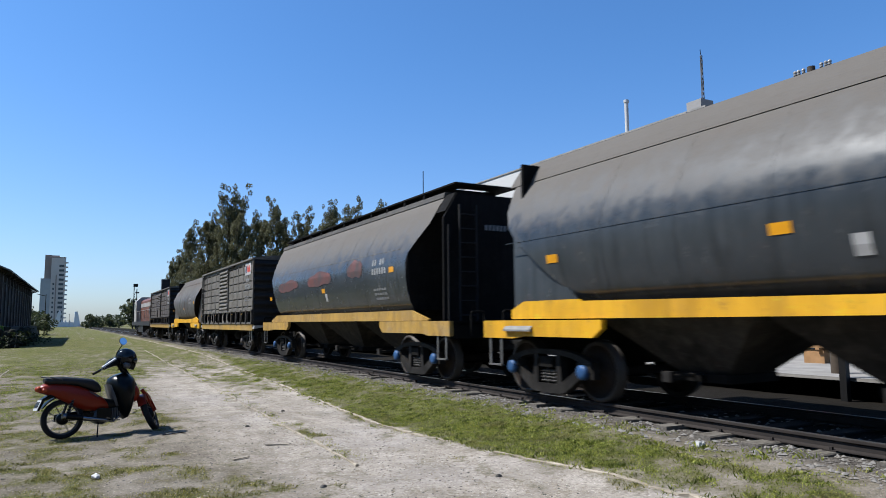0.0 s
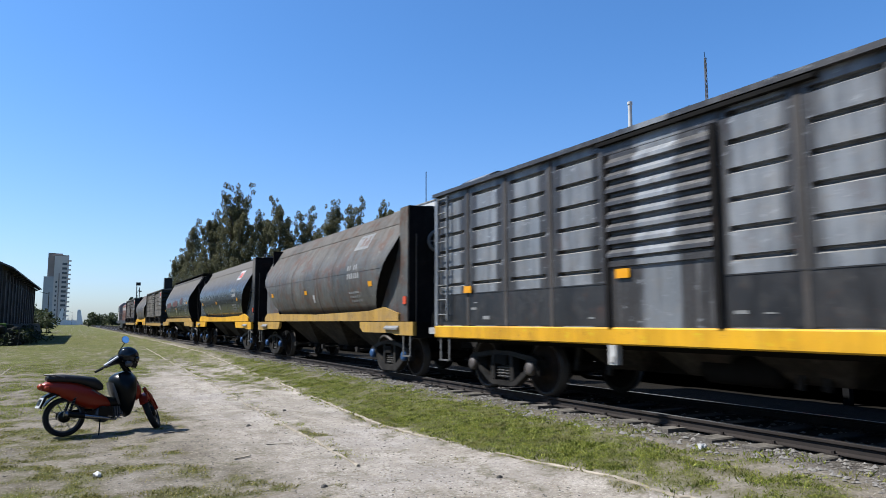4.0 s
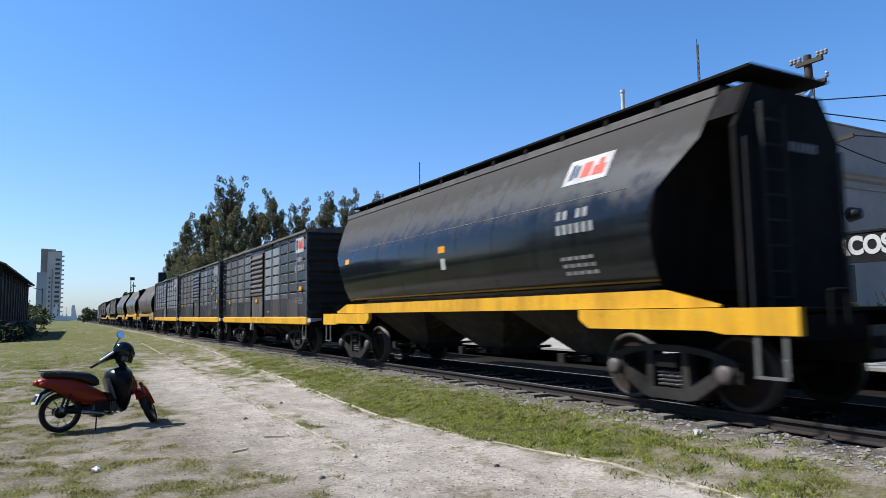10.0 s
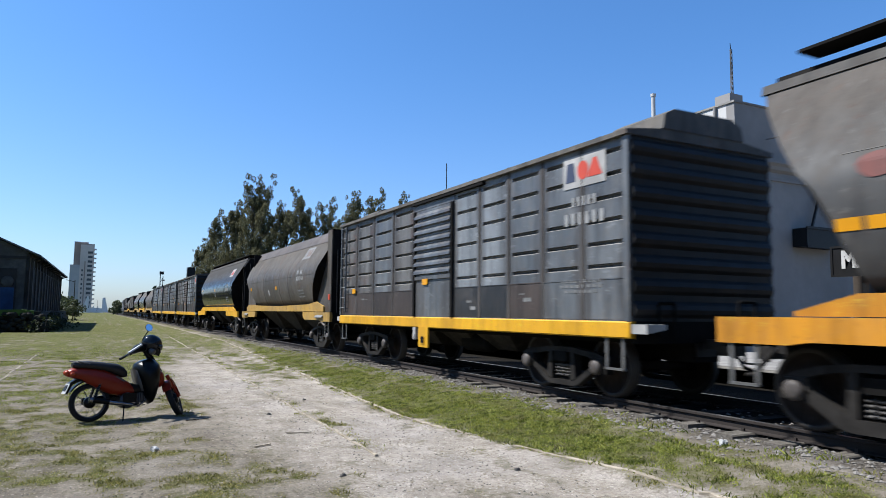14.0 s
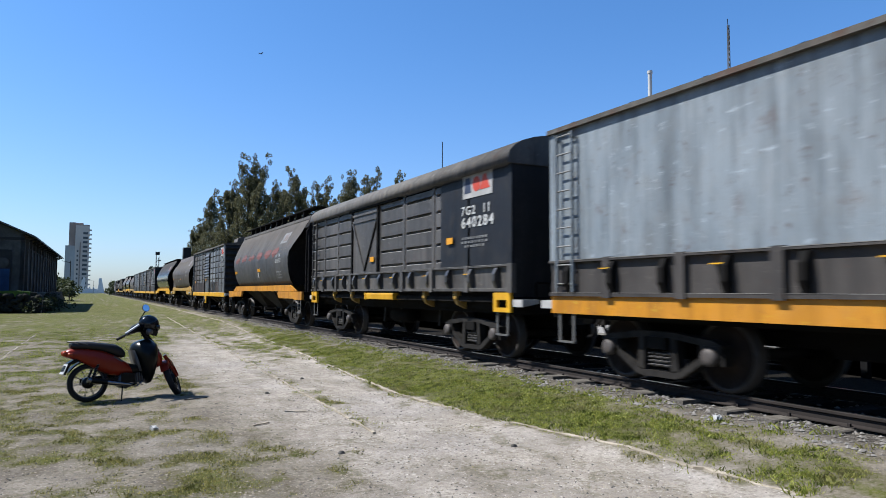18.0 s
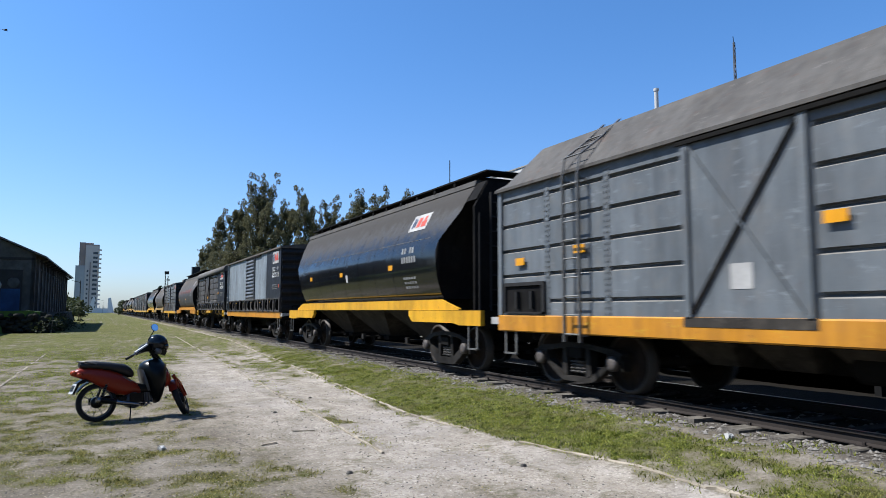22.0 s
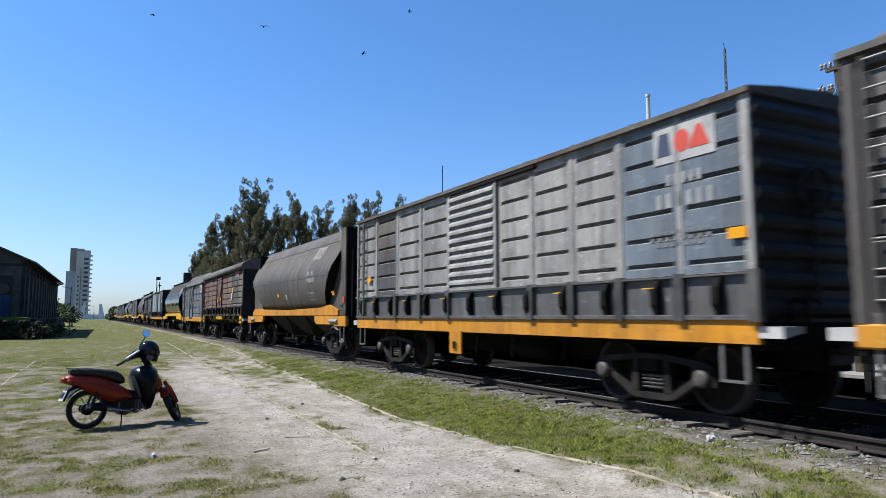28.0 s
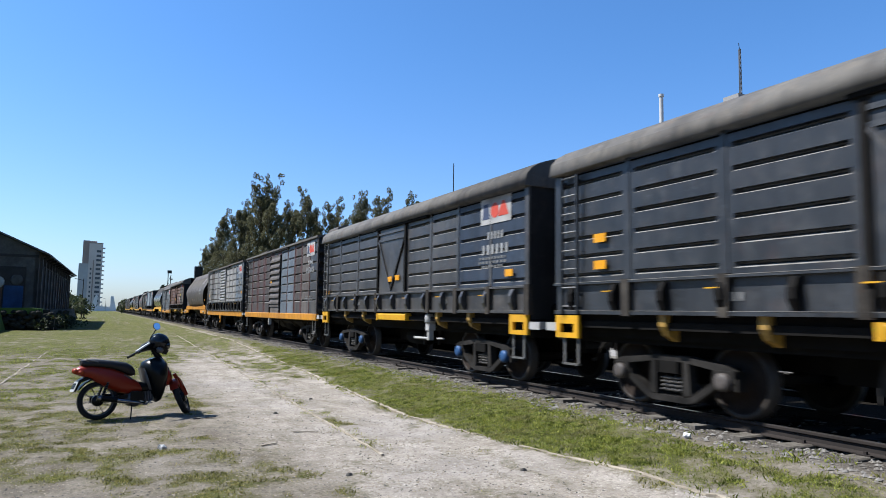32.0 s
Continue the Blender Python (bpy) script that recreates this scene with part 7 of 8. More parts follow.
def build_tower():
    Y = 550.0
    t = thing("apartment_tower", "tall pale apartment tower with balconies on its edge", "building")
    a = part("lower_block", Geo().box(-15.9, -4.5, Y, Y + 16, -0.2, 33.4), TOWER_GREY, t)
    b = part("upper_block", Geo().box(-9.8, -0.9, Y - 0.4, Y + 16, -0.2, 48.0), TOWER_PALE, t)
    part("stair_core", Geo().box(-13.9, -9.8, Y + 2, Y + 12, 30, 50.2).box(-9.8, -5.0, Y + 2, Y + 12, 48, 50.0), TOWER_BROWN, t)
    part("light_shaft", Geo().box(-6.9, -6.2, Y - 0.9, Y - 0.4, 0, 36), TOWER_BROWN, t)
    for i in range(14):
        z = 2.2 + i * 3.25
        part("balcony", Geo().box(-1.2, 0.6, Y - 1.3, Y + 2, z, z + 0.9), TOWER_PALE, t)
        if z < 43:
            part("window", Geo().box(-4.9, -1.9, Y - 0.48, Y - 0.4, z + 0.5, z + 2.1), TOWER_GLASS, t)
            if z < 31:
                part("window", Geo().box(-8.6, -7.6, Y - 0.5, Y - 0.4, z + 0.6, z + 2.0), TOWER_GLASS, t)
    part("roof_rail", Geo().box(-9.8, -0.9, Y - 0.4, Y - 0.2, 48, 48.7), TOWER_BROWN, t)


def build_far_yard():
    f = thing("white_gate", "white leaning gate walls joined by a low white wall", "gate")
    Y = 440.0
    for lean in ([(-6.0, -0.2), (-2.9, 9.4), (-1.9, 8.6), (-2.6, -0.2)], [(4.6, -0.2), (4.9, 8.4), (6.3, 8.6), (8.1, -0.2)]):
        part("leaning_wall", Geo().prism(lean, Y - 0.6, Y + 0.6), GATE_WHITE, f)
    part("low_wall", Geo().box(-2.6, 4.6, Y - 0.3, Y + 0.3, -0.2, 2.5), GATE_WHITE, f)
    part("low_wall", Geo().box(-9.0, -6.0, Y, Y + 0.6, -0.2, 1.6), GATE_WHITE, f)
    for x in (-1.6, 0.4, 2.4):
        part("gate_bar", Geo().box(x - 0.25, x + 0.25, Y - 0.5, Y - 0.3, -0.2, 3.6), GATE_WHITE, f)
    m = thing("signal_mast", "tall railway signal mast with a lattice head", "signal")
    part("mast", Geo().tube((16.0, 200, -0.1), (16.0, 200, 11.5), 0.14, 0.10, 8).tube((16.7, 200, -0.1), (16.7, 200, 10.8), 0.12, 0.10, 8), BLACK_METAL, m)
    part("signal_head", Geo().box(15.8, 16.9, 199.7, 200.3, 11.3, 12.1).box(16.5, 17.2, 199.7, 200.2, 9.6, 9.9).box(15.7, 16.2, 199.8, 200.2, 7.2, 7.5), BLACK_METAL, m)
    part("brace", Geo().bar((16.0, 200, 6), (16.7, 200, 7.5), 0.1, 0.1).bar((16.7, 200, 7.5), (16.0, 200, 9), 0.1, 0.1).bar((16.0, 200, 9), (16.7, 200, 10.5), 0.1, 0.1), BLACK_METAL, m)
    c = thing("water_tank", "dark square tank on a narrow tower", "tank")
    part("tank", Geo().box(13.7, 14.9, 119.5, 120.7, 6.4, 8.7), BLACK_METAL, c)
    part("tower_legs", Geo().box(13.9, 14.1, 119.7, 119.9, -0.1, 6.4).box(14.5, 14.7, 119.7, 119.9, -0.1, 6.4).box(13.9, 14.1, 120.3, 120.5, -0.1, 6.4).box(14.5, 14.7, 120.3, 120.5, -0.1, 6.4), BLACK_METAL, c)
    for x, y, h in ((-2.6, 118, 6.0), (2.2, 420, 7.0)):
        p = thing("street_lamp", "thin far lamp post with a short arm", "lamp post", "far lamp posts")
        part("post", Geo().tube((x, y, -0.1), (x, y, h), 0.09, 0.06, 6), WOOD_POLE, p)
        part("arm", Geo().bar((x, y, h - 0.3), (x - 1.2, y, h), 0.08, 0.08), WOOD_POLE, p)


def build_building():
    b = thing("station_building", "flat-roofed building with a white side and grey front", "building")
    X, Y, Z = 17.5, 14.55, 8.19
    part("side_wall", Geo().box(X, X + 0.3, Y + 0.002, 38, 0.1, Z), WHITE_WALL, b, "sunlit white rendered side wall")
    part("front_wall", Geo().box(X + 0.001, 46, Y - 0.3, Y, 0.1, Z), GREY_RENDER, b, "shaded grey rendered front wall")
    part("roof", Geo().box(X + 0.3, 46, Y, 38, Z - 0.7, Z - 0.5), CONCRETE, b)
    part("back_wall", Geo().box(X + 0.3, 46, 37.7, 38, 0.1, Z), GREY_RENDER, b)
    part("far_wall", Geo().box(45.7, 46, Y, 37.7, 0.1, Z), GREY_RENDER, b)
    part("parapet_cap", Geo().box(X - 0.04, X + 0.34, Y - 0.34, 38.05, Z, Z + 0.06).box(X + 0.34, 46, Y - 0.34, Y + 0.04, Z, Z + 0.06), CONCRETE, b)
    part("cornice", Geo().prism([(Y - 0.3, 6.12), (Y - 0.42, 6.2), (Y - 0.46, 6.3), (Y - 0.55, 6.38), (Y - 0.55, 6.46), (Y - 0.3, 6.5)], X, 46, axis="x"), GREY_RENDER, b)
    part("cornice_band", Geo().box(X, 46, Y - 0.36, Y - 0.3, 5.85, 5.95), GREY_RENDER, b)
    part("door", Geo().box(23.4, 25.2, Y - 0.36, Y - 0.3, 0.3, 3.0), BLACK_METAL, b)
    part("wall_pipe", Geo().tube((X - 0.06, Y + 0.4, 0.3), (X - 0.06, Y + 0.4, Z), 0.05, n=8), GREY_RENDER, b)
    k = thing("wall_bracket_lamp", "black metal box lamp on a diagonal wall strut", "wall lamp")
    part("box", Geo().box(20.0, 21.9, 13.7, 14.2, 3.75, 4.35), BLACK_METAL, k)
    part("frame", Geo().box(19.96, 21.94, 13.66, 13.7, 4.31, 4.39).box(19.96, 21.94, 13.66, 13.7, 3.71, 3.79), BLACK_METAL, k)
    part("strut", Geo().bar((20.6, 13.95, 4.35), (21.7, 14.2, 6.2), 0.07, 0.07), BLACK_METAL, k)
    part("arm", Geo().bar((20.6, 13.95, 4.1), (20.6, 14.28, 4.1), 0.08, 0.08).bar((21.5, 13.95, 4.1), (21.5, 14.28, 4.1), 0.08, 0.08), BLACK_METAL, k)
    c = thing("roof_flue", "white vertical flue pipe on the flat roof", "chimney")
    part("pipe", Geo().tube((20.0, 20.2, 7.6), (20.0, 20.2, 10.45), 0.085, n=12), WHITE_PAINT, c)
    part("cowl", Geo().tube((20.0, 20.2, 10.45), (20.0, 20.2, 10.56), 0.11, n=12), WHITE_PAINT, c)
    a = thing("roof_antenna", "slim lattice antenna mast on a small roof box", "antenna")
    ax, ay = 18.4, 15.05
    part("base_box", Geo().box(ax - 0.35, ax + 0.25, ay - 0.2, ay + 0.4, 7.6, 8.75), GREY_RENDER, a)
    for dx, dy in ((-0.035, -0.026), (0.035, -0.026), (0, 0.044)):
        part("leg", Geo().tube((ax + dx, ay + dy, 8.7), (ax + dx * 0.7, ay + dy * 0.7, 10.35), 0.014, n=5), PALE_METAL, a)
    front = Geo().bar((-0.035, -0.026, 0), (0.035, -0.026, 0.175), 0.016, 0.016).mesh("lacing_bar", WOOD_POLE)
    side = Geo().bar((0.035, -0.026, 0), (0, 0.044, 0.175), 0.016, 0.016).mesh("lacing_bar", WOOD_POLE)
    for i in range(9):
        for me in (front, side):
            put("lacing_bar", me, a, "", Matrix.Translation((ax, ay, 8.75 + i * 0.175)))
    part("whip", Geo().tube((ax, ay, 10.3), (ax - 0.03, ay, 10.55), 0.012, n=5), BLACK_METAL, a)
    m = thing("radio_mast", "thin dark radio mast behind the roofs", "mast")
    part("mast", Geo().tube((22.0, 42.4, 0), (22.0, 42.4, 12.2), 0.05, 0.03, 6), BLACK_METAL, m)
    part("collar", Geo().tube((22.0, 42.4, 9.8), (22.0, 42.4, 10.0), 0.07, 0.07, 6), BLACK_METAL, m)
    p = thing("station_pavement", "pale concrete pavement beyond the track", "pavement", kind="structure")
    part("slab", Geo().box(12.22, 20.4, -20, 14.5, 0.38, 0.44), CONCRETE, p)
    part("slab", Geo().box(12.22, 17.4, 14.5, 60, 0.38, 0.436), CONCRETE, p)
    # black as the train's shadow; the slab overhang is added to shade it
    part("platform_face", Geo().box(12.66, 12.8, -20, 60, -0.2, 0.38), PLATFORM_FACE_SHADE, p, "black platform face standing for the train's shadow")
    g = thing("station_sign", "black station name board with white capital letters", "sign")
    part("board", Geo().box(12.0, 12.06, 3.7, 7.74, 2.28, 2.76), BLACK_METAL, g)
    part("rim", Geo().box(11.985, 12.07, 3.66, 7.78, 2.76, 2.80).box(11.985, 12.07, 3.66, 7.78, 2.24, 2.28).box(11.985, 12.07, 7.74, 7.78, 2.28, 2.76), BLACK_METAL, g)
    for y in (7.2, 4.2):
        part("post", Geo().box(12.06, 12.18, y - 0.06, y + 0.06, 0.0, 2.76), BLACK_METAL, g)
    face = Matrix(((0, 0, -1, 0), (-1, 0, 0, 0), (0, 1, 0, 0), (0, 0, 0, 1)))
    writing("MARCOS", 0.46, WHITE_PAINT, g, Matrix.Translation((11.995, 6.855, 2.53)) @ face @ Matrix.Diagonal((0.785, 0.92, 1, 1)), bold=0.022)
    rr = random.Random(13)
    s = thing("reed_clump", "clump of dark spiky plants before the wall", "plant", m=pose(0, 0, 0.14))
    for q in range(3):
        rg = Geo()
        for i in range(40):
            a2 = rr.uniform(0, 6.28)
            x, y = 14.6 + q * 0.8 + rr.gauss(0, 0.25), 7.4 + rr.gauss(0, 0.25)
            rg.bar((x, y, 0.3), (x + math.cos(a2) * 0.4, y + math.sin(a2) * 0.4, 0.3 + rr.uniform(0.7, 1.35)), 0.035, 0.008)
        part("leaf_tuft", rg, LEAF_BUSH, s)
    w = thing("wood_crates", "stack of light timber crates on the pavement", "crate", m=pose(-3.0, -1.85, 0.14))
    part("crate", Geo().box(18.5, 19.0, 11.5, 12.0, 0.3, 0.62), CRATE, w)
    part("crate", Geo().box(18.45, 19.5, 11.4, 12.1, 0.66, 0.80), CRATE, w)
    part("crate", Geo().box(19.1, 19.5, 11.5, 12.0, 0.3, 0.62), CRATE, w)
    part("plank", Geo().box(18.4, 19.6, 11.55, 11.65, 0.62, 0.66), CRATE, w)
    r = thing("gas_cylinder", "squat red metal tank lying on the crates", "tank", m=pose(-3.0, -1.85, 0.14))
    part("shell", Geo().lathe([(-0.5, 0.0), (-0.48, 0.14), (-0.4, 0.25), (0.4, 0.25), (0.48, 0.14), (0.5, 0.0)], 16, "x", (19.05, 11.75, 1.05)), TANK_RED, r)
    part("valve", Geo().tube((19.05, 11.75, 1.28), (19.05, 11.75, 1.42), 0.06, n=8), PALE_METAL, r)
    part("cradle", Geo().box(18.75, 18.85, 11.55, 11.95, 0.80, 0.90).box(19.25, 19.35, 11.55, 11.95, 0.80, 0.90), BLACK_METAL, r)
    for i, (x, y, q) in enumerate(((18.9, 13.05, 0.9), (20.0, 12.9, 0.9))):
        cl = [((rr.gauss(0, 0.3), rr.gauss(0, 0.3), rr.uniform(0.15, 0.8) * q), rr.uniform(0.25, 0.4)) for _ in range(8)]
        v, f = leaf_cloud(cl, 260, 0.09, 90 + i)
        t = thing("shrub", "small green shrub by the building", "bush", "shrubs by the building", "", pose(x, y, 0.44))
        put("leaves", cloud_mesh("leaves", v, f, LEAF_FAR), t)
        part("stem", Geo().tube((0, 0, 0), (0, 0, 0.4), 0.04, 0.02, 6), BARK, t)


def build_pole():
    p = thing("utility_pole", "old timber utility pole with insulator crossarms", "utility pole")
    x, y = 13.0, 7.85
    part("shaft", Geo().tube((x, y, 0.2), (x - 0.03, y + 0.1, 6.55), 0.11, 0.075, 10), WOOD_POLE, p)
    for k, (z, L) in enumerate(((6.38, 0.40), (5.92, 0.46))):
        arm = part("crossarm", Geo().bar((x - 0.1, y + L * 0.75, z), (x - 0.1, y - L * 0.62, z), 0.07, 0.08), WOOD_POLE, p)
        for d in (0.62, 0.50, 0.34, -0.24, -0.38, -0.5) if k == 0 else (0.62, 0.5, 0.36, 0.28, -0.42):
            part("insulator", Geo().lathe([(0.04, 0.0), (0.04, 0.015), (0.06, 0.034), (0.08, 0.037), (0.10, 0.023), (0.115, 0.040), (0.14, 0.036), (0.16, 0.015), (0.17, 0.0)], 10, "z", (x - 0.1, y + d * L / 0.62, z)), PORCELAIN, arm)
    part("brace", Geo().bar((x, y, 5.35), (x - 0.1, y + 0.42, 5.75), 0.05, 0.06), WOOD_POLE, p)
    part("low_arm", Geo().bar((x - 0.12, y + 0.05, 4.62), (x - 0.12, y - 0.75, 4.70), 0.06, 0.07).bar((x - 0.12, y - 0.1, 4.45), (x - 0.12, y - 0.1, 4.62), 0.05, 0.05), WOOD_POLE, p)
    part("spotlight", Geo().lathe([(-0.12, 0.0), (-0.12, 0.10), (0.10, 0.16), (0.12, 0.15), (0.12, 0.0)], 12, "y", (x + 0.55, y - 0.30, 3.3)).bar((x, y, 3.3), (x + 0.55, y - 0.3, 3.3), 0.04, 0.04), BLACK_METAL, p)

    def wire(a, b, sag, r=0.013):
        pts = [tuple(Vector(a).lerp(Vector(b), i / 12) - Vector((0, 0, sag * 4 * (i / 12) * (1 - i / 12)))) for i in range(13)]
        part("wire", Geo().pipe(pts, r, 5), CABLE, p)

    wire((x, y, 5.6), (24, -3.0, 6.4), 0.3)
    wire((x, y - 0.7, 4.72), (24, -4.0, 2.6), 0.1)
    wire((x, y, 5.35), (23, -2.5, 2.4), 0.15)
    wire((x - 0.1, y + 0.4, 6.1), (19.0, 14.3, 7.2), 0.25)
    wire((x, y - 0.3, 4.66), (15.4, 6.4, 3.9), 0.12)
    f = thing("flag", "pale blue and white flag hanging from a thin staff", "flag", "", "", pose(x - 0.25, y - 0.12, 4.75))
    part("staff", Geo().tube((0.1, 0.0, -0.6), (-0.15, -0.02, 1.2), 0.016, n=6), PALE_METAL, f)
    rr = random.Random(6)
    for k in range(3):
        g = Geo()
        n = 6
        for i in range(n):
            a = (i / n, (i + 1) / n)
            pts = []
            for t in a:
                for u in (k / 3, (k + 1) / 3):
                    pts.append((-0.15 + 0.09 * math.sin(5 * t + 3 * u), -0.02 + 0.55 * u * (1 - 0.35 * t) + 0.05 * math.sin(7 * t + u), 1.15 - 0.85 * t - 0.28 * u))
            g.quad(pts[0], pts[2], pts[3], pts[1])
        part("stripe", g, FLAG_WHITE if k == 1 else FLAG_BLUE, f)
    return f


build_sleepers()
stones("ballast", 5200, lambda r: (TRACK_X + r.choice((-1, 1)) * (r.uniform(0.95, 1.75) if r.random() < 0.7 else r.uniform(0, 0.8)), 1 + 40 * r.random() ** 1.4), 0.034, BALLAST, "thin grey ballast stones along the rails", 1)
stones("verge_gravel", 3200, lambda r: (6.75 + r.gauss(0, 0.33), 1.5 + 30 * r.random() ** 1.5), 0.022, BALLAST_PALE, "pale gravel spilled on the grass beside the ballast", 4)
stones("pebbles", 30000, lambda r: (r.uniform(-4, 4.6), 3.6 + 20 * r.random() ** 1.8), 0.0105, OLD_KERB, "scattered pale pebbles on the dirt road", 2)
stones("clods", 5200, lambda r: (r.uniform(-3, 4.5), 3.6 + 16 * r.random() ** 1.6), 0.012, SLEEPER, "dark clods on the dirt road", 3)
build_grass()
build_kerbs()
build_shed()
build_trees()
build_tower()
build_far_yard()
build_building()
FLAG = build_pole()
# ---- the motorcycle ----
BIKE_RED = plain("motorcycle_red", (0.25, 0.020, 0.006), 0.28, 0.0, 0.15, 4, 0, spec=0.25)
BIKE_NAVY = plain("motorcycle_dark_plastic", (0.004, 0.006, 0.007), 0.28, 0, 0.2, 4, 0, spec=0.14)
RUBBER = plain("tyre_rubber", (0.011, 0.011, 0.011), 0.8, 0, 0.3, 12, 0.2)
SEAT_VINYL = plain("seat_vinyl", (0.014, 0.014, 0.015), 0.5, 0, 0.3, 14, 0.1)
CHROME = plain("chrome", (0.323, 0.323, 0.331), 0.25, 1.0, 0.1, 8, 0)
ALLOY = plain("engine_alloy", (0.13, 0.13, 0.135), 0.5, 0.6, 0.35, 8)
TAIL_AMBER = plain("tail_lens", (0.36, 0.05, 0.012), 0.25, 0, 0.2, 6, 0)
PLATE_WHITE = plain("plate_white", (0.578, 0.578, 0.585), 0.5, 0, 0.1, 6, 0)
VISOR = plain("visor_dark", (0.008, 0.008, 0.009), 0.08, 0, 0.1, 6, 0)
MIRROR, mnt, mp_ = nodes_of("mirror_glass")
mp_.inputs["Metallic"].default_value, mp_.inputs["Roughness"].default_value = 1.0, 0.03
mp_.inputs["Base Color"].default_value = (0.85, 0.87, 0.9, 1)


def wheel_parts(parent, x, r, steer):
    w = put("wheel", Geo().lathe([(-0.02, r - 0.075), (-0.03, r - 0.06), (-0.03, r - 0.048), (0.03, r - 0.048), (0.03, r - 0.06), (0.02, r - 0.075)], 30, "y").mesh("wheel", ALLOY), parent, "", Matrix.Translation((x, 0, r)) @ pose(0, 0, 0, 0, 0, steer))
    part("tyre", Geo().lathe([(-0.034, r - 0.058), (-0.045, r - 0.038), (-0.038, r - 0.010), (-0.018, r), (0.018, r), (0.038, r - 0.010), (0.045, r - 0.038), (0.034, r - 0.058), (-0.034, r - 0.058)], 36, "y"), RUBBER, w)
    part("hub", Geo().lathe([(-0.06, 0), (-0.06, 0.07), (-0.03, 0.085), (0.03, 0.085), (0.06, 0.07), (0.06, 0)], 16, "y"), BIKE_NAVY, w)
    spoke = Geo().tube((0.05, 0.028, 0.0), (r - 0.068, 0, 0.03), 0.0032, n=4).mesh("spoke", ALLOY)
    for i in range(20):
        put("spoke", spoke, w, "", pose(0, 0, 0, 180 if i % 2 else 0, -18 * i, 0))
    return w


def shell_of(stations):
    """A rounded shell drawn through stations (x, low z, high z, half width)."""
    rings = []
    for x, a, b, w in stations:
        m, h = (a + b) / 2, (b - a) / 2
        rings.append([(x, w * math.copysign(abs(math.cos(q)) ** 0.7, math.cos(q)), m + h * math.copysign(abs(math.sin(q)) ** 0.8, math.sin(q))) for q in [i * math.pi / 7 + 0.001 for i in range(14)]])
    return Geo().loft(rings, True)


def build_bike():
    b = thing("motorcycle", "red and dark step-through motorcycle parked on its stand", "motorcycle")
    r = 0.28
    wheel_parts(b, 0.0, r, 0)
    axis = Vector((-0.44, 0, 0.90)).normalized()
    steer = Matrix.Translation((1.24, 0, r)) @ Matrix.Rotation(radians(62), 4, axis) @ Matrix.Translation((-1.24, 0, -r))
    fw = wheel_parts(b, 1.25, r, 0)
    fw.matrix_basis = steer @ fw.matrix_basis
    arc = lambda rad, a0, a1, n: [(rad * math.cos(radians(a0 + (a1 - a0) * i / n)), r + rad * math.sin(radians(a0 + (a1 - a0) * i / n))) for i in range(n + 1)]
    part("front_mudguard", Geo().prism(arc(0.325, 15, 165, 16) + arc(0.31, 165, 15, 16), -0.062, 0.062).prism(arc(0.325, 60, 150, 8) + arc(0.22, 150, 60, 8), -0.066, -0.058), BIKE_RED, b, "", steer @ Matrix.Translation((1.25, 0, 0)))
    for s in (-0.085, 0.085):
        part("fork_leg", Geo().tube((1.245, s * 0.9, r), (1.14, s * 0.7, 0.50), 0.020, 0.022, 8).tube((1.14, s * 0.7, 0.50), (1.07, s * 0.5, 0.64), 0.026, 0.030, 8), BIKE_RED, b, "", steer)
    # leg shield: a tall dark shell, widest below the headstock
    rings = []
    for z, xa, xb, w in ((0.25, 0.83, 0.92, 0.09), (0.34, 0.76, 0.95, 0.17), (0.46, 0.70, 0.97, 0.24), (0.58, 0.66, 0.98, 0.28), (0.70, 0.61, 0.98, 0.29), (0.79, 0.585, 0.97, 0.25), (0.86, 0.60, 0.90, 0.17), (0.90, 0.66, 0.84, 0.09)):
        m, h = (xa + xb) / 2, (xb - xa) / 2
        rings.append([(m + h * math.cos(q), w * math.sin(q), z + 0.03 * math.cos(q)) for q in [i * math.pi / 7 for i in range(14)]])
    part("leg_shield", Geo().loft(rings, True), BIKE_NAVY, b)
    part("front_cowl", shell_of([(0.92, 0.50, 0.74, 0.12), (0.98, 0.46, 0.74, 0.13), (1.03, 0.48, 0.70, 0.10), (1.06, 0.54, 0.64, 0.05)]), BIKE_RED, b)
    # the shiny highlight on the dark inner shield is put in as grey
    part("inner_shield", Geo().loft([[(0.60, -0.16, 0.74), (0.58, 0, 0.76), (0.60, 0.16, 0.74)], [(0.655, -0.20, 0.58), (0.63, 0, 0.58), (0.655, 0.20, 0.58)], [(0.72, -0.16, 0.42), (0.70, 0, 0.42), (0.72, 0.16, 0.42)]], True, False), ALLOY, b, "inner leg shield, grey for the highlight on it")
    # low central tube cover, engine and its cylinder
    part("tunnel", shell_of([(0.34, 0.44, 0.62, 0.09), (0.50, 0.40, 0.56, 0.085), (0.64, 0.38, 0.53, 0.08), (0.78, 0.40, 0.60, 0.08)]), BIKE_NAVY, b)
    part("engine", Geo().lathe([(-0.13, 0.0), (-0.13, 0.09), (-0.10, 0.12), (0.10, 0.12), (0.13, 0.09), (0.13, 0.0)], 18, "y", (0.50, 0, 0.29)).box(0.50, 0.64, -0.09, 0.09, 0.20, 0.36), ALLOY, b)
    cyl = part("cylinder", Geo().box(0.64, 0.80, -0.06, 0.06, 0.27, 0.38), ALLOY, b)
    fin = Geo().box(0, 0.012, -0.085, 0.085, 0.245, 0.40).mesh("cylinder_fin", ALLOY)
    for i in range(6):
        put("cylinder_fin", fin, cyl, "", Matrix.Translation((0.65 + i * 0.025, 0, 0)))
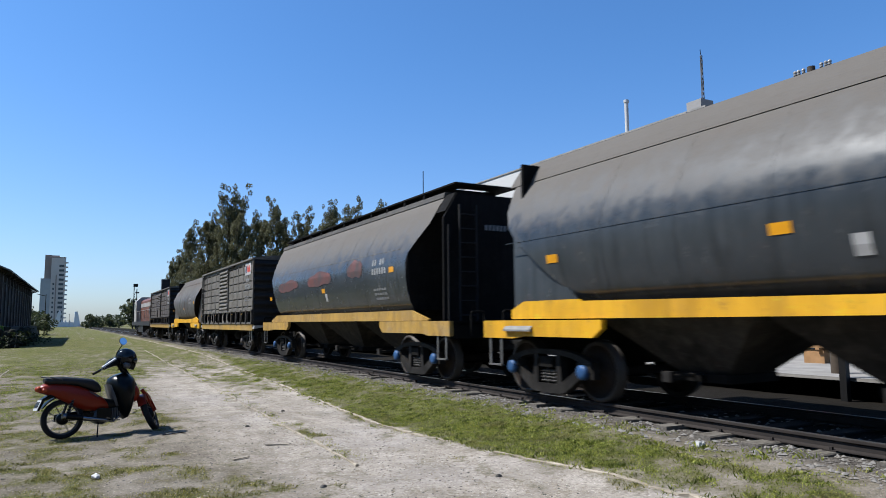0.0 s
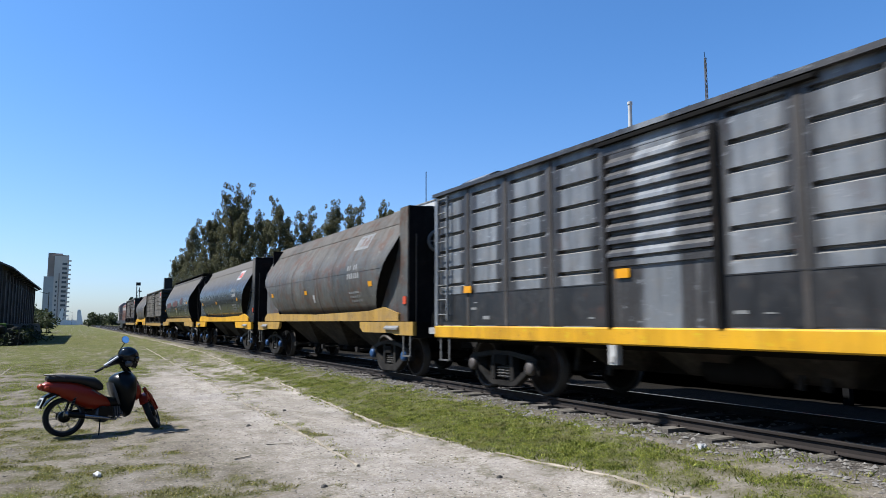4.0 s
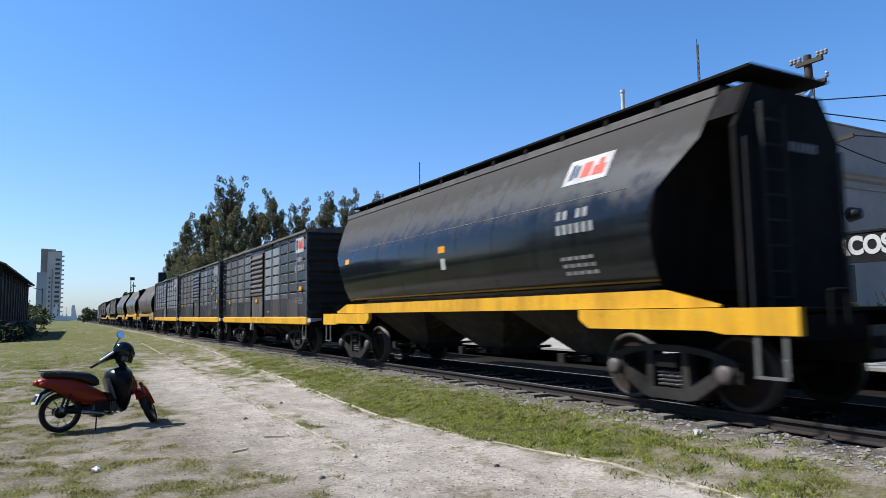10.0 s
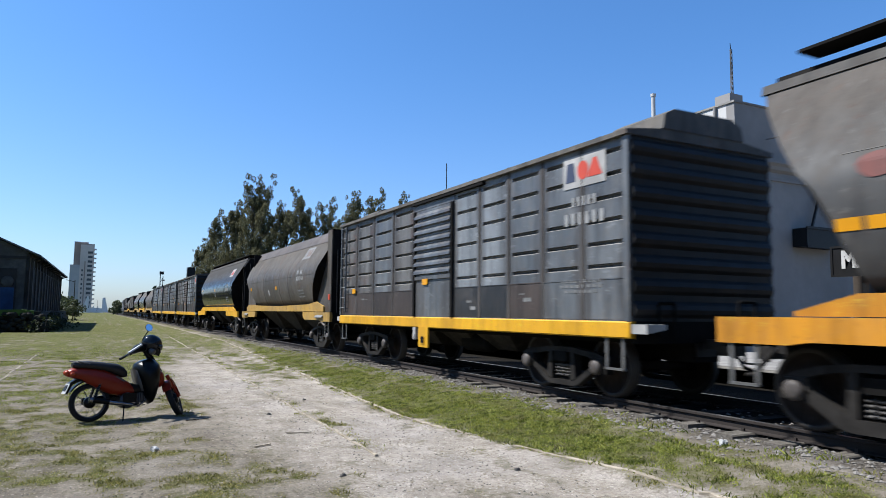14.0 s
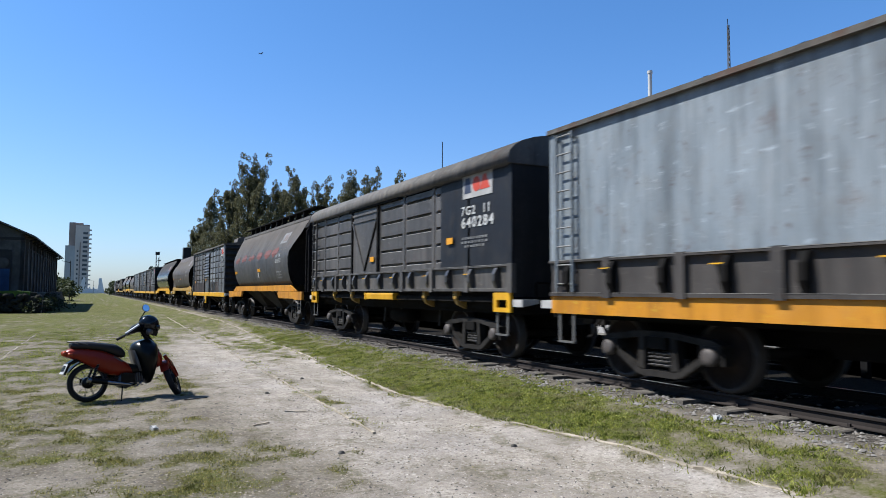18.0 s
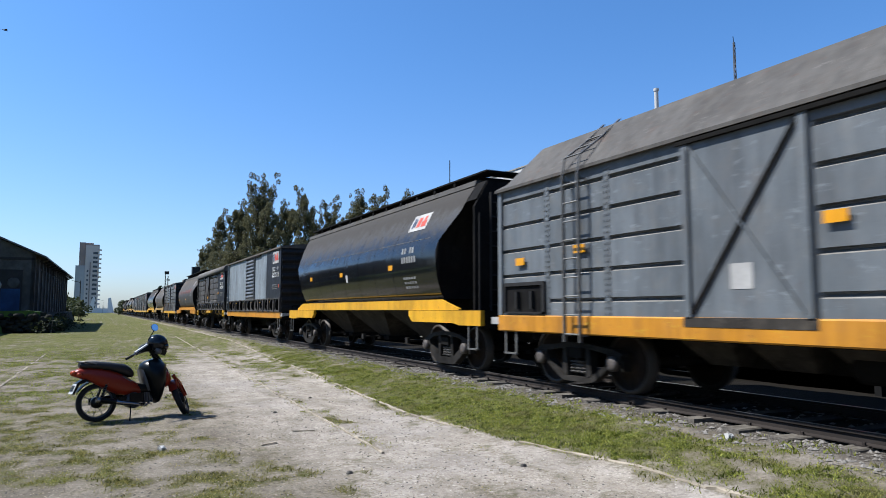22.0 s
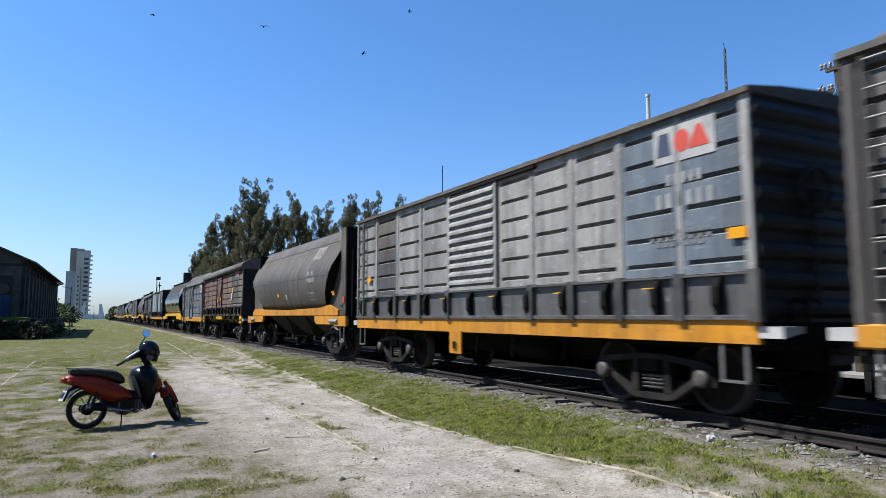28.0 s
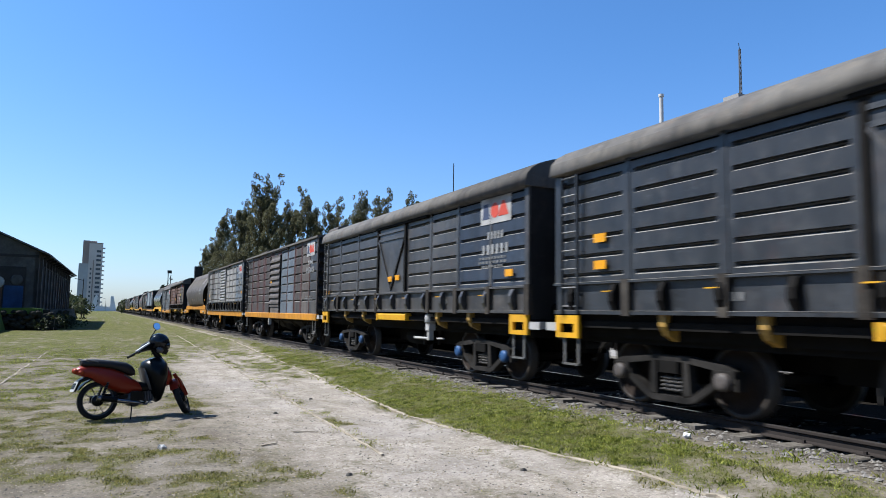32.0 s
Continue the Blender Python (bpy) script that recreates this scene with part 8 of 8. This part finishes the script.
    part("engine_guard", Geo().box(0.42, 0.62, -0.145, -0.13, 0.24, 0.40), BIKE_NAVY, b)
    # tail: deep red side shell that sweeps down to the footrests
    part("tail_cowl", shell_of([(-0.33, 0.66, 0.75, 0.05), (-0.27, 0.645, 0.785, 0.10), (-0.15, 0.605, 0.80, 0.125), (0.02, 0.51, 0.79, 0.135), (0.16, 0.43, 0.76, 0.14), (0.29, 0.375, 0.71, 0.135), (0.42, 0.36, 0.63, 0.12), (0.54, 0.37, 0.55, 0.10), (0.62, 0.39, 0.47, 0.07)]), BIKE_RED, b)
    part("seat", shell_of([(-0.27, 0.80, 0.86, 0.06), (-0.22, 0.77, 0.885, 0.11), (-0.05, 0.765, 0.885, 0.13), (0.14, 0.74, 0.865, 0.135), (0.26, 0.70, 0.85, 0.13), (0.36, 0.66, 0.835, 0.115), (0.44, 0.63, 0.79, 0.095), (0.49, 0.64, 0.73, 0.06)]), SEAT_VINYL, b)
    part("side_badge", Geo().bar((0.31, -0.140, 0.655), (0.44, -0.122, 0.575), 0.006, 0.018), ALLOY, b)
    part("grab_rail", Geo().pipe([(-0.06, -0.13, 0.84), (-0.22, -0.12, 0.875), (-0.30, 0, 0.885), (-0.22, 0.12, 0.875), (-0.06, 0.13, 0.84)], 0.011, 6), ALLOY, b)
    part("tail_light", Geo().blob((-0.335, 0, 0.715), 0.045, 0.075, 0.045), TAIL_AMBER, b)
    for s in (-1, 1):
        part("indicator", Geo().blob((-0.28, s * 0.12, 0.695), 0.04, 0.025, 0.03), TAIL_AMBER, b)
    part("rear_mudguard", Geo().prism([(-0.18, 0.64), (-0.29, 0.58), (-0.345, 0.42), (-0.325, 0.41), (-0.26, 0.55), (-0.13, 0.60)], -0.075, 0.075), BIKE_NAVY, b)
    part("wheel_arch", Geo().prism(arc(0.33, 35, 150, 12) + arc(0.315, 150, 35, 12), -0.07, 0.07), BIKE_NAVY, b)
    pl = part("number_plate", Geo().bar((-0.305, 0, 0.56), (-0.36, 0, 0.42), 0.20, 0.006, (1, 0, 0)), PLATE_WHITE, b)
    for y in (-0.05, 0.0, 0.05):
        part("plate_bar", Geo().bar((-0.322, y, 0.54), (-0.355, y, 0.455), 0.03, 0.008, (1, 0, 0)), BIKE_NAVY, pl)
    part("exhaust", Geo().pipe([(0.76, -0.08, 0.27), (0.66, -0.12, 0.20), (0.56, -0.135, 0.225)], 0.016, 8).tube((0.56, -0.14, 0.225), (0.30, -0.15, 0.265), 0.022, 0.034, 12).tube((0.30, -0.15, 0.265), (-0.05, -0.16, 0.325), 0.034, 0.04, 12), CHROME, b)
    part("heat_shield", Geo().tube((0.22, -0.165, 0.283), (0.0, -0.175, 0.322), 0.038, 0.042, 10), BIKE_NAVY, b)
    part("swing_arm", Geo().bar((0.42, -0.09, 0.33), (0.0, -0.09, r), 0.03, 0.05).bar((0.42, 0.09, 0.33), (0.0, 0.09, r), 0.03, 0.05), BIKE_NAVY, b)
    for s in (-0.11, 0.11):
        sa = part("shock_absorber", Geo().tube((0.02, s, 0.30), (0.12, s, 0.60), 0.018, n=8), BIKE_NAVY, b)
        part("shock_spring", Geo().pipe([(0.035 + 0.0022 * i + 0.026 * math.cos(i * 1.05), s + 0.026 * math.sin(i * 1.05), 0.36 + 0.0065 * i) for i in range(34)], 0.005, 4), ALLOY, sa)
    part("head_stock", Geo().tube((0.99, 0, 0.70), (0.76, 0, 1.04), 0.05, 0.045, n=10), BIKE_NAVY, b)
    # handlebar turned to full lock, cowl in two tones
    hb = part("handlebar_cowl", Geo().loft([[(xc + rx * math.cos(q), y, zc + rz * math.sin(q)) for q in [i * math.pi / 5 for i in range(10)]] for y, xc, zc, rx, rz in ((-0.23, 0.46, 0.985, 0.03, 0.022), (-0.15, 0.54, 1.03, 0.055, 0.04), (-0.06, 0.64, 1.075, 0.09, 0.06), (0.04, 0.73, 1.09, 0.11, 0.075), (0.13, 0.82, 1.09, 0.08, 0.06), (0.22, 0.92, 1.08, 0.04, 0.03))], True), BIKE_NAVY, b)
    part("bar_end", Geo().tube((0.46, -0.23, 0.985), (0.38, -0.27, 0.95), 0.012, n=8).tube((0.92, 0.22, 1.08), (1.02, 0.28, 1.05), 0.012, n=8), CHROME, hb)
    part("grip", Geo().tube((0.40, -0.26, 0.96), (0.29, -0.31, 0.905), 0.019, n=8), RUBBER, hb)
    part("grip", Geo().tube((0.99, 0.26, 1.06), (1.09, 0.32, 1.02), 0.019, n=8), RUBBER, hb)
    part("lever", Geo().pipe([(0.52, -0.21, 1.0), (0.43, -0.28, 0.99), (0.36, -0.31, 0.955)], 0.007, 6), CHROME, hb)
    part("silver_flash", Geo().bar((0.43, -0.25, 1.0), (0.655, -0.115, 1.128), 0.03, 0.022), PLATE_WHITE, hb, "silver stripe on the handlebar cowl")
    part("headlamp", Geo().blob((0.83, -0.10, 1.03), 0.06, 0.06, 0.06), ALLOY, hb)
    mi = part("mirror", Geo().pipe([(0.70, -0.02, 1.12), (0.70, -0.03, 1.22), (0.75, -0.04, 1.31), (0.77, -0.05, 1.345)], 0.008, 6), BIKE_NAVY, b)
    part("mirror_shell", Geo().lathe([(0.022, 0.0), (0.018, 0.05), (0.0, 0.062), (-0.008, 0.060)], 18, "y", (0, 0, 0)), BIKE_NAVY, mi, "", pose(0.775, -0.05, 1.395, -14, 0, 12))
    part("mirror_face", Geo().lathe([(-0.009, 0.0), (-0.009, 0.057)], 18, "y", (0, 0, 0)), MIRROR, mi, "", pose(0.775, -0.05, 1.395, -14, 0, 12))
    part("side_stand", Geo().bar((0.46, -0.10, 0.22), (0.41, -0.24, 0.0), 0.018, 0.018), BIKE_NAVY, b)
    part("foot_peg", Geo().tube((0.62, -0.22, 0.24), (0.62, 0.22, 0.24), 0.014, n=8), RUBBER, b)
    part("gear_lever", Geo().bar((0.55, -0.15, 0.26), (0.74, -0.17, 0.22), 0.012, 0.016), CHROME, b)
    part("chain_case", Geo().prism([(-0.08, 0.24), (-0.08, 0.34), (0.45, 0.40), (0.48, 0.24)], 0.10, 0.13), BIKE_NAVY, b)
    place = pose(0.03, 11.42, -0.145, -4, 1.7, 15)
    b.matrix_basis = place
    h = thing("helmet", "glossy black helmet hung on the motorcycle's mirror", "helmet")
    part("shell", Geo().blob((0, 0, 0), 0.155, 0.13, 0.135, 18, 12), plain("helmet_gloss", (0.006, 0.009, 0.014), 0.12, 0, 0.1, 5, 0), h)
    part("visor", Geo().loft([[(0.10, -0.11, -0.05), (0.12, -0.10, -0.02), (0.10, -0.11, 0.01)], [(0.165, -0.05, -0.06), (0.172, -0.05, -0.01), (0.15, -0.05, 0.04)], [(0.165, 0.05, -0.06), (0.172, 0.05, -0.01), (0.15, 0.05, 0.04)], [(0.10, 0.11, -0.05), (0.12, 0.10, -0.02), (0.10, 0.11, 0.01)]], True), VISOR, h)
    part("chin_bar", Geo().loft([[(0.02, -0.12, -0.06), (0.06, -0.12, -0.06), (0.06, -0.11, -0.13), (0.02, -0.11, -0.13)], [(0.14, -0.06, -0.07), (0.175, -0.06, -0.07), (0.17, -0.06, -0.145), (0.135, -0.06, -0.145)], [(0.14, 0.06, -0.07), (0.175, 0.06, -0.07), (0.17, 0.06, -0.145), (0.135, 0.06, -0.145)], [(0.02, 0.12, -0.06), (0.06, 0.12, -0.06), (0.06, 0.11, -0.13), (0.02, 0.11, -0.13)]], False), BIKE_NAVY, h)
    part("strap", Geo().pipe([(0.02, -0.10, -0.10), (-0.03, -0.05, -0.22), (0.0, 0.08, -0.12)], 0.008, 5), BIKE_NAVY, h)
    h.matrix_basis = place @ pose(0.84, -0.03, 1.15, 0, 22, -12)


# ---- the locomotive ----
def build_loco():
    w = thing("diesel_locomotive", "orange, white and black diesel locomotive leading the train", "locomotive", "", "")
    O, Wt, K = plain("loco_orange", (0.17, 0.055, 0.025), 0.5, 0, 0.3, 2), plain("loco_white", (0.385, 0.37, 0.347), 0.6, 0, 0.3, 2), plain("loco_black", (0.023, 0.023, 0.025), 0.6, 0, 0.3, 2)
    part("frame", Geo().box(-1.4, 1.4, -9.1, 9.1, 1.05, 1.45), K, w)
    part("long_hood", Geo().prism([(-0.95, 1.45), (-0.95, 3.5), (-0.75, 3.75), (0.75, 3.75), (0.95, 3.5), (0.95, 1.45)], -8.4, 4.2), O, w)
    part("hood_stripe", Geo().box(-0.97, 0.97, -8.2, 4.0, 2.9, 3.3), Wt, w)
    c = part("cab", Geo().prism([(-1.4, 1.45), (-1.4, 3.6), (-0.9, 4.05), (0.9, 4.05), (1.4, 3.6), (1.4, 1.45)], 4.2, 6.6), Wt, w)
    for s in (-1, 1):
        for y in (4.7, 5.7):
            part("window", Geo().box(s * 1.41 - 0.01, s * 1.41 + 0.01, y, y + 0.6, 2.7, 3.4), VISOR, c)
    part("short_hood", Geo().prism([(-0.95, 1.45), (-0.95, 2.9), (-0.7, 3.1), (0.7, 3.1), (0.95, 2.9), (0.95, 1.45)], 6.6, 8.6), O, w)
    for y in (-7.4, -6.0, -4.6):
        part("radiator_grille", Geo().box(-0.99, -0.95, y - 0.6, y + 0.6, 2.2, 2.8), K, w)
    part("exhaust_stack", Geo().box(-0.3, 0.3, 0.5, 1.2, 3.75, 4.1), K, w)
    hr = Geo()
    for s in (-1.38, 1.38):
        hr.pipe([(s, -9.0, 2.5), (s, 4.0, 2.5)], 0.02, 5)
        for i in range(9):
            hr.pipe([(s, -9 + i * 1.6, 1.45), (s, -9 + i * 1.6, 2.5)], 0.02, 5)
    part("handrail", hr, Wt, w)
    part("fuel_tank", Geo().box(-1.3, 1.3, -2.2, 2.2, 0.4, 1.05), K, w)
    add_bogie(w, 5.6)
    add_bogie(w, -5.6)
    add_couplers(w, 9.1)
    return w


# ---- litter and birds ----
def build_litter():
    rnd = random.Random(31)
    out = []
    for name, lab, s in (("plastic_cup", "white crumpled plastic cup on the bare soil", 0.040), ("paper_scrap", "white crumpled paper scrap in the grass", 0.045)):
        g = Geo()
        n = 9
        rings = []
        for k in range(4):
            rr = s * (0.55, 0.8, 0.95, 1.0)[k]
            rings.append([(rr * math.cos(6.283 * i / n) * rnd.uniform(0.75, 1.15), (k - 1.5) * s * 0.6 + rnd.uniform(-0.01, 0.01), s * 0.8 + rr * math.sin(6.283 * i / n) * rnd.uniform(0.6, 1.1)) for i in range(n)])
        g.loft(rings, False)
        out.append(solid(name, g, WHITE_PAINT, lab, "litter"))
    for x, y, L, a in ((1.95, 8.6, 0.22, 20), (2.55, 9.2, 0.30, -30), (1.5, 11.0, 0.34, 8)):
        g = Geo().bar((-L / 2, 0, 0.012), (L / 2, 0, 0.02), 0.03, 0.012)
        solid("stick", g, OLD_KERB if x > 1.6 else BLACK_METAL, "short bleached stick lying on the soil", "stick", "sticks", "", pose(x, y, ground_z(x, y), 0, 0, a))
    g = Geo().blob((0, 0, 0.015), 0.04, 0.03, 0.025, 8, 6, 0.3, 4)
    for x, y in ((2.6, 11.1), (2.34, 6.71), (3.6, 12.6), (1.2, 14.0), (4.1, 6.2)):
        solid("dark_clod", g, SLEEPER, "dark clod of earth on the road", "stone", "clods on the road", "", pose(x, y, ground_z(x, y) - 0.01))
    return out


BIRD_DARK = plain("bird_feathers", (0.023, 0.023, 0.025), 0.7, 0, 0.3, 20, 0)


def build_bird():
    b = thing("bird", "small dark bird gliding over the yard", "bird", "birds in the sky")
    part("body", Geo().blob((0, 0, 0), 0.05, 0.17, 0.045, 8, 7), BIRD_DARK, b)
    for s in (-1, 1):
        part("wing", Geo().loft([[(s * 0.03, 0.08, 0.01), (s * 0.03, -0.06, 0.01), (s * 0.03, -0.06, 0.02), (s * 0.03, 0.08, 0.02)], [(s * 0.20, 0.06, 0.07), (s * 0.20, -0.06, 0.07), (s * 0.20, -0.06, 0.078), (s * 0.20, 0.06, 0.078)], [(s * 0.40, -0.04, 0.03), (s * 0.40, -0.07, 0.03), (s * 0.40, -0.07, 0.034), (s * 0.40, -0.04, 0.034)]], False), BIRD_DARK, b)
    part("tail", Geo().loft([[(-0.02, -0.14, 0), (0.02, -0.14, 0), (0.02, -0.14, 0.012), (-0.02, -0.14, 0.012)], [(-0.06, -0.27, 0), (0.06, -0.27, 0), (0.06, -0.27, 0.008), (-0.06, -0.27, 0.008)]], False), BIRD_DARK, b)
    return b


build_bike()
LOCO = build_loco()
WAGONS.append((LOCO, 66.0, 84.4))
CUP, SCRAP = build_litter()
BIRD_RUNS = [
    [(0.0, -15.1, 49.3, 75.9), (15.0, 0.9, 61.3, 47.9), (18.0, 14.9, 69.3, 25.9), (19.0, 14.2, 67.6, 30.7), (21.0, 6.2, 73.6, 52.7), (32.0, -15.8, 87.6, 90.7)],
    [(0.0, -36.8, 36.2, 71.5), (19.0, -20.8, 48.2, 43.5), (22.0, -6.8, 56.2, 21.5), (23.0, -4.8, 56.1, 22.2), (24.0, 0.2, 55.9, 23.2), (27.0, 8.4, 56.5, 20.0), (28.0, 11.6, 54.0, 25.0), (28.5, 8.3, 55.7, 22.2), (29.0, 4.2, 56.8, 20.3), (30.0, -0.6, 56.9, 20.4), (32.0, -10.6, 61.9, 32.4)],
    [(0.0, -32.1, 46.1, 74.4), (20.0, -16.1, 58.1, 46.4), (23.0, -2.1, 66.1, 24.4), (24.0, -1.5, 66.6, 22.9), (27.0, 0.4, 64.8, 27.9), (28.0, 3.9, 64.4, 28.6), (28.5, 3.8, 65.5, 25.8), (30.5, -4.2, 71.5, 47.8), (32.0, -26.2, 85.5, 85.8)],
    [(0.0, -31.4, 41.6, 72.3), (20.0, -15.4, 53.6, 44.3), (23.0, -1.4, 61.6, 22.3), (24.0, 1.2, 62.2, 20.4), (27.0, 17.0, 59.7, 20.9), (28.0, 21.2, 56.6, 25.4), (29.0, 7.4, 59.3, 27.0), (30.0, 1.0, 61.0, 23.9), (32.0, -9.0, 66.0, 35.9)],
    [(0.0, -4.2, 50.1, 80.2), (24.0, 11.8, 62.1, 52.2), (27.0, 25.8, 70.1, 30.2), (28.0, 30.1, 66.0, 35.2), (30.0, 22.1, 72.0, 57.2), (32.0, 0.1, 86.0, 95.2)],
    [(0.0, -31.5, 36.5, 71.6), (25.5, -15.5, 48.5, 43.6), (28.5, -1.5, 56.5, 21.6), (29.0, -6.2, 57.0, 19.2), (30.0, -4.9, 57.6, 17.4), (31.0, -3.9, 57.5, 18.1), (32.0, -13.9, 62.5, 30.1)],
]
BIRDS = [build_bird()]
for _ in BIRD_RUNS[1:]:
    BIRDS.append(copy_thing(BIRDS[0], pose(0, 0, 60)))


# ---- what moves ----
def motions():
    for w, q0, q1 in WAGONS:
        walk(w, wagon_pose(w, q0, q1))
    walk(CUP, [(0, pose(0.37, 8.30, -0.15, 0, 0, 20)), (11.5, pose(0.39, 8.28, -0.15, 0, 0, 25)), (12.2, pose(0.48, 8.40, -0.14, 0, 0, 60)), (12.8, pose(0.72, 8.74, -0.15, 0, 0, 110)), (13.2, pose(0.74, 8.76, -0.15, 0, 0, 115)), (32, pose(0.74, 8.76, -0.15, 0, 0, 118))])
    walk(SCRAP, [(0, pose(6.40, 5.50, 0.05, 0, 0, 70)), (27.7, pose(6.44, 5.54, 0.05, 0, 0, 75)), (28.1, pose(6.42, 5.74, 0.07, 0, 30, 50)), (28.4, pose(6.39, 6.00, 0.08, 0, 60, 20)), (28.8, pose(6.37, 6.08, 0.05, 0, 20, 10)), (32, pose(6.37, 6.10, 0.05, 0, 20, 10))])
    hang = FLAG.matrix_basis.copy()
    walk(FLAG, [(k * 0.5, hang @ pose(0, 0, 0, 3 * math.sin(k * 1.9), 0, 14 * math.sin(k * 1.3) + 8 * math.sin(k * 2.9))) for k in range(65)])
    for b, run in zip(BIRDS, BIRD_RUNS):
        rows = []
        for i, (t, x, y, z) in enumerate(run):
            n = run[min(i + 1, len(run) - 1)]
            p = run[max(i - 1, 0)]
            rows.append((t, pose(x, y, z, 0, 12 * math.sin(t * 2.1), math.degrees(math.atan2(-(n[1] - p[1]), n[2] - p[2])))))
        walk(b, rows)
    turn = SPEED / WHEEL_R
    for s, sets in WHEELSETS.items():
        rows = [(k / 15, Matrix.Translation((0, s * 0.915, WHEEL_R)) @ Matrix.Rotation(-turn * k / 15, 4, "X")) for k in range(0, 481)]
        walk(sets[0], rows)
        act, slot = sets[0].animation_data.action, sets[0].animation_data.action_slot
        for w in sets[1:]:
            w.rotation_mode = "QUATERNION"
            w.animation_data_create()
            w.animation_data.action = act
            w.animation_data.action_slot = slot


motions()
